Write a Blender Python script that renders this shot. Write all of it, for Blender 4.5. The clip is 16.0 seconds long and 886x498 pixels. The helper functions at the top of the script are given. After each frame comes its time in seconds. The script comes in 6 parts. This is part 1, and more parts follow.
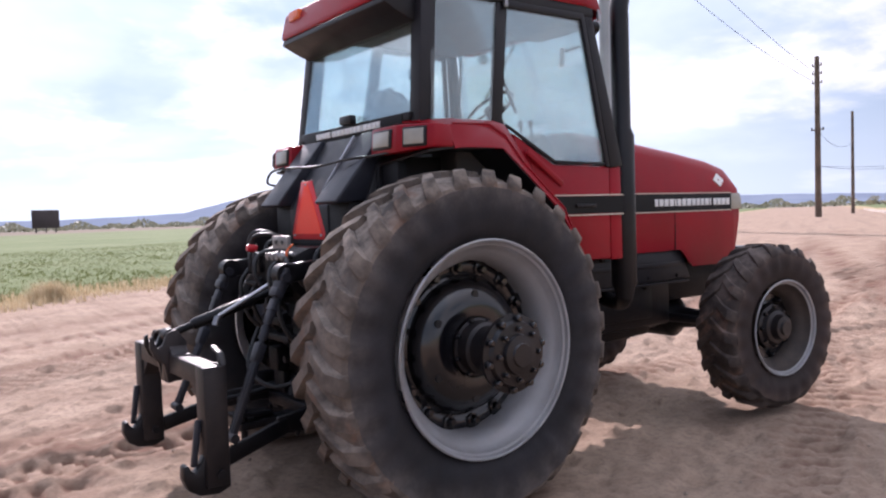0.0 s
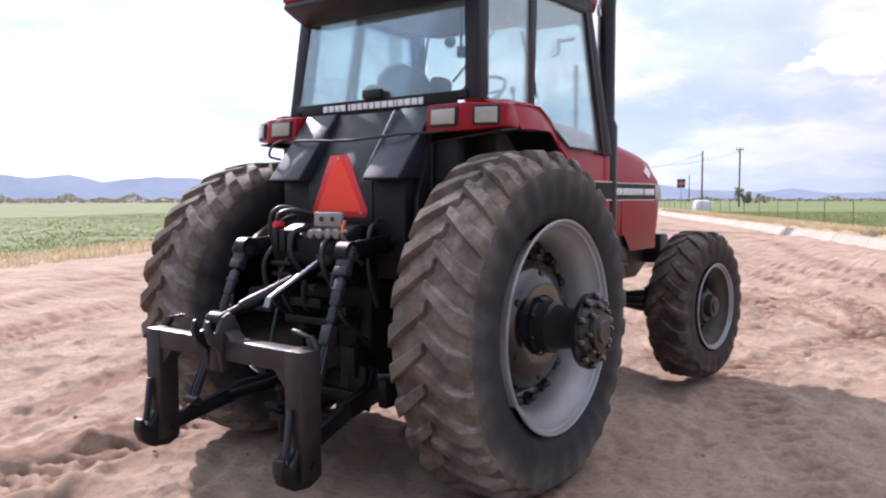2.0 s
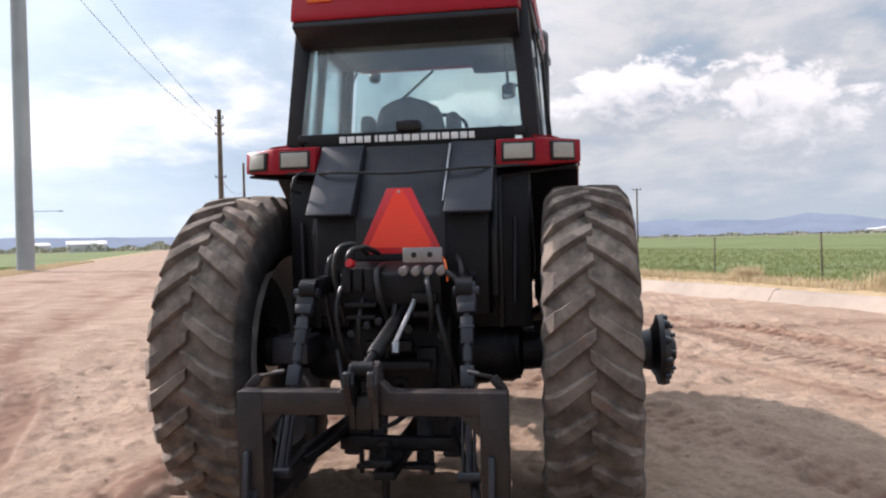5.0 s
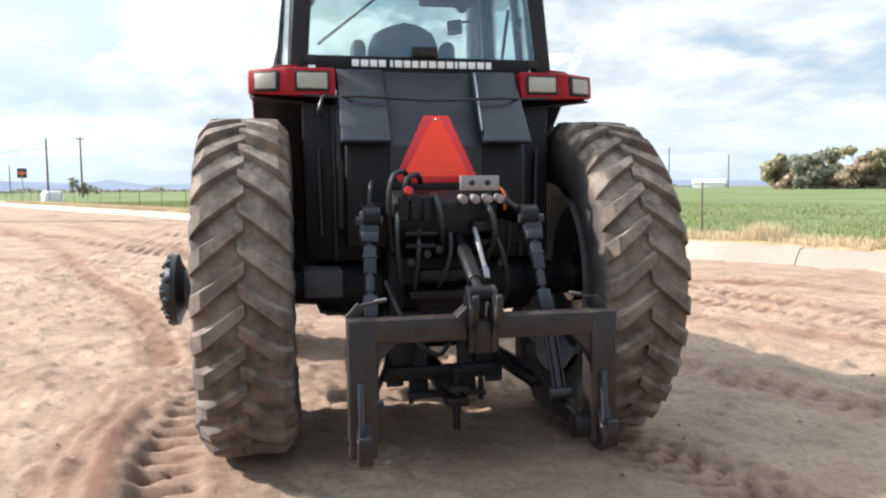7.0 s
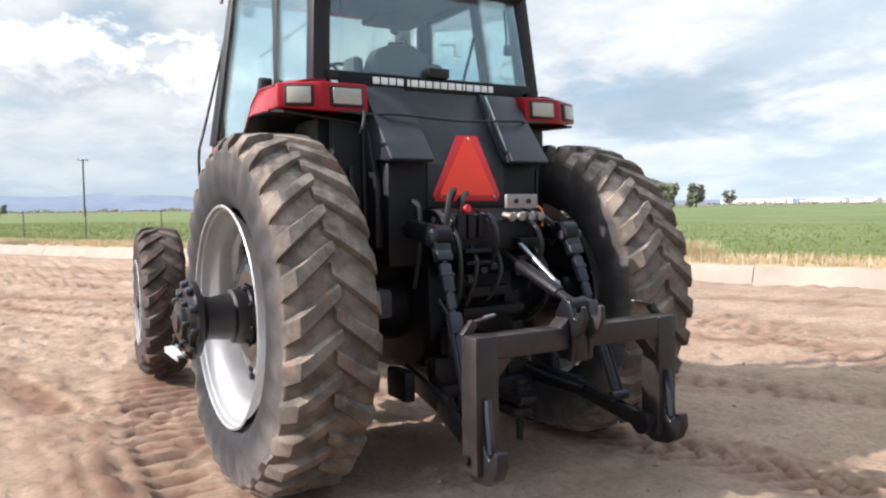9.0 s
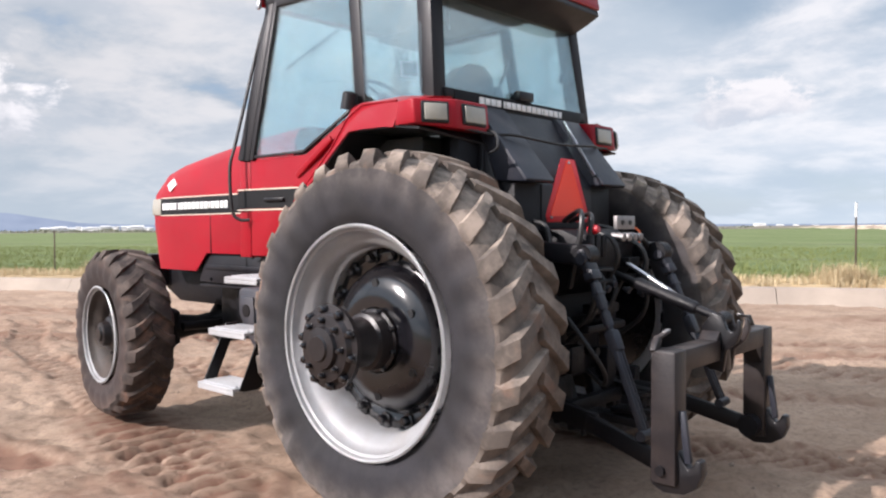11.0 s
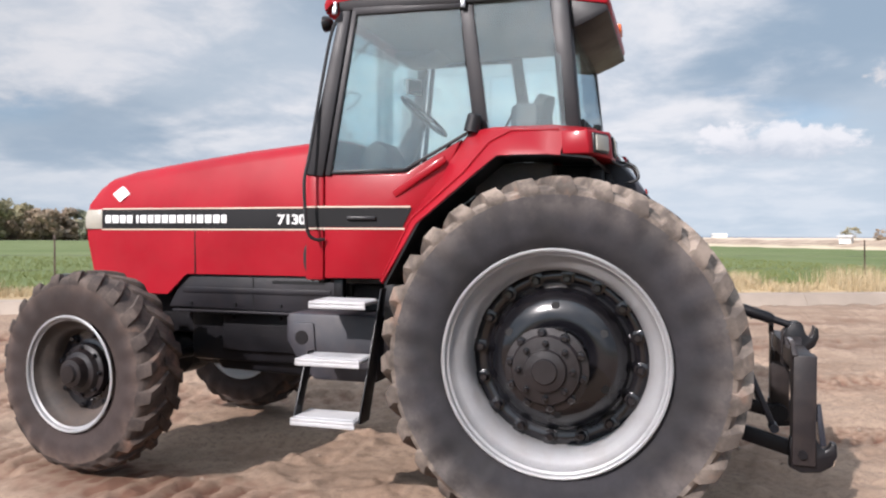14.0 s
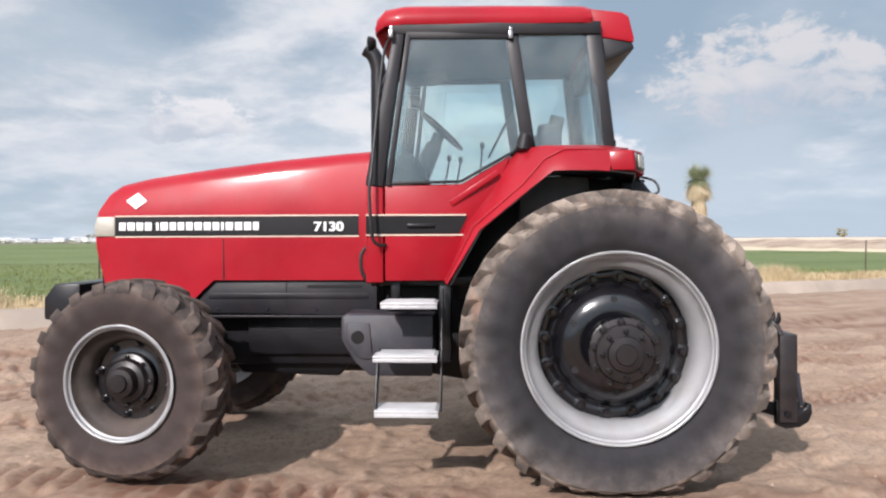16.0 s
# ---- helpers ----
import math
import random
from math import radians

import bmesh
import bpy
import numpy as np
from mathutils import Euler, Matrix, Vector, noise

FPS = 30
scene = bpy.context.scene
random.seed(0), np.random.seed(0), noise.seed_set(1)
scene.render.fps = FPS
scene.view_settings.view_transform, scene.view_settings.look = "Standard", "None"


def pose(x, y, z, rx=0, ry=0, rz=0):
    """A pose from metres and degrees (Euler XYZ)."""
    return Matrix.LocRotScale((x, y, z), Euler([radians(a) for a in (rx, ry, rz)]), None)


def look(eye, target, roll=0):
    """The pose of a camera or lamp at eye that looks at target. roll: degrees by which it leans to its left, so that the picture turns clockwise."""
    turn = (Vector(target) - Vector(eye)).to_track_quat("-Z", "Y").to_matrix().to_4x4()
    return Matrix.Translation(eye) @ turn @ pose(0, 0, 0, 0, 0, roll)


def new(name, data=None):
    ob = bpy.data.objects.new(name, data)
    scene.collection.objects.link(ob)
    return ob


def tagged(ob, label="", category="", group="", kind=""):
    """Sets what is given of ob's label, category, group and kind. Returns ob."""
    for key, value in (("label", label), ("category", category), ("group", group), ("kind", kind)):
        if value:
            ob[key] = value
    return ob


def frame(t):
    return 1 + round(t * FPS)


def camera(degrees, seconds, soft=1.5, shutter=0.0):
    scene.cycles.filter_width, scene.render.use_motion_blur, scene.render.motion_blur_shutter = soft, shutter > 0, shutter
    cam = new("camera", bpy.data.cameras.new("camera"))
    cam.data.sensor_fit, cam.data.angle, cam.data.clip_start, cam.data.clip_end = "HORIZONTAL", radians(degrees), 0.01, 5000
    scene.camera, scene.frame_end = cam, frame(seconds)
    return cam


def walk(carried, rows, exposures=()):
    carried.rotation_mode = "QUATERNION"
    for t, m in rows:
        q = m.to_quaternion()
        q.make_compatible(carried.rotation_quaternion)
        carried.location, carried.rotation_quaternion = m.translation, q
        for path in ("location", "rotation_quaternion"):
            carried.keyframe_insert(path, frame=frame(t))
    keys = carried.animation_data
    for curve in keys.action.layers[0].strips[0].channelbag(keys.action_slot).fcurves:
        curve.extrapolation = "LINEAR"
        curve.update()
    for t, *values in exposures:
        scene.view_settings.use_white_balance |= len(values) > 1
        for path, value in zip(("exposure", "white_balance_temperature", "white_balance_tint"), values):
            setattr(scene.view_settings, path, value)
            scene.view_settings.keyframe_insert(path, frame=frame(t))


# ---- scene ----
cam = camera(59.86, 16.0, soft=2.2, shutter=0.0)
# seconds, x, y, z, yaw, pitch, roll
PATH = [
    (0.0, -2.468, -4.162, 1.556, -36.699, -2.538, 1.829),
    (0.5, -2.763, -3.950, 1.545, -41.834, -2.313, 0.179),
    (1.0, -3.083, -3.656, 1.538, -44.853, -3.227, 1.654),
    (1.5, -3.323, -3.330, 1.531, -49.866, -4.205, 2.675),
    (2.0, -3.539, -3.040, 1.537, -53.851, -3.729, 0.122),
    (2.5, -3.767, -2.732, 1.542, -57.294, -3.035, 1.431),
    (3.0, -3.969, -2.374, 1.572, -61.210, -0.373, 1.406),
    (3.5, -4.130, -2.020, 1.538, -65.170, -0.321, -0.494),
    (4.0, -4.259, -1.701, 1.529, -69.948, -0.466, 1.089),
    (6.5, -4.387, 0.453, 1.426, -97.139, -2.711, -0.577),
    (7.0, -4.332, 0.776, 1.413, -101.555, -4.606, 0.464),
    (7.5, -4.258, 1.126, 1.454, -105.900, -5.015, -0.226),
    (8.0, -4.180, 1.518, 1.438, -111.299, -4.473, 0.741),
    (10.5, -2.995, 3.263, 1.404, -133.794, -1.542, -0.749),
    (11.0, -2.706, 3.597, 1.408, -137.782, -1.565, 0.335),
    (11.5, -2.391, 3.855, 1.389, -141.804, -1.464, 0.816),
    (12.0, -2.052, 4.056, 1.386, -145.995, -1.193, -0.853),
    (12.5, -1.721, 4.291, 1.399, -150.665, -1.635, 0.589),
    (13.0, -1.348, 4.445, 1.375, -155.610, -1.452, 0.849),
    (13.5, -0.916, 4.623, 1.433, -157.911, -1.664, -0.111),
    (14.0, -0.577, 4.897, 1.483, -162.802, -0.909, -0.278),
    (14.5, -0.254, 5.042, 1.473, -166.514, -0.783, 1.721),
    (15.0, 0.089, 5.269, 1.470, -170.761, -0.576, 0.763),
    (15.5, 0.400, 5.500, 1.483, -174.633, -0.639, 0.517),
    (16.0, 0.794, 5.619, 1.498, -177.199, -0.703, 0.212),
]
# seconds, stops, kelvin, tint
EXPOSURES = [(0.0, 0.92, 6050, 29), (1.2, 1.1, 6050, 28), (2.5, 1.2, 6050, 27), (3.0, 0.82, 6100, 27), (3.4, 0.64, 6200, 26), (4.2, 0.66, 6300, 24),
             (6.3, 1.42, 6250, 13), (8.0, 1.40, 6200, 12), (10.3, 0.98, 6250, 17), (11.5, 0.92, 6200, 18), (12.5, 0.81, 6150, 18), (16.0, 0.74, 6150, 16)]
walk(cam, [(t, pose(x, y, z, 90 + pitch, roll, yaw)) for t, x, y, z, yaw, pitch, roll in PATH], EXPOSURES)

# ---------------------------------------------------------------- sky and sun
SUN_AZ, SUN_EL = 69.0, 33.5
sun_way = Vector((math.cos(radians(SUN_AZ)) * math.cos(radians(SUN_EL)), math.sin(radians(SUN_AZ)) * math.cos(radians(SUN_EL)), math.sin(radians(SUN_EL))))
sun_data = bpy.data.lights.new("sun", "SUN")
sun_data.energy, sun_data.angle, sun_data.color = 3.7, radians(0.9), (1.0, 0.93, 0.84)
sun = new("sun", sun_data)
sun.matrix_world = look(sun_way * 60, (0, 0, 0))


class Nodes:
    """A small helper to write node trees."""

    def __init__(self, tree):
        self.tree = tree
        tree.nodes.clear()

    def add(self, kind, out=0, **inputs):
        node = self.tree.nodes.new(kind)
        for key, value in inputs.items():
            self.put(node, key, value)
        return node.outputs[out] if len(node.outputs) else None

    def put(self, node, key, value):
        key = key.replace("_", " ")
        slot = node.inputs[int(key[1:])] if key[0] == "i" and key[1:].isdigit() else node.inputs[key]
        if isinstance(value, bpy.types.NodeSocket):
            self.tree.links.new(value, slot)
        else:
            slot.default_value = value

    def math(self, op, a, b=0.0, clamp=False):
        made = self.add("ShaderNodeMath", i0=a, i1=b)
        made.node.operation, made.node.use_clamp = op, clamp
        return made

    def vec(self, op, a, b=(0, 0, 0), out=0):
        made = self.add("ShaderNodeVectorMath", 0, i0=a, i1=b)
        made.node.operation = op
        return made.node.outputs[out]

    def ramp(self, value, low, high, a=0.0, b=1.0):
        if low > high:
            low, high, a, b = high, low, b, a
        made = self.add("ShaderNodeMapRange", i0=value, i1=low, i2=high, i3=a, i4=b)
        made.node.interpolation_type = "SMOOTHSTEP"
        return made

    def noise(self, vector, scale, detail=4.0, rough=0.55, distortion=0.0):
        return self.add("ShaderNodeTexNoise", Vector=vector, Scale=scale, Detail=detail, Roughness=rough, Distortion=distortion)

    def mix(self, factor, a, b, blend="MIX"):
        node = self.tree.nodes.new("ShaderNodeMix")
        node.data_type, node.blend_type = "RGBA", blend
        self.put(node, "i0", factor)
        for slot, value in ((6, a), (7, b)):
            if isinstance(value, bpy.types.NodeSocket):
                self.tree.links.new(value, node.inputs[slot])
            else:
                node.inputs[slot].default_value = (*value[:3], 1)
        return node.outputs[2]


world = bpy.data.worlds.new("sky")
world.use_nodes = True
scene.world = world
w = Nodes(world.node_tree)
way = w.add("ShaderNodeTexCoord", 0)
sep = world.node_tree.nodes.new("ShaderNodeSeparateXYZ")
world.node_tree.links.new(way, sep.inputs[0])
up = w.math("MAXIMUM", sep.outputs[2], 0.0)
flat = w.math("ADD", up, 0.22)
plane = w.add("ShaderNodeCombineXYZ", X=w.math("DIVIDE", sep.outputs[0], flat), Y=w.math("DIVIDE", sep.outputs[1], flat), Z=0.37)
puffs = w.noise(plane, 0.92, 7.0, 0.48, 0.2)
wisps = w.noise(w.vec("ADD", plane, (7.3, 2.1, 4.0)), 3.2, 8.0, 0.6, 0.2)
billow = w.noise(w.vec("ADD", plane, (1.3, 9.1, 2.0)), 0.75, 6.0, 0.52, 0.15)
gaps = w.noise(w.vec("ADD", plane, (4.9, 5.2, 6.0)), 0.5, 6.0, 0.5, 0.1)
blue = w.add("ShaderNodeTexSky")
nishita = blue.node
nishita.sky_type, nishita.sun_disc, nishita.dust_density = "NISHITA", False, 2.0
nishita.sun_elevation, nishita.sun_rotation = radians(SUN_EL), radians(90 - SUN_AZ)
blue = w.mix(1.0, blue, (0.072, 0.078, 0.080), "MULTIPLY")
toward = w.vec("DOT_PRODUCT", way, tuple(sun_way), 1)
near_sun = w.ramp(toward, 0.3, 1.0)
bright = w.math("ADD", w.math("ADD", 0.385, w.math("MULTIPLY", near_sun, 0.46)), w.math("ADD", w.ramp(toward, 0.25, -0.8, 0.0, 0.11), w.ramp(up, 0.36, 0.9, 0.0, 0.62)))
veil = w.mix(w.ramp(billow, 0.38, 0.62), (0.412, 0.538, 0.636), (0.635, 0.741, 0.797))
lump = w.math("ADD", w.math("MULTIPLY", puffs, 0.8), w.math("MULTIPLY", wisps, 0.2))
heap = w.mix(w.ramp(wisps, 0.35, 0.65), (0.805, 0.875, 0.905), (1.10, 1.10, 1.05))
cloud = w.mix(w.ramp(lump, 0.455, 0.59, 0.0, 0.86), veil, heap)
cloud = w.vec("SCALE", cloud)
world.node_tree.links.new(bright, cloud.node.inputs["Scale"])
sky = w.mix(w.math("MULTIPLY", w.ramp(gaps, 0.54, 0.66, 0.0, 0.6), w.ramp(lump, 0.47, 0.54, 1.0, 0.0)), cloud, blue)
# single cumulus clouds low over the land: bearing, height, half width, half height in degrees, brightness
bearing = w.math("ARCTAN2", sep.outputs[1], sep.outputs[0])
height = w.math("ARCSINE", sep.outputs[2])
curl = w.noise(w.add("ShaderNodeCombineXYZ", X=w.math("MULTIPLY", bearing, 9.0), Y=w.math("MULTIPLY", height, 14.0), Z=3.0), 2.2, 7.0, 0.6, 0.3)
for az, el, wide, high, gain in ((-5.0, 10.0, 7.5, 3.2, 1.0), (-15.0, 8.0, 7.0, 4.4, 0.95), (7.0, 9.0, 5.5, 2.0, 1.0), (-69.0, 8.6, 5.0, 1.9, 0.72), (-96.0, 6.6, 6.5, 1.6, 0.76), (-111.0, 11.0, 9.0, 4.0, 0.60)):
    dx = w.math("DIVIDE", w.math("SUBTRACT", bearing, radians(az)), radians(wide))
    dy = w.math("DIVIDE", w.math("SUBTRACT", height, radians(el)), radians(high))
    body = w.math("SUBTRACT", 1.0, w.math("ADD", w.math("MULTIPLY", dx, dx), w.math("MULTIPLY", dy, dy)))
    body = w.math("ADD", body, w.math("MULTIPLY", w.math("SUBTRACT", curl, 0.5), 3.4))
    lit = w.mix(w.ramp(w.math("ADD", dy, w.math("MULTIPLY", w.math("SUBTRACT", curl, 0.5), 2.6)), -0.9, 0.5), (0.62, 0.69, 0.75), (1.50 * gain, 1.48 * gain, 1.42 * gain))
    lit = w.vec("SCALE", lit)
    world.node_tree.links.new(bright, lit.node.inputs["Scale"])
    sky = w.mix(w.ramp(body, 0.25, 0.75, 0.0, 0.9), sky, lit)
haze = w.ramp(sep.outputs[2], 0.0, 0.16, 0.7, 0.0)
haze_tone = w.vec("SCALE", (0.755, 0.872, 0.925))
world.node_tree.links.new(bright, haze_tone.node.inputs["Scale"])
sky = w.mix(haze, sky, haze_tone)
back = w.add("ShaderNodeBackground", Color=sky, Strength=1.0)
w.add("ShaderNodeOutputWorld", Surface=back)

# ---------------------------------------------------------------- materials


def material(name, color, rough=0.6, metal=0.0, vary=0.12, grain=30.0, bump=0.0, bump_scale=60.0, coat=0.0, dust=0.0, dust_color=(0.30, 0.21, 0.16), spec=0.5, world_space=False, rim_dust=False, edge_clean=False):
    """Paint, metal or plastic with blotches, fine grain, relief and dust that has settled on what faces up and in patches."""
    m = bpy.data.materials.new(name)
    m.use_nodes = True
    n = Nodes(m.node_tree)
    coords = n.add("ShaderNodeTexCoord", 3)
    if world_space:
        coords = n.add("ShaderNodeNewGeometry", 0)
    blotch = n.noise(coords, grain * 0.09, 5.0, 0.6)
    fine = n.noise(coords, grain, 4.0, 0.65)
    dark = tuple(c * (1 - vary * 1.6) for c in color)
    light = tuple(min(1, c * (1 + vary)) for c in color)
    tone = n.mix(n.ramp(blotch, 0.32, 0.68), dark, light)
    tone = n.mix(n.ramp(fine, 0.35, 0.75, 0.0, vary * 1.2), tone, dark)
    r = n.ramp(blotch, 0.3, 0.7, max(0.03, rough - 0.07), min(1, rough + 0.09))
    if dust:
        facing = n.add("ShaderNodeNewGeometry", 1)
        split = m.node_tree.nodes.new("ShaderNodeSeparateXYZ")
        m.node_tree.links.new(facing, split.inputs[0])
        lying = n.ramp(split.outputs[2], 0.0, 0.9, 0.45, 1.0)
        patch = n.ramp(n.noise(coords, 7.0, 6.0, 0.65), 0.36, 0.68)
        amount = n.math("MULTIPLY", n.math("MULTIPLY", lying, patch), dust, True)
        if edge_clean:
            # red-brown soil pressed onto parts of the tread
            tone = n.mix(n.ramp(n.noise(coords, 4.2, 5.0, 0.6, 0.4), 0.55, 0.70, 0.0, 0.65), tone, (0.20, 0.115, 0.080))
            wide = n.math("ABSOLUTE", n.math("SUBTRACT", n.vec("DOT_PRODUCT", n.add("ShaderNodeTexCoord", 0), (0.0, 2.0, 0.0), 1), 1.0))
            # the lug ends run out into the dark sidewall
            low = n.vec("MULTIPLY", n.vec("SUBTRACT", n.add("ShaderNodeTexCoord", 0), (0.5, 0.5, 0.5)), (2.0, 0.0, 2.0))
            low = n.math("ADD", n.vec("LENGTH", low, out=1), n.math("MULTIPLY", n.math("SUBTRACT", patch, 0.5), 0.03))
            flank = n.math("MULTIPLY", n.ramp(low, 0.972, 0.900), n.ramp(wide, 0.82, 0.95))
            amount = n.math("MULTIPLY", amount, n.math("SUBTRACT", 1.0, n.math("MULTIPLY", flank, 0.80)))
            tone = n.mix(n.math("MULTIPLY", flank, 0.9), tone, tuple(c * 0.40 for c in color))
        if rim_dust:
            # a round thing: dust clings to its shoulder, and to the bead
            out = n.vec("MULTIPLY", n.vec("SUBTRACT", n.add("ShaderNodeTexCoord", 0), (0.5, 0.5, 0.5)), (2.0, 0.0, 2.0))
            reach = n.math("ADD", n.vec("LENGTH", out, out=1), n.math("MULTIPLY", n.math("SUBTRACT", blotch, 0.5), 0.10))
            amount = n.math("MULTIPLY", n.math("ADD", n.math("MULTIPLY", patch, 0.6), 0.4), n.math("ADD", n.ramp(reach, 0.76, 0.97, 0.09, 1.0), n.ramp(reach, 0.66, 0.60, 0.0, 0.25)))
            amount = n.math("MULTIPLY", amount, dust * 1.5, True)
        tone = n.mix(amount, tone, dust_color)
        r = n.math("ADD", r, n.math("MULTIPLY", amount, 0.4), True)
    bsdf = n.add("ShaderNodeBsdfPrincipled", Base_Color=tone, Roughness=r, Metallic=metal, Coat_Weight=coat, Coat_Roughness=0.12, Specular_IOR_Level=spec)
    if bump:
        rough_map = n.noise(coords, bump_scale, 5.0, 0.6)
        n.put(bsdf.node, "Normal", n.add("ShaderNodeBump", Strength=bump, Distance=0.01, Height=rough_map))
    n.add("ShaderNodeOutputMaterial", Surface=bsdf)
    return m


def glass_material(name, tint, gloss=0.06):
    m = bpy.data.materials.new(name)
    m.use_nodes = True
    n = Nodes(m.node_tree)
    coords = n.add("ShaderNodeTexCoord", 3)
    # patchy grime; its pale film also paints some of the clouds' reflected veil
    grime_veil = n.ramp(n.noise(coords, 3.5, 6.0, 0.65), 0.38, 0.8, 0.02, 0.11)
    clear = n.add("ShaderNodeBsdfTransparent", Color=(*tint, 1))
    film = n.add("ShaderNodeBsdfDiffuse", Color=(0.42, 0.42, 0.40, 1))
    body = n.add("ShaderNodeMixShader", Fac=grime_veil, i1=clear, i2=film)
    shine = n.add("ShaderNodeBsdfGlossy", Color=(0.9, 0.97, 1.0, 1), Roughness=0.03)
    edge = n.add("ShaderNodeFresnel", IOR=1.5)
    both = n.add("ShaderNodeMixShader", Fac=n.math("ADD", n.math("MULTIPLY", edge, 0.55), gloss, True), i1=body, i2=shine)
    n.add("ShaderNodeOutputMaterial", Surface=both)
    return m


RED = material("red_paint", (0.282, 0.0072, 0.0155), 0.36, 0.0, 0.10, 14.0, 0.010, 14.0, coat=0.10, dust=0.035, spec=0.16)
BLACK = material("black_paint", (0.007, 0.007, 0.009), 0.36, 0.0, 0.2, 20.0, 0.08, 40.0, dust=0.03, spec=0.35)
GLOSS_BLACK = material("glossy_black_paint", (0.005, 0.005, 0.007), 0.20, 0.0, 0.2, 20.0, 0.06, 24.0, coat=0.5, dust=0.012, spec=0.5)
HUB_BLACK = material("dusty_black_hub_paint", (0.009, 0.007, 0.008), 0.36, 0.0, 0.25, 24.0, 0.15, 50.0, dust=0.09, dust_color=(0.12, 0.075, 0.062))
CASTING = material("dark_cast_iron", (0.005, 0.005, 0.007), 0.45, 0.0, 0.25, 40.0, 0.3, 90.0, dust=0.018, spec=0.25)
PANEL = material("dark_grey_plastic", (0.016, 0.019, 0.029), 0.48, 0.0, 0.10, 30.0, 0.10, 160.0, dust=0.05)
INNER_PANEL = material("black_plastic", (0.010, 0.0115, 0.017), 0.5, 0.0, 0.12, 30.0, 0.10, 160.0, dust=0.04)
CLEVIS = material("blue_grey_paint", (0.012, 0.014, 0.022), 0.5, 0.0, 0.2, 40.0, 0.15, 90.0, dust=0.05)
TRIM = material("black_trim", (0.009, 0.0085, 0.011), 0.48, 0.0, 0.15, 30.0, 0.05, 80.0, dust=0.035, spec=0.35)
GREY_FRAME = material("grey_black_frame", (0.012, 0.0115, 0.015), 0.45, 0.0, 0.2, 25.0, 0.1, 60.0, dust=0.04, spec=0.3)
TANK = material("grey_plastic_tank", (0.024, 0.025, 0.033), 0.5, 0.0, 0.15, 25.0, 0.1, 80.0, dust=0.12)
HITCH_PAINT = material("worn_grey_black_paint", (0.017, 0.014, 0.015), 0.42, 0.0, 0.25, 30.0, 0.15, 70.0, dust=0.10, spec=0.35)
STEEL = material("bare_steel", (0.42, 0.42, 0.44), 0.33, 0.9, 0.2, 30.0, 0.1, 80.0, dust=0.1)
DULL_STEEL = material("dull_steel", (0.26, 0.25, 0.25), 0.45, 0.7, 0.25, 30.0, 0.1, 80.0, dust=0.2)
SILVER = material("silver_rim_paint", (0.56, 0.56, 0.57), 0.42, 0.25, 0.08, 25.0, 0.04, 60.0, dust=0.25, dust_color=(0.42, 0.36, 0.31))
# dusty front barrel; the shade inside the rim is put into its dark base
SHADED_BARREL = material("dusty_shaded_barrel", (0.105, 0.088, 0.080), 0.6, 0.0, 0.2, 25.0, 0.1, 60.0, dust=0.3)
ALLOY = material("aluminium_tread", (0.42, 0.42, 0.43), 0.42, 0.35, 0.12, 40.0, 0.3, 150.0, dust=0.2, dust_color=(0.5, 0.44, 0.38))
RUBBER = material("tyre_rubber", (0.016, 0.0155, 0.019), 0.75, 0.0, 0.30, 34.0, 0.12, 90.0, dust=0.42, dust_color=(0.175, 0.150, 0.136), spec=0.3, rim_dust=True)
FRONT_RUBBER = material("dusty_tyre_rubber", (0.030, 0.022, 0.021), 0.8, 0.0, 0.25, 30.0, 0.12, 90.0, dust=0.45, dust_color=(0.165, 0.118, 0.098), spec=0.3, rim_dust=True)
TREAD = material("dusty_tread_rubber", (0.098, 0.081, 0.070), 0.88, 0.0, 0.25, 30.0, 0.2, 80.0, dust=0.92, dust_color=(0.325, 0.262, 0.215), spec=0.25, edge_clean=True)
FRONT_TREAD = material("brown_tread_rubber", (0.052, 0.041, 0.037), 0.85, 0.0, 0.25, 30.0, 0.2, 80.0, dust=0.6, dust_color=(0.185, 0.142, 0.118), spec=0.25, edge_clean=True)
HOSE = material("black_hose", (0.012, 0.012, 0.013), 0.5, 0.0, 0.1, 60.0)
ORANGE = material("fluorescent_orange", (1.0, 0.060, 0.024), 0.5, 0.0, 0.03, 20.0)
ORANGE_DARK = material("red_reflective_border", (0.66, 0.028, 0.035), 0.38, 0.0, 0.06, 40.0)
WHITE = material("white_decal", (0.74, 0.74, 0.73), 0.4, 0.0, 0.05, 30.0)
BLACK_DECAL = material("black_decal", (0.008, 0.008, 0.009), 0.5, 0.0, 0.08, 30.0, spec=0.22)
GOLD = material("pale_pinstripe", (0.62, 0.52, 0.42), 0.4, 0.0, 0.05, 30.0)
LENS = material("lamp_glass", (0.34, 0.32, 0.27), 0.18, 0.0, 0.1, 50.0, 0.25, 260.0, coat=0.4)
AMBER = material("amber_lens", (0.75, 0.13, 0.02), 0.25, 0.0, 0.08, 50.0, 0.2, 200.0, coat=0.3)
FABRIC = material("grey_seat_fabric", (0.085, 0.085, 0.09), 0.9, 0.0, 0.15, 120.0, 0.3, 300.0)
INTERIOR = material("dark_cab_plastic", (0.045, 0.045, 0.048), 0.6, 0.0, 0.12, 60.0, 0.1, 200.0, dust=0.2)
LINER = material("headliner", (0.12, 0.12, 0.124), 0.95, 0.0, 0.1, 80.0, 0.1, 200.0)
GLASS = glass_material("tinted_glass", (0.90, 0.965, 0.96), 0.07)
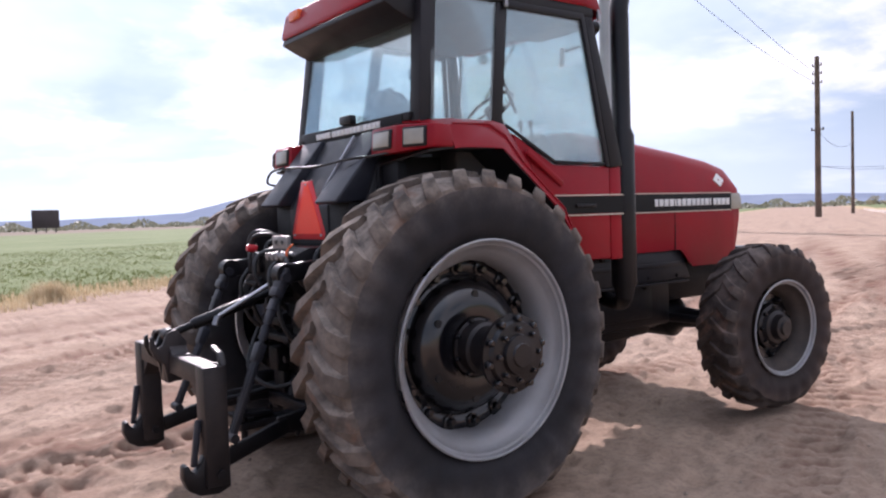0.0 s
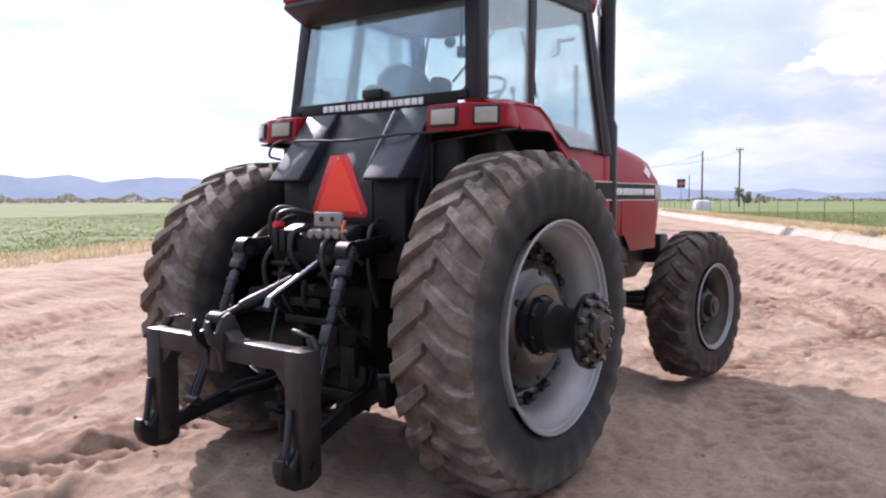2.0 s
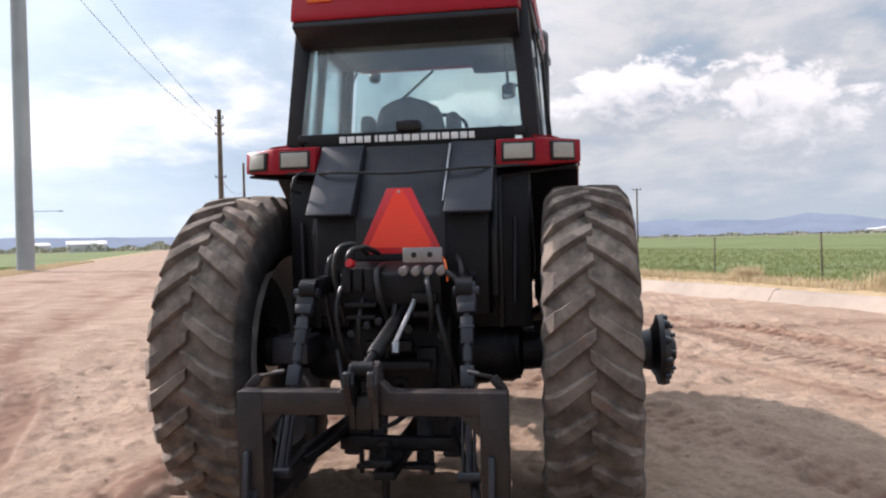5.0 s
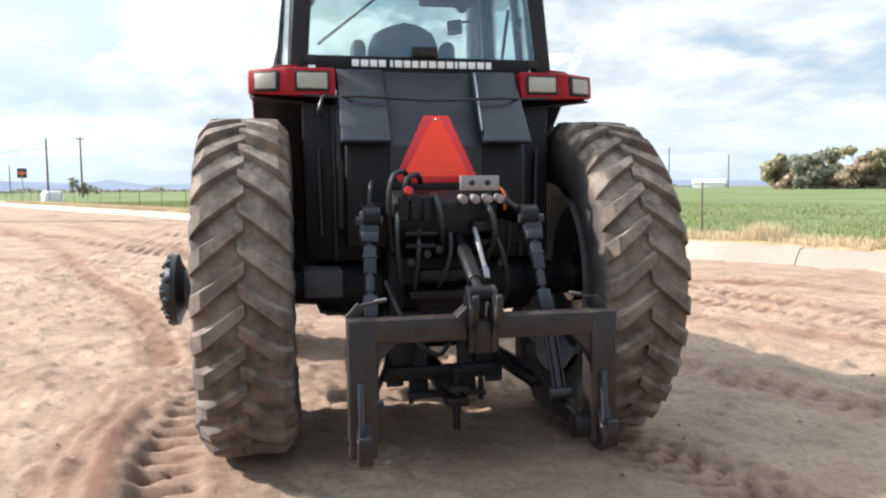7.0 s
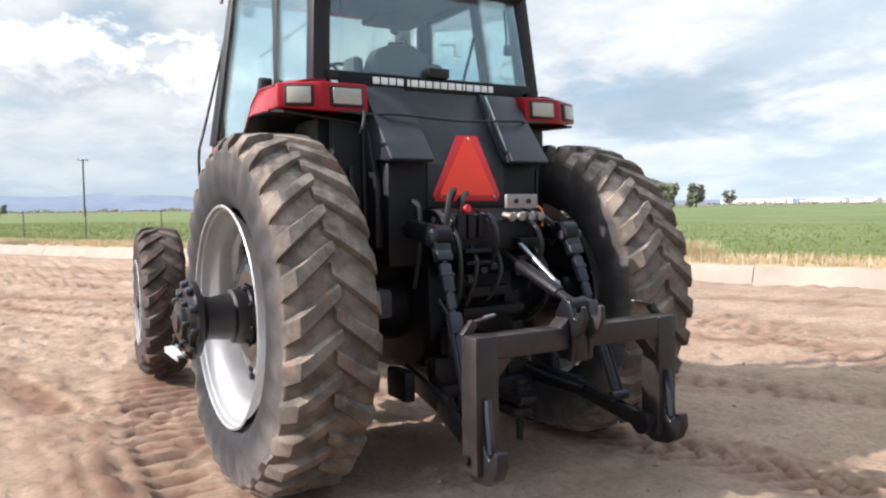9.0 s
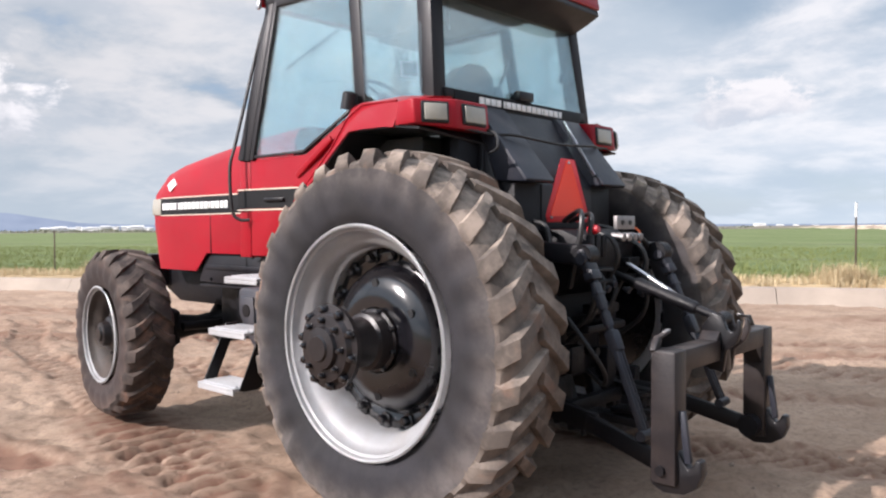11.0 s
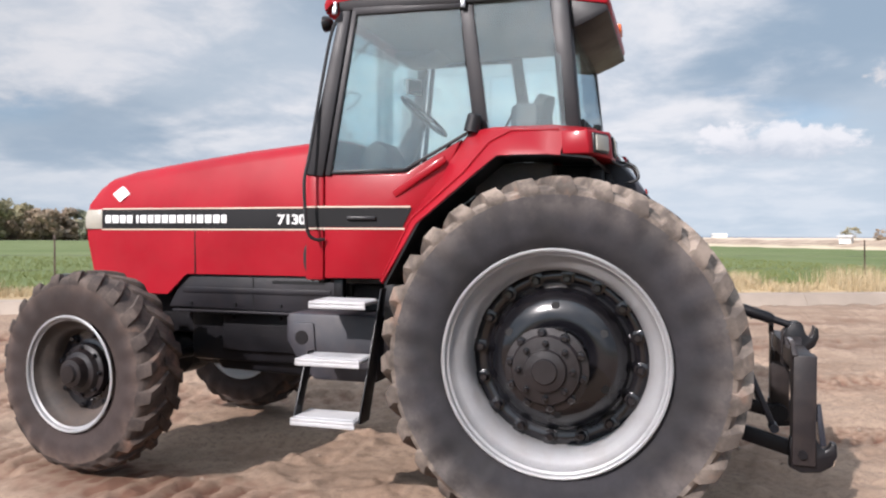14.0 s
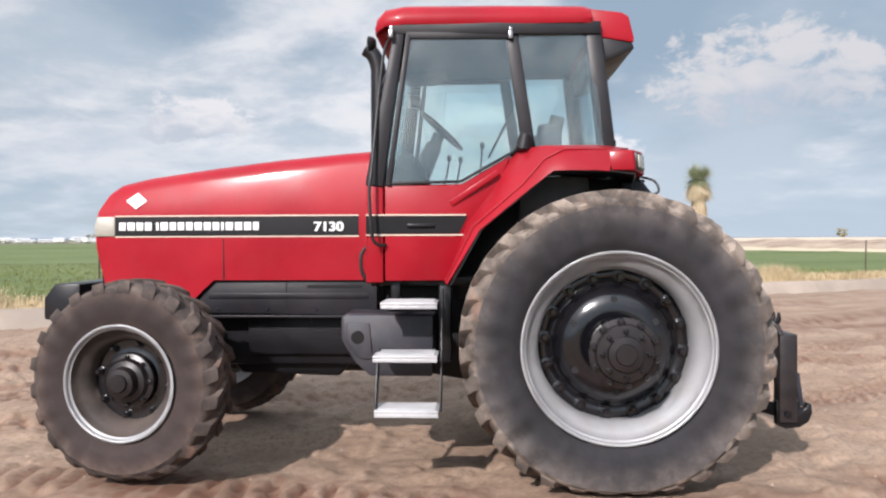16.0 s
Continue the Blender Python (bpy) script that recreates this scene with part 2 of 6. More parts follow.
MIRROR = material("mirror_glass", (0.75, 0.78, 0.8), 0.04, 1.0, 0.02, 10.0)
CONCRETE = material("pale_concrete", (0.32, 0.262, 0.212), 0.85, 0.0, 0.14, 6.0, 0.3, 30.0, world_space=True)
WOOD_POLE = material("weathered_pole_wood", (0.14, 0.10, 0.075), 0.85, 0.0, 0.25, 6.0, 0.3, 20.0, world_space=True)
POLE_STEEL = material("galvanised_steel", (0.36, 0.37, 0.38), 0.5, 0.4, 0.1, 2.0, world_space=True)
POST = material("rusty_post_steel", (0.09, 0.06, 0.045), 0.7, 0.3, 0.3, 20.0, world_space=True)
WIRE = material("fence_wire", (0.15, 0.14, 0.13), 0.5, 0.7, 0.1, 20.0)
BARK = material("palm_bark", (0.16, 0.12, 0.09), 0.9, 0.0, 0.3, 8.0, 0.4, 30.0)
SHED = material("white_sheet_wall", (0.68, 0.68, 0.66), 0.6, 0.0, 0.1, 1.0, world_space=True)
SHED_ROOF = material("pale_roof", (0.55, 0.54, 0.53), 0.6, 0.0, 0.1, 1.0, world_space=True)
DARK_BOARD = material("dark_board", (0.06, 0.05, 0.05), 0.7, 0.0, 0.2, 1.0, world_space=True)


def leaf_material(name, colors, rough=0.6):
    """Leaves: each one takes its own tint between the two colours."""
    m = bpy.data.materials.new(name)
    m.use_nodes = True
    n = Nodes(m.node_tree)
    chance = n.add("ShaderNodeNewGeometry", 8)
    place = n.add("ShaderNodeNewGeometry", 0)
    patch = n.ramp(n.noise(place, 0.35, 4.0), 0.3, 0.7)
    tone = n.mix(n.math("ADD", n.math("MULTIPLY", chance, 0.65), n.math("MULTIPLY", patch, 0.35)), colors[0], colors[1])
    a = n.add("ShaderNodeBsdfPrincipled", Base_Color=tone, Roughness=rough, Specular_IOR_Level=0.25)
    b = n.add("ShaderNodeBsdfTranslucent", Color=tone)
    n.add("ShaderNodeOutputMaterial", Surface=n.add("ShaderNodeMixShader", Fac=0.28, i1=a, i2=b))
    return m


CROP = leaf_material("green_crop", ((0.140, 0.165, 0.052), (0.235, 0.255, 0.096)))
CROP_YOUNG = leaf_material("young_green_crop", ((0.118, 0.140, 0.044), (0.185, 0.205, 0.076)))
STRAW = leaf_material("dry_grass", ((0.36, 0.27, 0.15), (0.64, 0.53, 0.35)), 0.8)
LEAF = leaf_material("tree_leaves", ((0.175, 0.183, 0.128), (0.265, 0.265, 0.190)))
LEAF_OLIVE = leaf_material("olive_leaves", ((0.235, 0.215, 0.125), (0.39, 0.345, 0.215)))
LEAF_BROWN = leaf_material("brown_leaves", ((0.275, 0.210, 0.150), (0.41, 0.32, 0.23)))
PALM_LEAF = leaf_material("palm_fronds", ((0.19, 0.22, 0.12), (0.44, 0.45, 0.30)))
PALM_DRY = leaf_material("dead_palm_fronds", ((0.42, 0.33, 0.21), (0.66, 0.56, 0.40)), 0.8)
PALM_TRUNK = material("palm_trunk", (0.47, 0.385, 0.30), 0.9, 0.0, 0.3, 3.0, 0.5, 8.0)

# the road runs along this direction; v counts across it, to the left
ROAD = radians(27.5)
U, V = Vector((math.cos(ROAD), math.sin(ROAD), 0)), Vector((-math.sin(ROAD), math.cos(ROAD), 0))
V_DITCH, V_FENCE, V_CROP_RIGHT, V_CROP_LEFT = -10.0, -14.6, -13.4, 11.6


def road(u, v, z=0.0):
    return U * u + V * v + Vector((0, 0, z))


def ground_material():
    m = bpy.data.materials.new("ground_soil")
    m.use_nodes = True
    n = Nodes(m.node_tree)
    place = n.add("ShaderNodeNewGeometry", 0)
    along = n.vec("DOT_PRODUCT", place, tuple(U), 1)
    across = n.vec("DOT_PRODUCT", place, tuple(V), 1)
    big = n.noise(place, 0.16, 5.0, 0.6)
    mid = n.noise(place, 1.3, 6.0, 0.62)
    fine = n.noise(place, 22.0, 6.0, 0.7)
    soil = n.mix(n.ramp(mid, 0.3, 0.72), (0.258, 0.175, 0.125), (0.415, 0.305, 0.226))
    soil = n.mix(n.ramp(big, 0.38, 0.66, 0.0, 0.55), soil, (0.335, 0.238, 0.172))
    soil = n.mix(n.ramp(fine, 0.38, 0.75, 0.0, 0.75), soil, (0.175, 0.122, 0.090))
    streak = n.add("ShaderNodeCombineXYZ", X=n.math("MULTIPLY", along, 0.05), Y=n.math("MULTIPLY", across, 1.1), Z=0.0)
    soil = n.mix(n.ramp(n.noise(streak, 1.0, 5.0, 0.6), 0.48, 0.72, 0.0, 0.55), soil, (0.19, 0.135, 0.10))
    mark = n.add("ShaderNodeAttribute", 2)
    mark.node.attribute_name = "turned_soil"
    soil = n.mix(n.math("MULTIPLY", mark, 1.05, True), soil, (0.168, 0.092, 0.064))
    wobble = n.math("MULTIPLY", n.math("SUBTRACT", n.noise(place, 0.5, 4.0), 0.5), 2.2)
    edge = n.math("ADD", across, wobble)
    crop = n.mix(n.ramp(n.noise(place, 0.09, 6.0, 0.65), 0.35, 0.65), (0.112, 0.142, 0.056), (0.150, 0.178, 0.080))
    crop = n.mix(n.ramp(n.noise(place, 2.5, 5.0, 0.7), 0.45, 0.8, 0.0, 0.5), crop, (0.05, 0.085, 0.022))
    dry = n.mix(mid, (0.27, 0.19, 0.10), (0.44, 0.34, 0.21))
    left = n.ramp(edge, V_CROP_LEFT - 0.5, V_CROP_LEFT + 1.2)
    left_crop = n.ramp(edge, V_CROP_LEFT + 0.8, V_CROP_LEFT + 3.0)
    right = n.ramp(across, V_DITCH - 1.1, V_DITCH - 1.5)
    right_crop = n.ramp(edge, V_CROP_RIGHT - 1.2, V_CROP_RIGHT - 2.4)
    tone = n.mix(left, soil, dry)
    tone = n.mix(left_crop, tone, crop)
    tone = n.mix(right, tone, dry)
    tone = n.mix(right_crop, tone, crop)
    verge = n.math("ADD", along, n.math("MULTIPLY", n.math("SUBTRACT", n.noise(place, 0.12, 4.0), 0.5), 5.0))
    lane = n.mix(n.ramp(n.noise(place, 0.3, 5.0, 0.65), 0.35, 0.65), (0.27, 0.205, 0.155), (0.40, 0.315, 0.24))
    tone = n.mix(n.ramp(verge, -64.0, -65.0), tone, (0.50, 0.42, 0.30))
    tone = n.mix(n.ramp(verge, -67.5, -68.5), tone, lane)
    tone = n.mix(n.ramp(verge, -72.5, -73.5), tone, (0.52, 0.43, 0.33))
    bare = n.ramp(across, 150.0, 165.0)
    tone = n.mix(bare, tone, (0.16, 0.125, 0.09))
    far = n.ramp(n.vec("LENGTH", place, out=1), 320.0, 420.0)
    tone = n.mix(far, tone, (0.17, 0.15, 0.12))
    relief = n.math("ADD", n.math("MULTIPLY", fine, 0.5), n.math("MULTIPLY", n.noise(place, 75.0, 4.0, 0.7), 0.35))
    bsdf = n.add("ShaderNodeBsdfPrincipled", Base_Color=tone, Roughness=0.95, Specular_IOR_Level=0.12)
    n.put(bsdf.node, "Normal", n.add("ShaderNodeBump", Strength=0.8, Distance=0.03, Height=relief))
    n.add("ShaderNodeOutputMaterial", Surface=bsdf)
    return m


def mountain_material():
    """Far backdrop that emits a flat tone: the haze's air light is put into its colour."""
    m = bpy.data.materials.new("haze_glow_mountain")
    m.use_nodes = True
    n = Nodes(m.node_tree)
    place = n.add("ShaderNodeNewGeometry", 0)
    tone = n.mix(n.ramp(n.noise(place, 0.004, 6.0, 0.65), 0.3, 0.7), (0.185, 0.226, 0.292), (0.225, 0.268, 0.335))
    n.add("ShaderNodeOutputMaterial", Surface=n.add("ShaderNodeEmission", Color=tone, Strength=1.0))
    return m


SOIL, MOUNTAIN = ground_material(), mountain_material()

# ---------------------------------------------------------------- mesh helpers


def link(name, verts, faces, mat, parent=None, label="", smooth=40.0):
    """One mesh object from points and faces; edges sharper than the angle stay sharp."""
    data = bpy.data.meshes.new(name)
    data.from_pydata([tuple(p) for p in verts], [], faces)
    data.validate()
    bm = bmesh.new()
    bm.from_mesh(data)
    bmesh.ops.recalc_face_normals(bm, faces=bm.faces)
    bm.to_mesh(data)
    bm.free()
    if smooth:
        data.shade_smooth()
        data.set_sharp_from_angle(angle=radians(smooth))
    data.materials.append(mat)
    ob = new(name, data)
    if parent is not None:
        ob.parent = parent
    return tagged(ob, label) if label else ob


def part(name, bm, mat, parent, label="", smooth=40.0):
    """Links a bmesh as one mesh object under a thing or under a part."""
    data = bpy.data.meshes.new(name)
    bmesh.ops.recalc_face_normals(bm, faces=bm.faces)
    bm.to_mesh(data)
    bm.free()
    if smooth:
        data.shade_smooth()
        data.set_sharp_from_angle(angle=radians(smooth))
    data.materials.append(mat)
    ob = new(name, data)
    if parent is not None:
        ob.parent = parent
    return tagged(ob, label) if label else ob


def thing(name, label, category, group="", kind="", at=(0, 0, 0)):
    ob = new(name)
    ob.empty_display_size = 0.2
    ob.location = at
    return tagged(ob, label, category, group, kind)


def add_box(bm, low, high, bevel=0.0, turn=None):
    verts = [bm.verts.new((x, y, z)) for x in (low[0], high[0]) for y in (low[1], high[1]) for z in (low[2], high[2])]
    quads = ((0, 1, 3, 2), (4, 6, 7, 5), (0, 4, 5, 1), (2, 3, 7, 6), (0, 2, 6, 4), (1, 5, 7, 3))
    made = [bm.faces.new([verts[i] for i in q]) for q in quads]
    if bevel:
        edges = list({e for f in made for e in f.edges})
        out = bmesh.ops.bevel(bm, geom=edges, offset=bevel, segments=2, profile=0.5, affect="EDGES", clamp_overlap=True)
        verts = list({v for v in verts if v.is_valid} | set(out["verts"]))
    if turn is not None:
        bmesh.ops.transform(bm, matrix=turn, verts=verts)
    return bm


def box(low, high, bevel=0.0, turn=None):
    return add_box(bmesh.new(), low, high, bevel, turn)


def add_prism(bm, outline, a, b, axis=1, bevel=0.0):
    """An outline in the two other axes, run from a to b along the axis."""
    def at(p, t):
        q = list(p)
        q.insert(axis, t)
        return q
    one, two = [bm.verts.new(at(p, a)) for p in outline], [bm.verts.new(at(p, b)) for p in outline]
    made = [bm.faces.new(one), bm.faces.new(list(reversed(two)))]
    for i in range(len(one)):
        j = (i + 1) % len(one)
        made.append(bm.faces.new((one[i], two[i], two[j], one[j])))
    if bevel:
        bmesh.ops.recalc_face_normals(bm, faces=made)
        bmesh.ops.bevel(bm, geom=list({e for f in made for e in f.edges}), offset=bevel, segments=2, profile=0.5, affect="EDGES", clamp_overlap=True)
    return bm


def prism(outline, a, b, axis=1, bevel=0.0):
    return add_prism(bmesh.new(), outline, a, b, axis, bevel)


def add_beam(bm, p, q, wide, deep, side=(0, 1, 0), bevel=0.006):
    """A bar of rectangular section from p to q; wide is measured along side."""
    p, q = Vector(p), Vector(q)
    z = (q - p).normalized()
    x = (Vector(side) - z * z.dot(Vector(side))).normalized()
    m = Matrix((x, z.cross(x), z)).transposed().to_4x4()
    m.translation = p
    return add_box(bm, (-wide / 2, -deep / 2, 0), (wide / 2, deep / 2, (q - p).length), bevel, m)


def beam(p, q, wide, deep, side=(0, 1, 0), bevel=0.006):
    return add_beam(bmesh.new(), p, q, wide, deep, side, bevel)


def add_round(bm, profile, centre, axis, steps=24, caps=True):
    """A turned body: profile rows (distance along the axis, radius) about a line."""
    z = Vector(axis).normalized()
    x = z.orthogonal().normalized()
    y = z.cross(x)
    rings = []
    for along, r in profile:
        rings.append([bm.verts.new(Vector(centre) + z * along + (x * math.cos(a) + y * math.sin(a)) * r) for a in (2 * math.pi * i / steps for i in range(steps))])
    for one, two in zip(rings, rings[1:]):
        for i in range(steps):
            j = (i + 1) % steps
            bm.faces.new((one[i], one[j], two[j], two[i]))
    if caps:
        bm.faces.new(list(reversed(rings[0])))
        bm.faces.new(rings[-1])
    return bm


def turned(profile, centre, axis, steps=24, caps=True):
    return add_round(bmesh.new(), profile, centre, axis, steps, caps)


def add_rod(bm, p, q, r, steps=12, r2=None):
    p, q = Vector(p), Vector(q)
    return add_round(bm, ((0, r), ((q - p).length, r if r2 is None else r2)), p, q - p, steps)


def rod(p, q, r, steps=12, r2=None):
    return add_rod(bmesh.new(), p, q, r, steps, r2)


def add_tube(bm, points, r, steps=8, fine=6):
    """A round tube through points, on a smooth line."""
    pts = [Vector(p) for p in points]
    line = []
    for i in range(len(pts) - 1):
        a, b, c, d = pts[max(i - 1, 0)], pts[i], pts[i + 1], pts[min(i + 2, len(pts) - 1)]
        for k in range(fine):
            t = k / fine
            line.append(0.5 * ((2 * b) + (c - a) * t + (2 * a - 5 * b + 4 * c - d) * t * t + (3 * b - a - 3 * c + d) * t ** 3))
    line.append(pts[-1])
    rings, x = [], None
    for i, p in enumerate(line):
        z = (line[min(i + 1, len(line) - 1)] - line[max(i - 1, 0)]).normalized()
        x = z.orthogonal().normalized() if x is None else (x - z * z.dot(x)).normalized()
        y = z.cross(x)
        rings.append([bm.verts.new(p + (x * math.cos(a) + y * math.sin(a)) * r) for a in (2 * math.pi * k / steps for k in range(steps))])
    for one, two in zip(rings, rings[1:]):
        for i in range(steps):
            j = (i + 1) % steps
            bm.faces.new((one[i], one[j], two[j], two[i]))
    bm.faces.new(list(reversed(rings[0])))
    bm.faces.new(rings[-1])
    return bm


def tube(points, r, steps=8, fine=6):
    return add_tube(bmesh.new(), points, r, steps, fine)


def add_skin(bm, rows, thick=0.0, close=False):
    """A sheet over rows of points, given thickness along its normals."""
    grid = [[bm.verts.new(p) for p in row] for row in rows]
    made = []
    for one, two in zip(grid, grid[1:]):
        for i in range(len(one) - 1):
            made.append(bm.faces.new((one[i], one[i + 1], two[i + 1], two[i])))
    if thick:
        bmesh.ops.recalc_face_normals(bm, faces=made)
        bmesh.ops.solidify(bm, geom=made, thickness=thick)
    return bm


def extent(bm):
    lows = [min(v.co[i] for v in bm.verts) for i in range(3)]
    return sum(max(v.co[i] for v in bm.verts) - lows[i] for i in range(3))


def skin(rows, thick=0.0):
    """A sheet whose thickness goes inwards."""
    one, two = add_skin(bmesh.new(), rows, thick), add_skin(bmesh.new(), rows, -thick)
    keep, drop = (one, two) if extent(one) <= extent(two) else (two, one)
    drop.free()
    return keep


def pane(corners, thick=0.006):
    """A flat or slightly folded pane of glass from its corners."""
    bm = bmesh.new()
    f = bm.faces.new([bm.verts.new(p) for p in corners])
    bmesh.ops.recalc_face_normals(bm, faces=[f])
    bmesh.ops.solidify(bm, geom=[f], thickness=thick)
    return bm


def side(points, s):
    """Points mirrored to the left (1) or the right (-1) half."""
    return [(p[0], p[1] * s, p[2]) for p in points]


# ---------------------------------------------------------------- the tractor: x ahead, y to its left, rear axle over the origin
tractor = thing("tractor", "red four-wheel-drive farm tractor with glazed cab, parked on bare soil", "tractor")


def squash(p, centre_z, floor):
    """A tyre flattens where it bears on the soil."""
    z = p[2] + centre_z
    if z < floor + 0.10:
        low = floor + 0.10 - z
        z = floor + 0.10 - 0.10 * (1 - math.exp(-low / 0.10))
    return z - centre_z


def tyre_mesh(radius, bead, half, lugs, centre_z, floor, lug_height, curve):
    """Carcass and the lugs, about the origin with the axle along y."""
    body = radius - lug_height
    wall = body - bead
    profile = [(0.80, bead), (0.93, bead + 0.03), (1.0, bead + 0.08), (1.04, bead + wall * 0.42), (1.035, bead + wall * 0.60), (1.0, body - 0.054), (0.95, body - 0.034),
               (0.86, body - 0.020), (0.70, body - 0.008), (0.45, body + 0.003), (0, body + 0.010)]
    crown = [(s, r) for s, r in reversed(profile) if r > body - 0.07]
    profile = [(-s * half, r) for s, r in profile] + [(s * half, r) for s, r in reversed(profile[:-1])]
    steps, rows = lugs * 6, len(profile)
    verts, faces, band = [], [], []
    for k in range(steps):
        a = 2 * math.pi * k / steps
        for i, (y, r) in enumerate(profile):
            # the flanks swell a little where a lug ends
            side_sign = 1 if y > 0 else -1
            swell = 0.007 * math.cos(lugs * (a - half * 0.76 / radius) - (math.pi if side_sign < 0 else 0.0)) if i in (3, 4, 5, rows - 6, rows - 5, rows - 4) else 0.0
            verts.append((r * math.cos(a), y + swell * side_sign * (0.5 if i in (3, rows - 4) else 1.0), r * math.sin(a)))
    for k in range(steps):
        j = (k + 1) % steps
        for i in range(rows - 1):
            (band if 5 <= i < rows - 6 else faces).append((k * rows + i, k * rows + i + 1, j * rows + i + 1, j * rows + i))
    verts = [(x, y * (1 + (0.08 if z < -0.6 * radius else 0.0)), squash((x, y, z), centre_z, floor)) for x, y, z in verts]
    bars, bar_faces = list(verts), list(band)
    pitch = 2 * math.pi / lugs
    # share of the half width, height under the crown, half widths at the top and at the foot
    stations = [(-0.06, 0.004, 0.024, 0.040), (0.10, 0.000, 0.030, 0.044), (0.40, 0.001, 0.033, 0.047), (0.66, 0.003, 0.037, 0.051), (0.77, 0.006, 0.041, 0.055), (0.985, 0.060, 0.048, 0.060),
                (1.02, 0.086, 0.030, 0.044), (1.032, 0.112, 0.012, 0.026)]
    size = lug_height / 0.046
    for s in (1, -1):
        for k in range(lugs):
            start = pitch * (k + (0.5 if s < 0 else 0.0) + random.uniform(-0.02, 0.02))
            first = len(bars)
            for share, drop, top_wide, foot_wide in ((a, b * (0.6 + 0.4 * size), c * (0.75 + 0.25 * size), d * (0.75 + 0.25 * size)) for a, b, c, d in stations):
                y = s * share * half
                lean = abs(share) * (1 + curve * (1 - abs(share))) * half * 0.74 / radius * (1 if share > 0 else -0.6)
                top = radius - drop - random.uniform(0, 0.003)
                under = float(np.interp(abs(share), [c[0] for c in crown], [c[1] for c in crown])) - 0.012
                under = min(under, top - 0.03)
                foot_y = y if share < 0.95 else s * half * 0.985
                for r, w2, yy in ((under, foot_wide, foot_y), (top * 0.88 + under * 0.12, top_wide * 1.06, y * 0.88 + foot_y * 0.12), (top, top_wide * 0.94, y), (top, -top_wide * 0.94, y), (top * 0.88 + under * 0.12, -top_wide * 1.06, y * 0.88 + foot_y * 0.12), (under, -foot_wide, foot_y)):
                    a = start + lean + w2 / radius
                    bars.append((r * math.cos(a), yy, r * math.sin(a)))
            n = len(stations)
            for i in range(n - 1):
                o, p = first + 6 * i, first + 6 * (i + 1)
                for c in range(5):
                    bar_faces.append((o + c, o + c + 1, p + c + 1, p + c))
                bar_faces.append((o + 5, o, p, p + 5))
            bar_faces.append(tuple(range(first, first + 6)))
            e = first + 6 * (n - 1)
            bar_faces.append(tuple(range(e + 5, e - 1, -1)))
    bars = [p if n < len(verts) else (p[0], p[1], squash(p, centre_z, floor)) for n, p in enumerate(bars)]
    return (verts, faces), (bars, bar_faces)


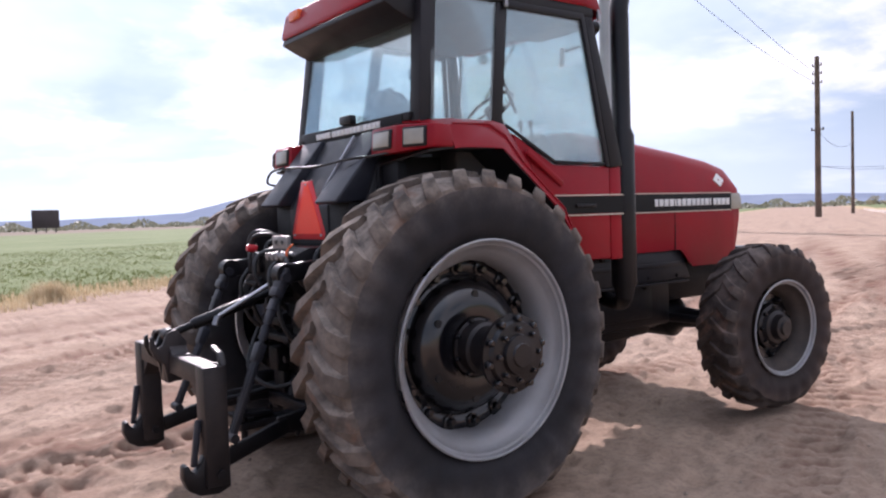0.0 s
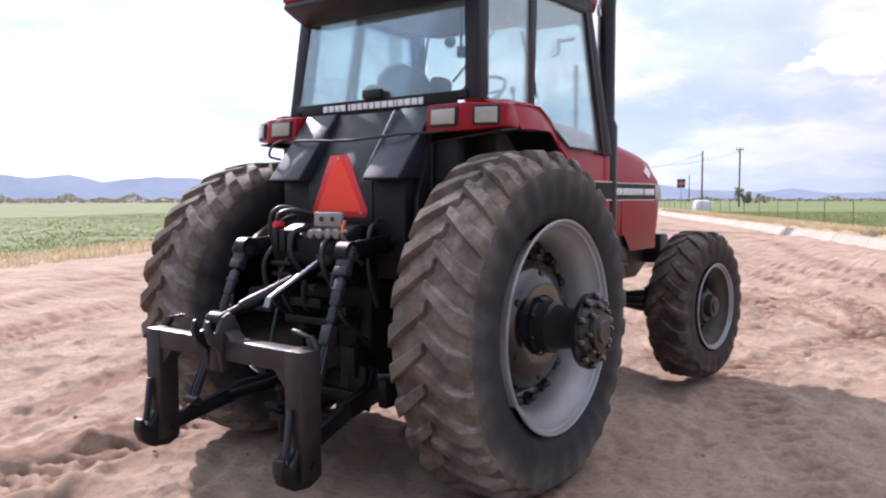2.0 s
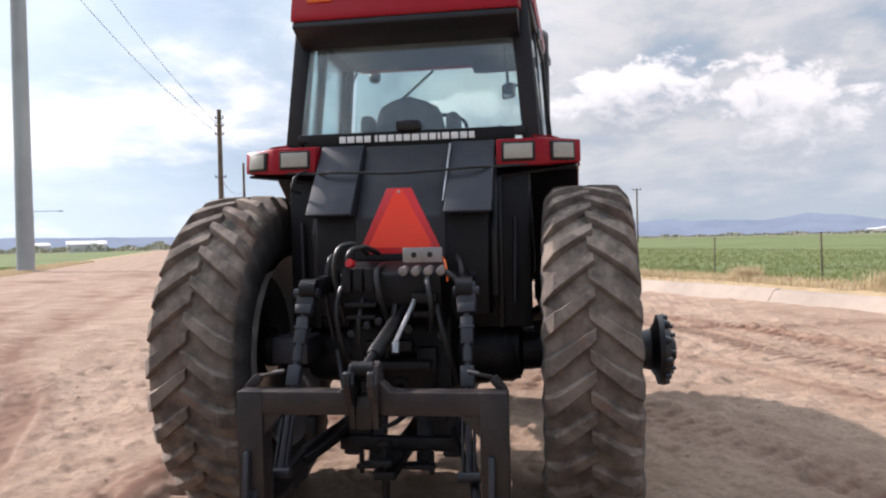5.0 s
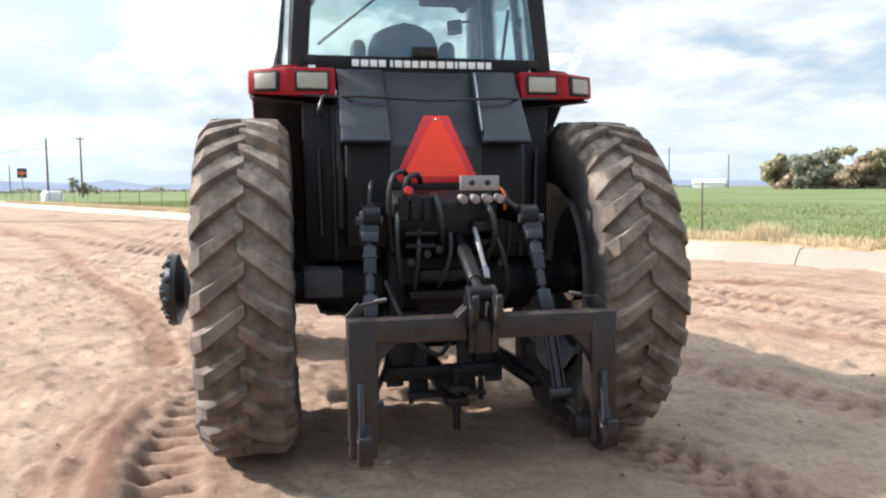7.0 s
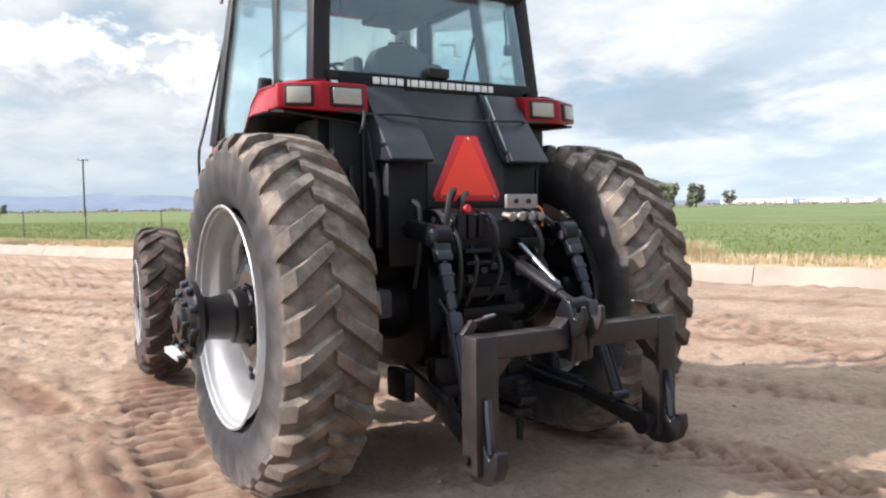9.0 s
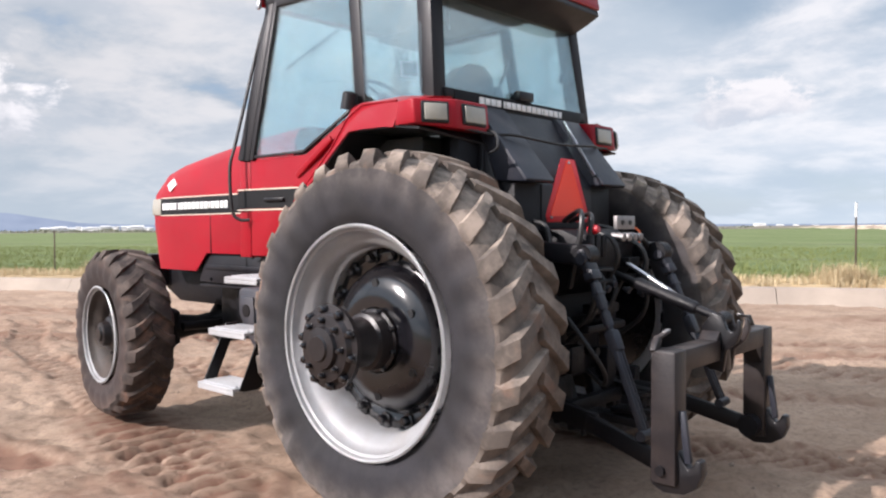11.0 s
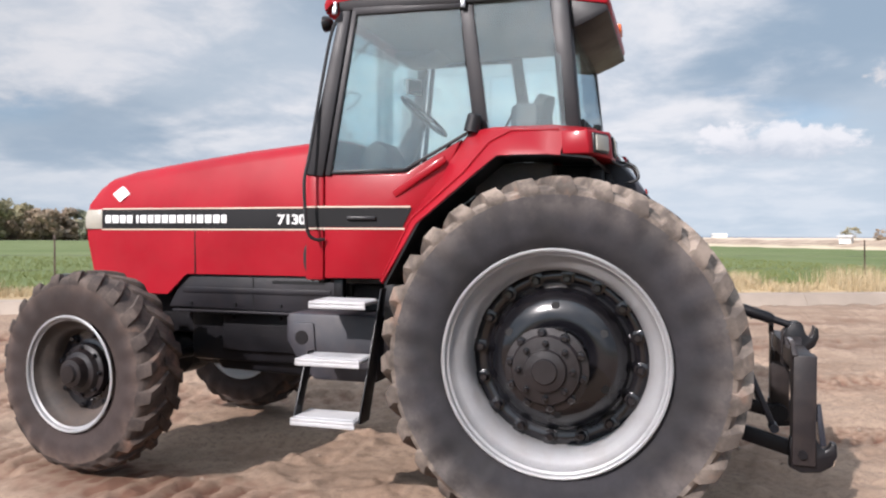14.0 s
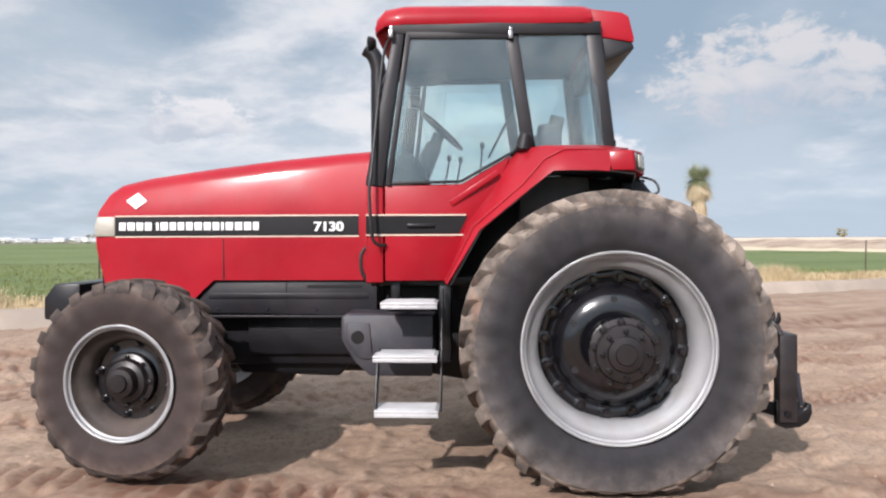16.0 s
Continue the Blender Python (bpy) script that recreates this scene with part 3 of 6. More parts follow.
def make_wheel(name, parent, centre, s, spec, turn=0.0):
    """A steel rim with tyre, disc and hub. s: 1 on the left side, -1 on the right."""
    tyre, tread = spec["meshes"]
    R, edge, half = spec["rim"], spec["edge"], spec["half"]
    barrel = [(edge, R), (edge + 0.006, R - 0.008), (edge + 0.002, R - 0.017), (edge - 0.016, R - 0.022), (edge - 0.022, R - 0.034), (edge - 0.050, R - 0.042), (edge - 0.068, R - 0.062),
              (edge - 0.085, R - 0.085), (edge - 0.13, R - 0.112), (edge - 0.30, R - 0.115), (-edge + 0.05, R - 0.06), (-edge, R)]
    if spec["barrel"] is not None:
        cut = 5
        deep = turned([(a * s, r) for a, r in barrel[cut - 1:]], (0, 0, 0), (0, 1, 0), 64, False)
        barrel = barrel[:cut]
    rim_mesh = turned([(a * s, r) for a, r in barrel], (0, 0, 0), (0, 1, 0), 64, False)
    bmesh.ops.solidify(rim_mesh, geom=rim_mesh.faces[:], thickness=0.008)
    wheel = part(name, rim_mesh, SILVER, parent, "silver painted steel wheel rim")
    wheel.matrix_basis = pose(*centre, 0, 0, turn)
    # the barrel's darker material carries the shade inside the rim, besides dust
    if spec["barrel"] is not None:
        bmesh.ops.solidify(deep, geom=deep.faces[:], thickness=0.006)
        part("rim_barrel", deep, spec["barrel"], wheel, "dusty rim barrel, darkened for the shade inside")
        inner = turned([(a * s, r) for a, r in ((-edge + 0.05, R - 0.075), (-edge + 0.01, R - 0.035), (-edge - 0.008, R - 0.012), (-edge - 0.008, R + 0.004))], (0, 0, 0), (0, 1, 0), 48, False)
        bmesh.ops.solidify(inner, geom=inner.faces[:], thickness=0.006)
        part("inner_rim", inner, SILVER, wheel, "silver inner rim flange")
    ob = link("tyre", *tyre, spec["rubber"], wheel, "worn black tractor tyre with dusty sidewall")
    link("tread", *tread, spec["tread"], wheel, "soil-dusted angled tread lugs", spec["soft"])
    disc = [(a * s, r) for a, r in spec["disc"]]
    part("wheel_disc", turned(disc, (0, 0, 0), (0, 1, 0), 56), GLOSS_BLACK, wheel, "glossy black dished wheel centre")
    hub = [(a * s, r) for a, r in spec["hub"]]
    part("hub", turned(hub, (0, 0, 0), (0, 1, 0), 32), HUB_BLACK, wheel, "black bolted axle hub")
    for k in range(spec.get("clamps", 0)):
        # the clamp blocks that hold the disc to the rim
        a = 0.1 + 2 * math.pi * k / spec["clamps"]
        block = box((0.385, min(-0.02 * s, 0.022 * s), -0.034), (0.462, max(-0.02 * s, 0.022 * s), 0.034), 0.006, Matrix.Rotation(-a, 4, "Y"))
        part("rim_clamp", block, GLOSS_BLACK, wheel, "black rim clamp block")
    for k in range(spec.get("holes", 0)):
        a = 0.5 + 2 * math.pi * k / spec["holes"]
        part("disc_hole", turned(((0.0, 0.021), (0.016, 0.020)), (0.272 * math.cos(a), 0.095 * s, 0.272 * math.sin(a)), (0, s, 0), 12), HOSE, wheel)
    for count, ring, along, r, high, start in spec["bolts"]:
        for k in range(count):
            a = start + 2 * math.pi * k / count
            bm = bmesh.new()
            add_round(bm, ((0, r * 1.35), (high * 0.25, r * 1.35), (high * 0.26, r), (high * 0.8, r), (high, r * 0.7)), (ring * math.cos(a), along * s, ring * math.sin(a)), (0, s, 0), 8)
            part("bolt", bm, GLOSS_BLACK, wheel)
    return wheel


REAR_Y, REAR_Z, FRONT_X, FRONT_Y, FRONT_Z = 0.977, 0.872, 2.947, 0.951, 0.640
rear_spec = {
    "meshes": tyre_mesh(0.918, 0.545, 0.224, 30, REAR_Z, -0.005, 0.046, 0.10), "rim": 0.560, "edge": 0.234, "half": 0.224,
    "disc": [(-0.05, 0.446), (0.0, 0.446), (0.010, 0.432), (0.008, 0.40), (-0.006, 0.372), (0.0, 0.358), (0.030, 0.352), (0.062, 0.336), (0.092, 0.30), (0.112, 0.255), (0.120, 0.205), (0.114, 0.16), (0.08, 0.15), (-0.10, 0.14)],
    "hub": [(-0.30, 0.075), (0.05, 0.12), (0.07, 0.150), (0.125, 0.152), (0.13, 0.138), (0.195, 0.136), (0.205, 0.118), (0.30, 0.105), (0.335, 0.112), (0.36, 0.15), (0.372, 0.19), (0.40, 0.195), (0.405, 0.165), (0.43, 0.155), (0.435, 0.10), (0.455, 0.095), (0.46, 0.06), (0.47, 0.055)],
    "rubber": RUBBER, "tread": TREAD, "barrel": None,
    "bolts": [(16, 0.405, 0.004, 0.024, 0.050, 0.1), (10, 0.172, 0.402, 0.018, 0.032, 0.2), (8, 0.125, 0.432, 0.013, 0.028, 0.0), (8, 0.145, 0.125, 0.012, 0.022, 0.3)],
    "clamps": 16, "holes": 6, "soft": 27,
}
front_spec = {
    "meshes": tyre_mesh(0.624, 0.340, 0.168, 22, FRONT_Z, -0.005, 0.028, 0.55), "rim": 0.358, "edge": 0.176, "half": 0.168,
    "disc": [(-0.02, 0.28), (0.01, 0.282), (0.012, 0.25), (0.0, 0.20), (0.01, 0.17), (-0.03, 0.15)],
    "hub": [(-0.30, 0.13), (-0.02, 0.14), (0.02, 0.165), (0.06, 0.165), (0.07, 0.14), (0.10, 0.125), (0.11, 0.095), (0.16, 0.085), (0.165, 0.055), (0.18, 0.05)],
    "rubber": FRONT_RUBBER, "tread": FRONT_TREAD, "barrel": SHADED_BARREL,
    "bolts": [(8, 0.225, 0.012, 0.018, 0.03, 0.2), (8, 0.145, 0.07, 0.012, 0.02, 0.0)],
    "soft": 42,
}
for s in (1, -1):
    make_wheel("rear_wheel", tractor, (0.01, REAR_Y * s, REAR_Z), s, rear_spec)
    make_wheel("front_wheel", tractor, (FRONT_X, FRONT_Y * s, FRONT_Z), s, front_spec, -6.0)

# ---- chassis, engine, axles
case = prism(((-0.34, 0.56), (-0.42, 0.72), (-0.40, 1.16), (0.25, 1.22), (1.50, 1.18), (1.50, 0.62), (0.80, 0.50), (0.10, 0.50)), -0.27, 0.27, 1, 0.03)
part("transmission_case", case, CASTING, tractor, "black cast transmission and rear axle centre")
axle = bmesh.new()
add_round(axle, ((-0.80, 0.10), (-0.62, 0.11), (-0.60, 0.16), (-0.30, 0.20), (0.30, 0.20), (0.60, 0.16), (0.62, 0.11), (0.80, 0.10)), (0, 0, REAR_Z), (0, 1, 0), 28)
part("rear_axle_housing", axle, CASTING, tractor)
part("engine_block", box((1.45, -0.27, 0.62), (2.70, 0.27, 1.24), 0.03), CASTING, tractor, "black engine block")
part("oil_pan", prism(((1.70, 0.66), (1.80, 0.53), (2.50, 0.55), (2.60, 0.66)), -0.20, 0.20, 1, 0.02), CASTING, tractor)
for s in (1, -1):
    part("side_frame", prism(((1.50, 0.98), (1.50, 1.225), (2.66, 1.225), (2.78, 1.00)), 0.34 * s, 0.410 * s, 1, 0.008), GREY_FRAME, tractor, "grey-black lower side frame")
    part("side_rib", box((1.56, 0.411 if s > 0 else -0.419, 1.10), (2.66, 0.419 if s > 0 else -0.411, 1.135), 0.003), GREY_FRAME, tractor)
    part("lower_shield", box((1.52, 0.27 if s > 0 else -0.31, 0.70), (2.42, 0.31 if s > 0 else -0.27, 0.985), 0.01), CASTING, tractor)
    for k in range(3):
        part("shield_bolt", turned(((0, 0.013), (0.01, 0.011)), (1.62 + 0.36 * k, 0.31 * s, 0.93), (0, s, 0), 8), CASTING, tractor)
for s in (1, -1):
    part("frame_seam", box((2.12, min(0.409 * s, 0.4125 * s), 0.99), (2.128, max(0.409 * s, 0.4125 * s), 1.218), 0), BLACK_DECAL, tractor)
    part("frame_slot", box((1.60, min(0.409 * s, 0.4125 * s), 1.17), (1.98, max(0.409 * s, 0.4125 * s), 1.19), 0), BLACK_DECAL, tractor)
    part("frame_flange", box((1.52, min(0.36 * s, 0.428 * s), 0.968), (2.74, max(0.36 * s, 0.428 * s), 0.984), 0.004), GREY_FRAME, tractor)
    for k in range(4):
        part("frame_bolt", turned(((0, 0.013), (0.010, 0.011)), (1.58 + 0.34 * k, 0.411 * s, 1.025), (0, s, 0), 8), CASTING, tractor)
part("front_support", prism(((2.60, 0.80), (2.60, 1.12), (3.62, 1.10), (3.66, 0.92), (3.40, 0.80)), -0.24, 0.24, 1, 0.02), CASTING, tractor, "black cast front support")
front_axle = bmesh.new()
add_round(front_axle, ((-0.66, 0.09), (-0.50, 0.10), (-0.34, 0.075), (-0.20, 0.09), (-0.12, 0.17), (0.12, 0.17), (0.20, 0.09), (0.34, 0.075), (0.50, 0.10), (0.66, 0.09)), (FRONT_X, 0, FRONT_Z), (0, 1, 0), 24)
part("front_axle", front_axle, CASTING, tractor, "black driven front axle")
for s in (1, -1):
    part("steering_knuckle", turned(((-0.15, 0.06), (-0.12, 0.10), (0.12, 0.10), (0.15, 0.06)), (FRONT_X, 0.60 * s, FRONT_Z), (0, 0, 1), 16), CASTING, tractor)
    part("steering_cylinder", rod((FRONT_X - 0.20, 0.15 * s, FRONT_Z + 0.02), (FRONT_X - 0.18, 0.56 * s, FRONT_Z + 0.02), 0.035), CASTING, tractor)
part("drive_shaft_guard", rod((1.40, 0, 0.60), (2.90, 0, 0.62), 0.07, 16), CASTING, tractor)
bracket = bmesh.new()
add_prism(bracket, ((3.58, 0.92), (3.58, 1.20), (3.76, 1.20), (3.84, 1.10), (3.84, 0.95)), -0.40, 0.40, 1, 0.015)
part("front_weight_bracket", bracket, BLACK, tractor, "black front weight bracket")

# ---- hood
HOOD = [(1.55, 0.430, 2.112), (1.72, 0.432, 2.100), (2.2, 0.436, 2.055), (2.62, 0.438, 2.004), (2.77, 0.439, 1.983), (3.1, 0.438, 1.936), (3.30, 0.434, 1.890), (3.352, 0.430, 1.858)]


def hood_half(x):
    return float(np.interp(x, [h[0] for h in HOOD], [h[1] for h in HOOD])) + 0.005


def hood_section(x, half, top, low):
    keys = [(half, low), (half + 0.006, 1.44), (half + 0.004, 1.60), (half - 0.004, 1.70), (half - 0.034, top - 0.10), (half - 0.062, top - 0.035), (half - 0.11, top - 0.006), (half * 0.3, top + 0.006)]
    right = [(x, y, z) for y, z in keys]
    return right + [(x, -y, z) for _, y, z in reversed(right)]


rows = [hood_section(x, half, top, 1.225 if x < 2.63 else 1.085) for x, half, top in HOOD]
part("hood", skin(rows, 0.012), RED, tractor, "glossy red engine hood", 50)
bulge_z, bulge_x = (1.085, 1.30, 1.50, 1.60, 1.70, 1.80, 1.90), (0.01, 0.065, 0.10, 0.105, 0.08, 0.035, 0.012)
ring = [(x + float(np.interp(z, bulge_z, bulge_x)), y * 0.975, z - (0.012 if z > 1.8 else 0.0)) for x, y, z in rows[-1]]
nose = bmesh.new()
outer, inner = [nose.verts.new(p) for p in rows[-1]], [nose.verts.new(p) for p in ring]
for k in range(len(outer) - 1):
    nose.faces.new((outer[k], outer[k + 1], inner[k + 1], inner[k]))
half_count = len(inner) // 2
for k in range(half_count - 1):
    nose.faces.new((inner[k], inner[k + 1], inner[-2 - k], inner[-1 - k]))
part("nose_panel", nose, RED, tractor, "red front nose panel", 40)
part("grille", box((3.41, -0.32, 1.14), (3.462, 0.32, 1.44), 0.01), BLACK, tractor, "black front grille")
LETTERS = (4, 4.4, 4, 4, 0.6, 1.6, 4.4, 3.8, 3.8, 4, 4.4, 4.2, 4, 1.6, 4.4, 4.4, 4.2, 3.4)
for s in (1, -1):
    def strip_on_hood(x0, x1, z0, z1, out):
        bm = bmesh.new()
        xs = np.linspace(x0, x1, 6)
        add_skin(bm, [[(x, s * (hood_half(x) + out - (0.004 if z > 1.62 else 0.0)), z) for x in xs] for z in (z0, (z0 + z1) / 2, z1)])
        return bm
    part("corner_headlamp", prism(((3.305, 1.528), (3.305, 1.662), (3.428, 1.662), (3.450, 1.60), (3.446, 1.528)), 0.415 * s, 0.446 * s, 1, 0.004), LENS, tractor, "clear wrap-around corner headlamp")
    part("hood_seam", box((2.545, min(0.43 * s, 0.4445 * s), 1.23), (2.552, max(0.43 * s, 0.4445 * s), 1.52), 0), BLACK_DECAL, tractor)
    part("side_band", strip_on_hood(1.62, 3.303, 1.529, 1.660, 0.004), BLACK_DECAL, tractor, "black decal band with pale pinstripes")
    for z in (1.520, 1.662):
        part("pinstripe", strip_on_hood(1.62, 3.305, z, z + 0.008, 0.0045), GOLD, tractor)
    diamond = bmesh.new()
    add_prism(diamond, ((3.088, 1.772), (3.160, 1.828), (3.232, 1.772), (3.160, 1.716)), 0.0, 0.006 * s, 1, 0)
    for v in diamond.verts:
        v.co.y += s * (0.4405 - (v.co.z - 1.70) * 0.33)
    part("emblem", diamond, WHITE, tractor, "white diamond emblem")
    dot = bmesh.new()
    add_prism(dot, ((3.150, 1.771), (3.160, 1.779), (3.170, 1.771), (3.160, 1.763)), 0.0, 0.008 * s, 1, 0)
    for v in dot.verts:
        v.co.y += s * (0.4405 - (v.co.z - 1.70) * 0.33)
    part("emblem_dot", dot, RED, tractor)
    # the maker's lettering, as plain blocks
    x, unit = 3.275, 0.985 / sum(v + 1.0 for v in LETTERS)
    for v in LETTERS:
        if v > 1:
            y = hood_half(x) + 0.004
            part("letter_block", box((x - v * unit, min(y * s, (y + 0.004) * s), 1.567), (x, max(y * s, (y + 0.004) * s), 1.622), 0.003), WHITE, tractor)
        x -= (v + 1.0) * unit

figures = bpy.data.curves.new("model_number", "FONT")
figures.body, figures.size, figures.extrude, figures.offset = "7130", 0.098, 0.002, 0.0016
figures.align_x = "CENTER"
for s in (1, -1):
    holder = new("lettering", figures)
    shape = bpy.data.meshes.new_from_object(holder)
    bpy.data.objects.remove(holder)
    bold = bmesh.new()
    bold.from_mesh(shape)
    again = bmesh.ops.duplicate(bold, geom=bold.verts[:] + bold.edges[:] + bold.faces[:])
    bmesh.ops.translate(bold, vec=(0.0045, 0.0, 0.0008), verts=[g for g in again["geom"] if isinstance(g, bmesh.types.BMVert)])
    bold.to_mesh(shape)
    bold.free()
    shape.materials.clear()
    shape.materials.append(WHITE)
    ob = new("model_number", shape)
    ob.parent = tractor
    ob.matrix_basis = pose(1.825, 0.4455 * s, 1.560, 90, 0, 180 if s > 0 else 0) @ Matrix.Diagonal((1.04, 0.90, 1.0, 1.0))
    tagged(ob, "white model number 7130")

# ---- cab shell


def flared(bm):
    """The cab widens towards its front corners, most of all at the sill on its door side."""
    for v in bm.verts:
        k, h = min(max((v.co.x - 0.5) / 0.9, 0.0), 1.08), min(max(v.co.z - 1.8, 0.0), 1.0)
        v.co.y += math.copysign(k * (0.11 - 0.05 * h), v.co.y) * min(1.0, abs(v.co.y) / 0.5) * (1.0 if v.co.y > 0 else 0.5)
        v.co.x -= 0.035 * k * h
    return bm


def tapered(bm, share):
    """A cab post that narrows towards the roof."""
    for v in bm.verts:
        h = min(max((v.co.z - 1.83) / 1.01, 0.0), 1.0)
        axis = 1.455 - 0.12 * h
        v.co.x = axis + (v.co.x - axis) * (1 + (share - 1) * h)
    return bm


for s in (1, -1):
    A0, A1 = (1.455, 0.725, 1.83), (1.335, 0.665, 2.84)
    part("front_pillar", flared(tapered(beam(*side((A0, A1), s), 0.065, 0.115, (0, 1, 0), 0.012), 0.62)), TRIM, tractor, "black cab pillar")
    part("mid_pillar", beam(*side(((0.485, 0.735, 2.05), (0.605, 0.685, 2.865)), s), 0.032, 0.085, (0, 1, 0), 0.01), TRIM, tractor)
    part("rear_pillar", beam(*side(((-0.005, 0.69, 2.05), (0.080, 0.632, 2.85)), s), 0.10, 0.105, (0, 1, 0), 0.014), TRIM, tractor)
    part("door_frame", flared(add_beam(beam(*side(((1.365, 0.752, 1.83), (1.275, 0.695, 2.80)), s), 0.03, 0.034), *side(((1.29, 0.695, 2.79), (0.60, 0.70, 2.79)), s), 0.03, 0.045)), TRIM, tractor, "black door frame")
    part("upper_rail", flared(beam(*side(((1.38, 0.675, 2.838), (0.03, 0.668, 2.836)), s), 0.06, 0.08)), TRIM, tractor)
    part("side_window", flared(pane(side(((1.345, 0.742, 1.855), (0.915, 0.745, 1.865), (0.545, 0.742, 2.075), (0.635, 0.695, 2.80), (1.26, 0.690, 2.80)), s))), GLASS, tractor, "tinted cab side window")
    part("quarter_window", pane(side(((0.45, 0.742, 2.08), (0.02, 0.738, 2.08), (0.085, 0.675, 2.79), (0.565, 0.69, 2.80)), s)), GLASS, tractor, "tinted rear side window")
    for x, y in ((1.385, 0.735), (0.605, 0.712)):
        part("door_hinge", flared(add_box(box((x - 0.014, min(y * s, (y + 0.022) * s), 2.765), (x + 0.014, max(y * s, (y + 0.022) * s), 2.815), 0.005), (x - 0.010, min(y * s, (y + 0.014) * s), 2.815), (x + 0.010, max(y * s, (y + 0.014) * s), 2.84), 0.004)), STEEL, tractor, "small bare metal door hinge")
    lip = bmesh.new()
    for p, q in (((1.36, 0.752, 1.85), (0.92, 0.755, 1.86)), ((0.92, 0.755, 1.86), (0.55, 0.752, 2.07)), ((0.45, 0.75, 2.075), (0.0, 0.745, 2.075))):
        add_beam(lip, *side((p, q), s), 0.014, 0.018, (0, 1, 0), 0.003)
    part("window_seal", flared(lip), TRIM, tractor)
    panel = prism(((1.51, 1.23), (1.505, 1.84), (1.40, 1.84), (1.40, 1.23)), 0.60 * s, 0.742 * s, 1, 0.012)
    part("cab_corner_panel", flared(panel), RED, tractor, "red cab corner panel")
    door = prism(((1.39, 1.24), (1.39, 1.835), (0.915, 1.845), (0.60, 2.03), (0.72, 1.75), (1.0, 1.24)), 0.66 * s, 0.75 * s, 1, 0.012)
    part("door_panel", flared(door), RED, tractor, "red lower door panel")
    part("door_band", flared(prism(((0.93, 1.535), (0.875, 1.645), (1.505, 1.645), (1.505, 1.535)), 0.7515 * s, 0.756 * s, 1, 0)), BLACK_DECAL, tractor, "black decal band on the door")
    for z in (1.523, 1.648):
        part("pinstripe", flared(box((0.885, 0.7515 if s > 0 else -0.7575, z), (1.505, 0.7575 if s > 0 else -0.7515, z + 0.008), 0)), GOLD, tractor)
    part("door_handle", flared(box((1.08, 0.756 if s > 0 else -0.772, 1.575), (1.25, 0.772 if s > 0 else -0.756, 1.597), 0.006)), BLACK, tractor, "black door handle")
    part("pressed_rib", flared(beam(*side(((0.98, 0.752, 1.72), (0.68, 0.778, 1.92)), s), 0.022, 0.040, (0, 1, 0), 0.010)), RED, tractor)
part("firewall", flared(box((1.46, -0.60, 1.20), (1.50, 0.60, 1.86), 0.01)), BLACK, tractor)
part("cab_floor", box((0.30, -0.64, 1.20), (1.46, 0.64, 1.26), 0.01), BLACK, tractor)
part("windscreen", flared(pane(((1.47, 0.66, 1.87), (1.47, -0.66, 1.87), (1.36, -0.61, 2.82), (1.36, 0.61, 2.82)))), GLASS, tractor, "tinted windscreen")
part("rear_window", pane(((-0.045, 0.64, 2.13), (-0.045, -0.64, 2.13), (0.03, -0.585, 2.72), (0.03, 0.585, 2.72))), GLASS, tractor, "tinted rear window")
frame_bits = bmesh.new()
add_beam(frame_bits, (-0.045, -0.66, 2.105), (-0.045, 0.66, 2.105), 0.05, 0.05, (1, 0, 0), 0.008)
add_beam(frame_bits, (0.045, -0.62, 2.745), (0.045, 0.62, 2.745), 0.06, 0.07, (1, 0, 0), 0.008)
part("rear_window_frame", frame_bits, TRIM, tractor)
part("rear_title_band", box((-0.075, -0.60, 2.045), (-0.055, 0.60, 2.125), 0.004), BLACK_DECAL, tractor, "black strip under the rear window")
x, unit = 0.405, 0.79 / sum(v + 1.0 for v in LETTERS)
for v in LETTERS:
    if v > 1:
        part("letter_block", box((-0.083, x - v * unit, 2.070), (-0.0755, x, 2.107), 0.002), WHITE, tractor)
    x -= (v + 1.0) * unit

# ---- roof
roof_rows = []
for x, half, low, top in ((1.505, 0.60, 2.815, 2.88), (1.49, 0.66, 2.82, 2.925), (1.43, 0.70, 2.845, 2.97), (1.30, 0.71, 2.858, 2.992), (0.70, 0.715, 2.862, 2.997), (0.15, 0.71, 2.865, 2.990), (0.09, 0.70, 2.865, 2.978)):
    ring = [(half, low), (half + 0.012, low + 0.03), (half - 0.012, top - 0.035), (half - 0.05, top - 0.008), (half - 0.14, top), (0.0, top + 0.008)]
    roof_rows.append([(x, y, z) for y, z in ring] + [(x, -y, z) for y, z in reversed(ring[:-1])])
part("roof", flared(skin(roof_rows, -0.02)), RED, tractor, "red cab roof", 45)
part("roof_front", flared(prism(((1.50, 2.80), (1.51, 2.87), (1.44, 2.955), (1.40, 2.81)), -0.60, 0.60, 1, 0.01)), RED, tractor)
rear_roof = prism(((0.10, 2.80), (0.10, 2.972), (-0.11, 2.946), (-0.155, 2.918), (-0.19, 2.775), (-0.185, 2.75)), -0.645, 0.645, 1, 0.014)
part("roof_rear_box", rear_roof, RED, tractor, "red roof overhang over the rear window")
under = prism(((0.05, 2.64), (0.06, 2.80), (-0.18, 2.752), (-0.19, 2.715), (-0.10, 2.672), (0.0, 2.632)), -0.635, 0.635, 1, 0.008)
part("roof_rear_underside", under, TRIM, tractor, "black underside of the roof overhang")
part("intake_grille", box((-0.07, -0.50, 2.672), (-0.01, 0.50, 2.686), 0.003), material("tan_grille", (0.16, 0.12, 0.09), 0.8, 0, 0.15, 40.0, 0.4, 250.0), tractor, "tan air intake strip")
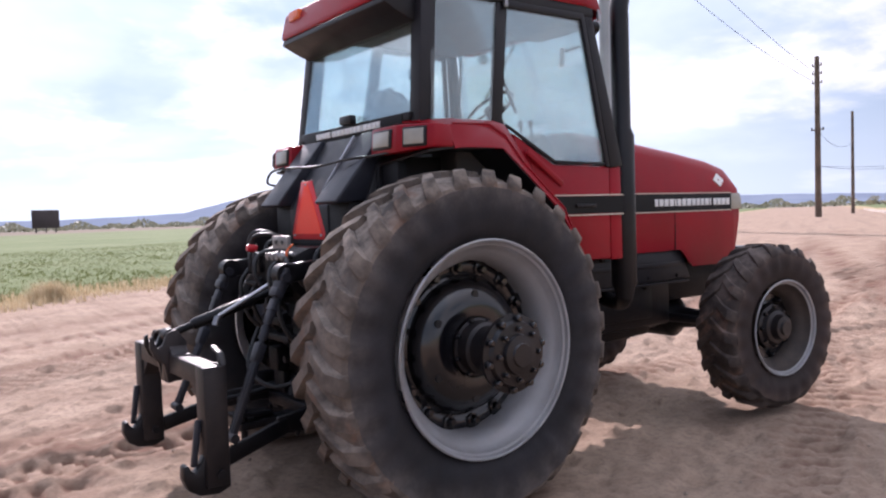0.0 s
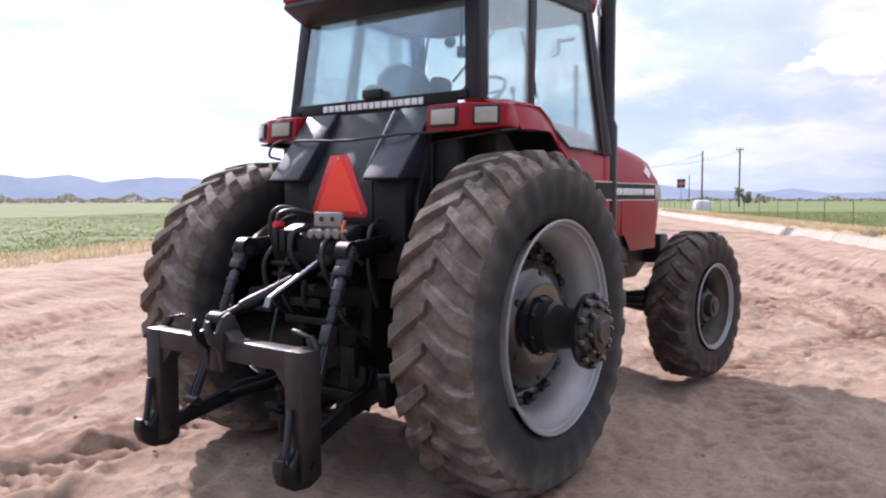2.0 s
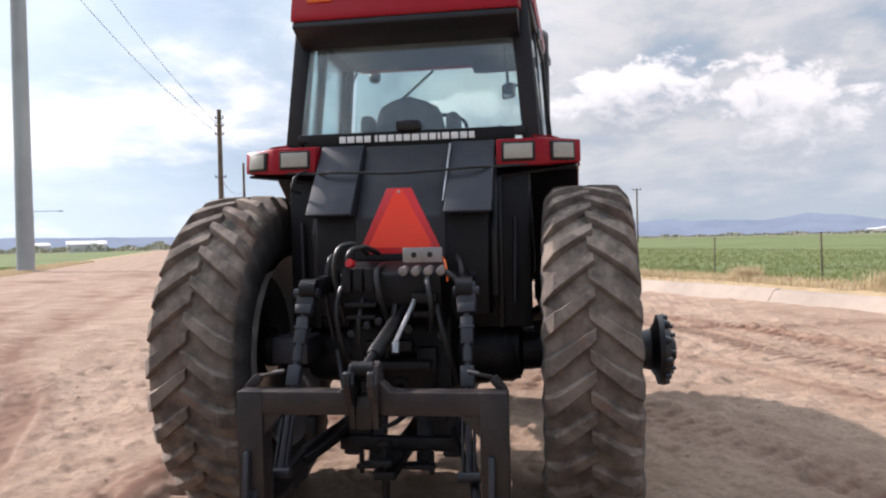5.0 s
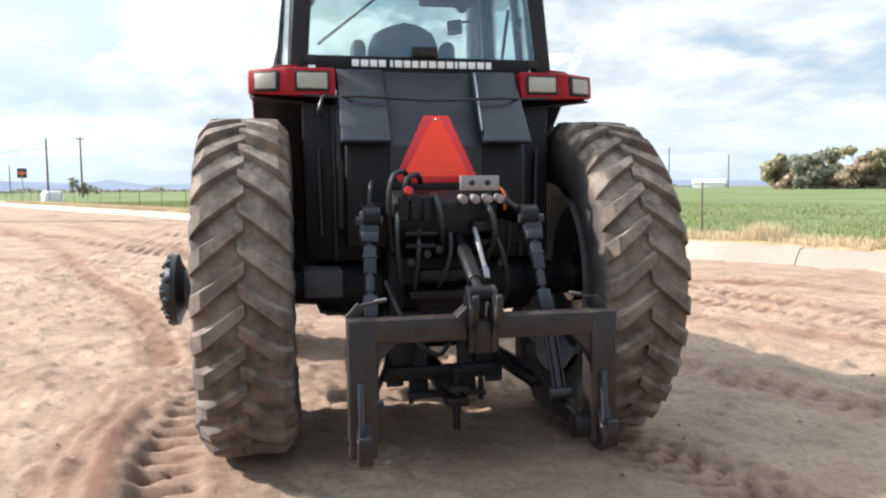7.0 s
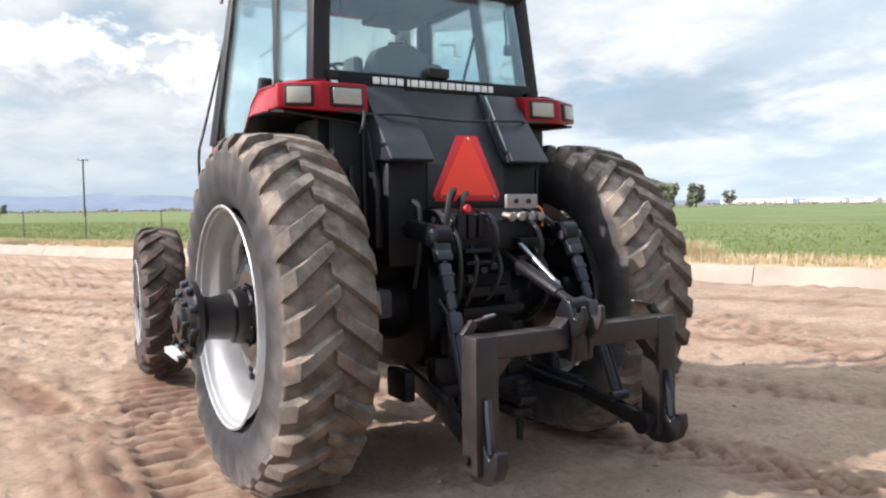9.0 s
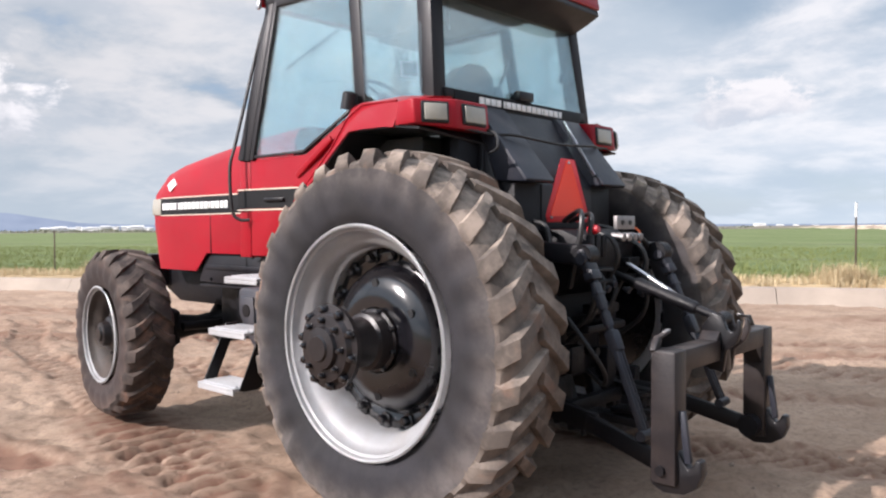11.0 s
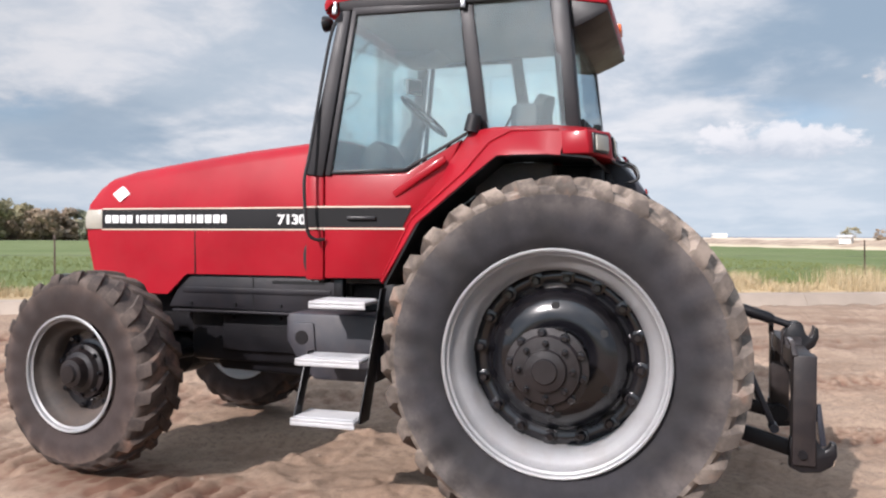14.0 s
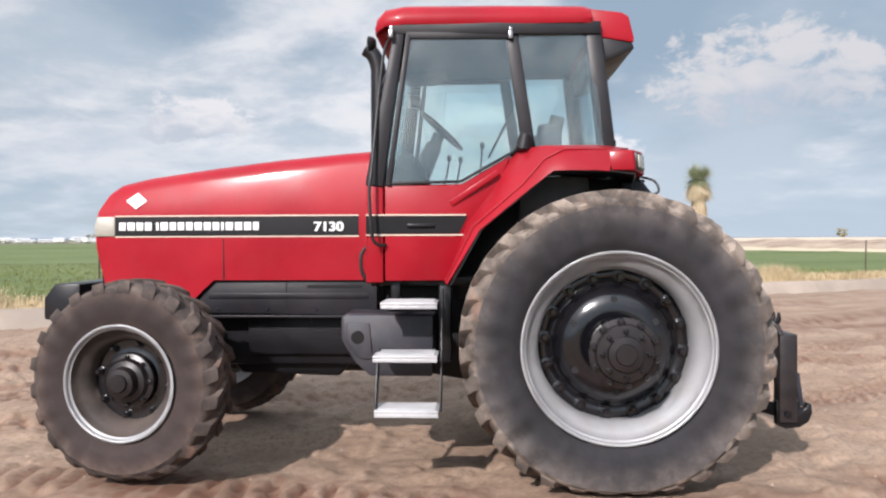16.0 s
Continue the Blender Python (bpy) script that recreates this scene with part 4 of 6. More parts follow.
part("headliner", flared(box((0.10, -0.64, 2.795), (1.37, 0.64, 2.83), 0.01)), LINER, tractor, "grey cab headliner")
part("roof_console", prism(((1.37, 2.735), (1.38, 2.79), (1.05, 2.79), (1.16, 2.74)), -0.62, -0.22, 1, 0.015), LINER, tractor)
for s in (1, -1):
    part("rear_marker_lamp", box((-0.180, 0.40 if s > 0 else -0.55, 2.855), (-0.14, 0.55 if s > 0 else -0.40, 2.92), 0.01), AMBER, tractor, "amber marker lamp")
    lamp = part("roof_work_lamp", turned(((0, 0.025), (0.02, 0.045), (0.05, 0.05), (0.055, 0.042)), (1.475, 0.58 * s, 2.785), (1, 0, 0), 16), BLACK, tractor, "round front work lamp")
    part("lamp_glass", turned(((0.056, 0.040), (0.060, 0.025)), (1.475, 0.58 * s, 2.785), (1, 0, 0), 16), LENS, lamp)

# ---- rear fenders with lamps
for s in (1, -1):
    rowsf = [side(((1.02, 0.70, 1.24), (1.015, 0.78, 1.24), (1.01, 0.93, 1.235), (1.0, 0.952, 1.225)), s),
             side(((0.90, 0.715, 1.58), (0.88, 0.80, 1.60), (0.835, 0.93, 1.575), (0.80, 0.952, 1.555)), s),
             side(((0.70, 0.73, 1.90), (0.64, 0.80, 1.90), (0.54, 0.92, 1.825), (0.50, 0.952, 1.80)), s),
             side(((0.56, 0.74, 2.06), (0.50, 0.80, 2.065), (0.40, 0.915, 1.985), (0.355, 0.952, 1.912)), s),
             side(((0.47, 0.745, 2.075), (0.40, 0.82, 2.08), (0.28, 0.915, 2.045), (0.26, 0.952, 1.915)), s),
             side(((0.08, 0.72, 2.08), (0.08, 0.82, 2.08), (0.08, 0.915, 2.045), (0.08, 0.955, 1.912)), s),
             side(((-0.14, 0.70, 2.065), (-0.12, 0.80, 2.06), (-0.01, 0.915, 2.03), (0.02, 0.955, 1.905)), s)]
    part("rear_fender", skin(rowsf, 0.012), RED, tractor, "red rear wheel fender", 35)
    # added bead, no real part: it draws the highlight line along the fender crease
    part("crease_highlight_bead", tube(side(((1.011, 0.931, 1.240), (0.838, 0.931, 1.578), (0.543, 0.921, 1.829), (0.403, 0.916, 1.988), (0.283, 0.916, 2.047), (0.03, 0.916, 2.041)), s), 0.0055, 8, 1), RED, tractor)
    # the housing bends forward at its outer half, so that the outer lamp looks sideways
    pod = prism([(x, y * s) for x, y in ((-0.10, 0.505), (-0.215, 0.505), (-0.215, 0.755), (-0.118, 0.955), (0.02, 0.955), (0.02, 0.90), (-0.10, 0.74))], 1.888, 2.05, 2, 0.010)
    for v in pod.verts:
        if v.co.z < 1.95:
            v.co.z += 0.09 * max(0.0, abs(v.co.y) - 0.755) + 0.004
            v.co.x -= 0.012
        else:
            v.co.z -= 0.10 * max(0.0, -0.10 - v.co.x) + 0.08 * max(0.0, abs(v.co.y) - 0.755)
            v.co.y -= math.copysign(0.033, v.co.y) * (1 if abs(v.co.y) > 0.85 and v.co.x > -0.06 else 0)
    part("lamp_pod", pod, RED, tractor, "red tail lamp housing")
    for turn_by, mid, half in ((0.0, (-0.2175, 0.625), 0.090), (-0.452, (-0.170, 0.857), 0.072)):
        at = Matrix.Translation((mid[0], mid[1] * s, 1.968)) @ Matrix.Rotation(turn_by * s, 4, "Z") @ Matrix.Rotation(0.08, 4, "Y")
        bezel = part("lamp_bezel", box((-0.014, -half, -0.053), (0.020, half, 0.053), 0.008, at), BLACK, tractor, "black lamp frame")
        part("lamp_lens", box((-0.022, 0.013 - half, -0.041), (-0.012, half - 0.013, 0.041), 0.006, at), LENS, bezel, "clear ribbed work lamp glass")
    liner = [side(((0.985, 0.50, 1.22), (0.985, 0.945, 1.22)), s), side(((0.80, 0.50, 1.575), (0.79, 0.945, 1.570)), s), side(((0.36, 0.50, 1.93), (0.35, 0.945, 1.925)), s), side(((-0.14, 0.50, 1.915), (0.0, 0.945, 1.915)), s), side(((-0.20, 0.50, 1.84), (-0.14, 0.93, 1.895)), s)]
    part("fender_liner", skin(liner, 0.012), BLACK, tractor, "black inner fender")
    wall = prism(((1.0, 1.10), (0.98, 1.24), (0.80, 1.56), (0.36, 1.90), (-0.18, 1.89), (-0.30, 1.55), (-0.30, 1.20)), 0.47 * s, 0.51 * s, 1, 0.008)
    part("fender_inner_wall", wall, BLACK, tractor)

# ---- dark rear panels and the slow-vehicle sign
for s in (1, -1):
    body = prism(((-0.10, 2.045), (-0.13, 2.05), (-0.455, 1.65), (-0.44, 1.635), (-0.12, 1.66)), 0.245 * s, 0.495 * s, 1, 0.014)
    part("rear_side_panel", body, PANEL, tractor, "dark grey moulded rear panel")
centre = prism(((-0.06, 2.04), (-0.10, 2.045), (-0.37, 1.63), (-0.37, 1.40), (-0.10, 1.40)), -0.245, 0.245, 1, 0.01)
part("rear_centre_panel", centre, INNER_PANEL, tractor, "dark recessed centre panel")
part("grab_bar", beam((-0.175, -0.252, 2.03), (-0.395, -0.238, 1.70), 0.011, 0.024, (0, 1, 0), 0.006), STEEL, tractor, "bare steel strip on the centre panel")
part("rear_bulkhead", box((-0.36, -0.47, 1.10), (-0.12, 0.47, 1.66), 0.02), CASTING, tractor)
for s in (1, -1):
    part("axle_shield", box((-0.17, min(0.30 * s, 0.68 * s), 1.02), (-0.10, max(0.30 * s, 0.68 * s), 1.86), 0.015), CASTING, tractor, "black plate behind the axle")
    part("shield_rib", box((-0.20, min(0.50 * s, 0.53 * s), 1.02), (-0.165, max(0.50 * s, 0.53 * s), 1.84), 0.006), BLACK, tractor)
    part("brake_housing", turned(((0, 0.15), (0.06, 0.16), (0.20, 0.16), (0.24, 0.13)), (-0.02, 0.36 * s, 0.86), (0, s, 0), 20), CASTING, tractor)
    part("brace_rod", rod((-0.20, 0.60 * s, 1.62), (-0.21, 0.59 * s, 1.16), 0.012), CLEVIS, tractor)
smv = part("slow_vehicle_sign", prism(((-0.066, 1.782), (0.066, 1.782), (0.213, 1.472), (0.196, 1.436), (-0.196, 1.436), (-0.213, 1.472)), -0.372, -0.366, 0, 0.002), ORANGE_DARK, tractor, "red-bordered orange warning triangle")
part("orange_centre", prism(((-0.016, 1.776), (0.016, 1.776), (0.170, 1.480), (0.162, 1.468), (-0.162, 1.468), (-0.170, 1.480)), -0.3755, -0.3725, 0), ORANGE, smv, "fluorescent orange triangle")
for y, z in ((0, 1.762), (0.17, 1.46), (-0.17, 1.46)):
    part("screw", turned(((0, 0.009), (0.006, 0.006)), (-0.3757, y, z), (-1, 0, 0), 8), STEEL, smv)
part("lamp_cable", tube(((-0.215, 0.70, 1.90), (-0.24, 0.52, 1.885), (-0.30, 0.40, 1.885), (-0.31, 0.2, 1.875), (-0.31, 0.0, 1.868), (-0.31, -0.2, 1.875), (-0.30, -0.40, 1.885), (-0.24, -0.52, 1.89), (-0.215, -0.70, 1.90)), 0.008), HOSE, tractor, "black cable across the rear panels")
part("cable_clip", tube(((-0.25, 0.55, 1.90), (-0.33, 0.58, 1.87), (-0.35, 0.60, 1.80), (-0.28, 0.58, 1.78)), 0.008), HOSE, tractor)

# ---- hydraulics
part("hydraulic_housing", prism(((-0.62, 1.18), (-0.64, 1.34), (-0.50, 1.40), (-0.30, 1.40), (-0.30, 1.12), (-0.48, 1.05)), -0.26, 0.26, 1, 0.02), CASTING, tractor, "black hydraulic lift housing")
plate = box((-0.635, -0.265, 1.395), (-0.612, -0.068, 1.468), 0.004)
plate = part("coupler_plate", plate, DULL_STEEL, tractor, "bare metal bracket with two holes")
for y in (-0.125, -0.205):
    part("hole", turned(((0, 0.014), (0.003, 0.014)), (-0.638, y, 1.432), (-1, 0, 0), 12), BLACK, plate)
for k in range(4):
    c = part("hose_coupler", turned(((0, 0.018), (0.05, 0.018), (0.052, 0.022), (0.075, 0.022), (0.078, 0.014)), (-0.60, -0.075 - 0.062 * k, 1.362), (-1, 0, -0.15), 12), DULL_STEEL, tractor, "steel hydraulic coupler")
for y0 in (0.22, 0.16, 0.10):
    part("valve_block", box((-0.66, y0 - 0.025, 1.25), (-0.60, y0 + 0.022, 1.37), 0.008), CASTING, tractor)
part("red_coupler", turned(((0, 0.02), (0.04, 0.024), (0.06, 0.018)), (-0.62, 0.195, 1.392), (-1, 0, 0.1), 12), material("red_cap", (0.55, 0.02, 0.03), 0.4), tractor, "red dust cap")
HOSES = [((-0.45, 0.16, 1.44), (-0.56, 0.20, 1.49), (-0.62, 0.26, 1.47), (-0.63, 0.285, 1.38), (-0.60, 0.28, 1.25), (-0.55, 0.26, 1.10)),
         ((-0.45, 0.10, 1.44), (-0.58, 0.14, 1.475), (-0.64, 0.20, 1.45), (-0.64, 0.22, 1.36)),
         ((-0.60, -0.25, 1.36), (-0.66, -0.30, 1.34), (-0.66, -0.36, 1.28), (-0.60, -0.38, 1.20)),
         ((-0.58, -0.18, 1.35), (-0.70, -0.20, 1.30), (-0.72, -0.22, 1.18), (-0.62, -0.20, 1.05)),
         ((-0.50, 0.05, 1.38), (-0.66, 0.06, 1.36), (-0.70, 0.04, 1.24), (-0.60, 0.02, 1.10))]
for p in HOSES:
    part("hydraulic_hose", tube(p, 0.014), HOSE, tractor, "black hydraulic hose")
HOSES = [((-0.62, 0.24, 1.30), (-0.70, 0.26, 1.18), (-0.66, 0.24, 0.98), (-0.50, 0.20, 0.85)),
         ((-0.60, 0.14, 1.24), (-0.68, 0.15, 1.12), (-0.62, 0.16, 0.95), (-0.46, 0.15, 0.80)),
         ((-0.60, -0.02, 1.20), (-0.66, -0.01, 1.08), (-0.60, 0.03, 0.94), (-0.45, 0.05, 0.86)),
         ((-0.60, -0.22, 1.22), (-0.70, -0.26, 1.10), (-0.66, -0.30, 0.92), (-0.48, -0.30, 0.78)),
         ((-0.38, 0.34, 1.44), (-0.48, 0.36, 1.40), (-0.50, 0.37, 1.20), (-0.42, 0.36, 1.00)),
         ((-0.38, -0.30, 1.42), (-0.50, -0.34, 1.36), (-0.52, -0.35, 1.16), (-0.44, -0.34, 0.96)),
         ((-0.56, 0.30, 0.95), (-0.70, 0.20, 0.70), (-0.62, 0.05, 0.58), (-0.46, -0.05, 0.62))]
for p in HOSES:
    part("hydraulic_hose", tube(p, 0.013), HOSE, tractor, "black hydraulic hose")
for x, y, z, wide, high in ((-0.66, 0.14, 1.19, 0.16, 0.022), (-0.66, 0.14, 1.13, 0.15, 0.022), (-0.65, -0.18, 1.22, 0.12, 0.05), (-0.64, -0.17, 1.14, 0.10, 0.03), (-0.60, 0.02, 0.98, 0.24, 0.05), (-0.52, -0.16, 0.90, 0.10, 0.12), (-0.52, 0.18, 0.72, 0.12, 0.14), (-0.50, -0.20, 0.66, 0.10, 0.16)):
    part("bracket", box((x - 0.03, y - wide / 2, z - high / 2), (x + 0.05, y + wide / 2, z + high / 2), 0.006), CASTING, tractor)
for y, z in ((0.05, 1.12), (0.11, 1.10), (0.19, 1.06), (-0.10, 1.08), (-0.26, 1.05)):
    part("fitting", turned(((0, 0.013), (0.02, 0.013), (0.021, 0.019), (0.04, 0.019), (0.042, 0.012)), (-0.655, y, z), (-1, 0, -0.3), 8), CLEVIS, tractor)
part("orange_wire", tube(((-0.60, -0.26, 1.42), (-0.65, -0.285, 1.38), (-0.64, -0.29, 1.30)), 0.006), AMBER, tractor)
for s in (1, -1):
    part("lift_arm", add_round(beam(*side(((-0.30, 0.34, 1.30), (-0.72, 0.385, 1.27)), s), 0.05, 0.10, (0, 1, 0), 0.015), ((-0.04, 0.055), (0.04, 0.055)), (-0.72, 0.385 * s, 1.27), (0, 1, 0), 16), CASTING, tractor, "black cast lift arm")
    part("rock_shaft", rod((-0.30, 0.24 * s, 1.30), (-0.30, 0.40 * s, 1.30), 0.07, 18), CASTING, tractor)
    lift = bmesh.new()
    top, low = Vector((-0.735, 0.395 * s, 1.255)), Vector((-1.06, 0.43 * s, 0.47))
    way_down = (low - top).normalized()
    add_rod(lift, top, low, 0.016)
    add_round(lift, ((0.27, 0.024), (0.34, 0.024)), top, low - top, 14)
    for off in (0.026, -0.026):
        shift = Vector((0, off, 0))
        add_beam(lift, top + way_down * 0.36 + shift, low + shift, 0.012, 0.028, (0, 1, 0), 0.005)
    add_beam(lift, top + way_down * 0.36, top + way_down * 0.46, 0.065, 0.05, (0, 1, 0), 0.008)
    add_round(lift, ((-0.05, 0.024), (0.05, 0.024)), low, (0, 1, 0), 12)
    rod_part = part("lift_rod", lift, CLEVIS, tractor, "blue-grey adjustable lift rod")
    fork = add_beam(beam(top - way_down * 0.05, top + way_down * 0.075, 0.095, 0.042, (0, 1, 0), 0.014), top + way_down * 0.06, top + way_down * 0.11, 0.085, 0.055, (0, 1, 0), 0.010)
    part("clevis", add_round(fork, ((-0.062, 0.026), (0.062, 0.026)), top, (0, 1, 0), 14), CLEVIS, rod_part)
    part("adjuster", add_beam(beam(top + way_down * 0.12, top + way_down * 0.26, 0.062, 0.034, (0, 1, 0), 0.012), top + way_down * 0.17, top + way_down * 0.185, 0.072, 0.040, (0, 1, 0), 0.004), CLEVIS, rod_part)
    link_arm = bmesh.new()
    add_beam(link_arm, (-0.20, 0.30 * s, 0.52), (-0.80, 0.41 * s, 0.47), 0.035, 0.10, (0, 1, 0), 0.012)
    add_beam(link_arm, (-0.74, 0.405 * s, 0.475), (-1.19, 0.475 * s, 0.36), 0.04, 0.085, (0, 1, 0), 0.012)
    add_round(link_arm, ((-0.035, 0.055), (0.035, 0.055)), (-1.19, 0.475 * s, 0.36), (0, 1, 0), 18)
    part("lower_link", link_arm, CASTING, tractor, "black lower hitch arm")
    part("sway_block", box((-0.55, 0.46 * s - 0.03, 0.45), (-0.35, 0.46 * s + 0.03, 0.60), 0.012), CASTING, tractor)
    part("check_chain", tube(((-0.25, 0.22 * s, 0.62), (-0.55, 0.30 * s, 0.52), (-0.85, 0.39 * s, 0.47)), 0.016), CASTING, tractor)
top_link = bmesh.new()
a, b = Vector((-0.53, -0.07, 1.19)), Vector((-1.225, -0.015, 0.965))
add_rod(top_link, a, b, 0.021)
add_round(top_link, ((0.24, 0.028), (0.26, 0.033), (0.58, 0.033), (0.60, 0.027)), a, b - a, 16)
add_round(top_link, ((-0.045, 0.035), (0.045, 0.035)), b, (0, 1, 0), 16)
add_round(top_link, ((-0.05, 0.04), (0.05, 0.04)), a, (0, 1, 0), 16)
part("top_link", top_link, CASTING, tractor, "black hydraulic top link")
part("top_link_shaft", add_rod(rod((-0.66, -0.13, 1.215), (-0.98, -0.10, 1.045), 0.012), (-0.98, -0.10, 1.045), (-1.0, -0.10, 1.00), 0.02), STEEL, tractor, "bright steel hydraulic rod")
part("pto_guard", prism(((-0.62, 0.86), (-0.62, 0.90), (-0.40, 0.92), (-0.40, 0.60), (-0.44, 0.60), (-0.44, 0.86)), -0.19, 0.19, 1, 0.008), CASTING, tractor, "black shaft guard")
part("pto_shaft", turned(((0, 0.05), (0.05, 0.05), (0.055, 0.022), (0.16, 0.022)), (-0.40, 0, 0.74), (-1, 0, 0), 16), CASTING, tractor, "splined power take-off shaft")
bar = bmesh.new()
add_beam(bar, (0.30, 0, 0.44), (-0.86, 0, 0.40), 0.11, 0.045, (0, 1, 0), 0.01)
add_beam(bar, (-0.66, 0, 0.455), (-0.90, 0, 0.47), 0.10, 0.03, (0, 1, 0), 0.008)
add_round(bar, ((0, 0.02), (0.20, 0.02), (0.21, 0.035), (0.23, 0.035)), (-0.82, 0, 0.33), (0, 0, 1), 12)
part("drawbar", bar, CASTING, tractor, "black drawbar")
for y in (0.12, -0.13, 0.25, -0.27):
    part("hanger", beam((-0.42, y, 0.62), (-0.50, y, 0.34 if abs(y) < 0.2 else 0.40), 0.085, 0.06, (0, 1, 0), 0.01), CASTING, tractor)
frame_plate = add_box(box((-0.53, -0.31, 0.43), (-0.47, 0.31, 0.50), 0.008), (-0.50, -0.30, 0.50), (-0.44, -0.17, 0.64), 0.008)
add_box(frame_plate, (-0.50, 0.15, 0.50), (-0.44, 0.29, 0.64), 0.008)
part("drawbar_frame", frame_plate, CASTING, tractor, "black drawbar support frame")
part("drawbar_guide", box((-0.62, -0.20, 0.36), (-0.54, 0.20, 0.385), 0.006), CASTING, tractor)
for y in (0.20, -0.20):
    part("guide_bolt", rod((-0.58, y * 0.9, 0.33), (-0.58, y * 0.9, 0.45), 0.014, 8), CASTING, tractor)
part("drawbar_pin", rod((-0.82, 0.0, 0.26), (-0.82, 0.0, 0.34), 0.018, 10), CASTING, tractor)
part("step_plate", box((-0.45, 0.50, 0.86), (-0.20, 0.70, 1.00), 0.012), TANK, tractor, "grey box beside the axle")

# ---- quick hitch frame
hitch = part("quick_hitch", add_beam(beam((-1.25, 0.53, 0.825), (-1.25, 0.045, 0.825), 0.10, 0.10, (0, 0, 1), 0.010), (-1.25, -0.085, 0.825), (-1.25, -0.61, 0.825), 0.10, 0.10, (0, 0, 1), 0.010), HITCH_PAINT, tractor, "grey-black three-point quick hitch frame")
hitch.location.x = 0.05
for y in (0.485, -0.56):
    upright = box((-1.305, y - 0.058, 0.30), (-1.19, y + 0.058, 0.876), 0.010)
    up_part = part("upright", upright, HITCH_PAINT, hitch)
    hook = prism(((-1.18, 0.28), (-1.18, 0.44), (-1.30, 0.46), (-1.325, 0.41), (-1.350, 0.380), (-1.370, 0.395), (-1.382, 0.425), (-1.405, 0.42), (-1.410, 0.36), (-1.385, 0.30), (-1.33, 0.265), (-1.24, 0.255)), y - 0.03, y + 0.03, 1, 0.008)
    part("hook", hook, BLACK, hitch, "black lower coupling hook")
    part("latch", beam((-1.315, y + 0.01, 0.62), (-1.345, y + 0.01, 0.40), 0.025, 0.03, (0, 1, 0), 0.006), PANEL, hitch)
    part("gusset", prism(((y + (-0.058 if y > 0 else 0.058), 0.775), (y + (-0.14 if y > 0 else 0.14), 0.775), (y + (-0.058 if y > 0 else 0.058), 0.69)), -1.29, -1.21, 0), HITCH_PAINT, hitch)
    part("link_pin", rod((-1.24, y - 0.075, 0.36), (-1.24, y + 0.075, 0.36), 0.022), BLACK, hitch)
for post, bend, tip in (((0.535, 0.862), (0.478, 0.922), (0.372, 0.940)), ((-0.600, 0.862), (-0.552, 0.922), (-0.445, 0.940))):
    lever = add_beam(beam((-1.20, post[0], post[1]), (-1.195, bend[0], bend[1]), 0.030, 0.040, (1, 0, 0), 0.006), (-1.195, bend[0], bend[1]), (-1.190, tip[0], tip[1]), 0.028, 0.014, (1, 0, 0), 0.005)
    lever = part("latch_lever", lever, HITCH_PAINT, hitch, "bent latch lever with a bare tip")
    way_in = math.copysign(1, -tip[0])
    part("lever_tip", beam((-1.192, tip[0] - 0.050 * way_in, tip[1] - 0.002), (-1.190, tip[0] + 0.004 * way_in, tip[1] + 0.006), 0.022, 0.010, (1, 0, 0), 0.004), DULL_STEEL, lever, "bare steel lever tip")
for y in (0.03, -0.07):
    horn = prism(((-1.20, 0.74), (-1.20, 0.93), (-1.25, 1.0), (-1.30, 0.985), (-1.325, 0.92), (-1.35, 0.91), (-1.365, 0.935), (-1.37, 0.975), (-1.385, 0.965), (-1.39, 0.915), (-1.37, 0.865), (-1.32, 0.82), (-1.305, 0.72)), y - 0.014, y + 0.014, 1, 0.004)
    part("top_hook", horn, BLACK if y > 0 else HITCH_PAINT, hitch, "top hook plate")
part("hook_block", box((-1.31, -0.056, 0.72), (-1.22, 0.016, 0.86), 0.008), BLACK, hitch)
for y, d in ((0.045, 1), (-0.085, -1)):
    part("ramp", prism(((y, 0.78), (y, 0.915), (y + 0.05 * d, 0.872), (y + 0.05 * d, 0.78)), -1.295, -1.205, 0, 0.004), HITCH_PAINT, hitch)

# ---- steps, tank, rail, exhaust
part("fuel_tank", prism(((1.10, 0.63), (1.09, 1.02), (1.66, 1.025), (1.685, 1.0), (1.685, 0.86), (1.60, 0.72), (1.50, 0.63)), 0.40, 0.765, 1, 0.03), TANK, tractor, "grey plastic fuel tank")
part("tank_lid", prism(((1.48, 0.74), (1.50, 0.97), (1.645, 0.97), (1.655, 0.87), (1.59, 0.77), (1.55, 0.74)), 0.755, 0.778, 1, 0.008), TANK, tractor)
part("tank_recess", turned(((0, 0.045), (0.020, 0.042)), (1.575, 0.762, 0.88), (0, 1, 0), 16), BLACK, tractor)
for z, y0, y1, x0, x1 in ((1.105, 0.82, 1.05, 1.055, 1.395), (0.800, 0.91, 1.14, 1.05, 1.43), (0.495, 1.00, 1.225, 1.040, 1.412)):
    step = bmesh.new()
    add_box(step, (x0, y0, z), (x1, y1, z + 0.018), 0.004)
    add_box(step, (x0, y1 - 0.012, z - 0.022), (x1, y1, z), 0.003)
    for k in range(6):
        add_box(step, (x0 + 0.02, y0 + 0.02 + k * 0.032, z + 0.018), (x1 - 0.02, y0 + 0.032 + k * 0.032, z + 0.026), 0)
    part("step_tread", step, ALLOY, tractor, "bright aluminium step tread")
ladder = prism(((0.80, 1.19), (0.88, 1.19), (1.19, 0.50), (1.16, 0.49), (1.05, 0.49), (0.96, 0.70)), 1.026, 1.034, 0, 0.002)
part("step_side", ladder, BLACK, tractor, "black step side plate")
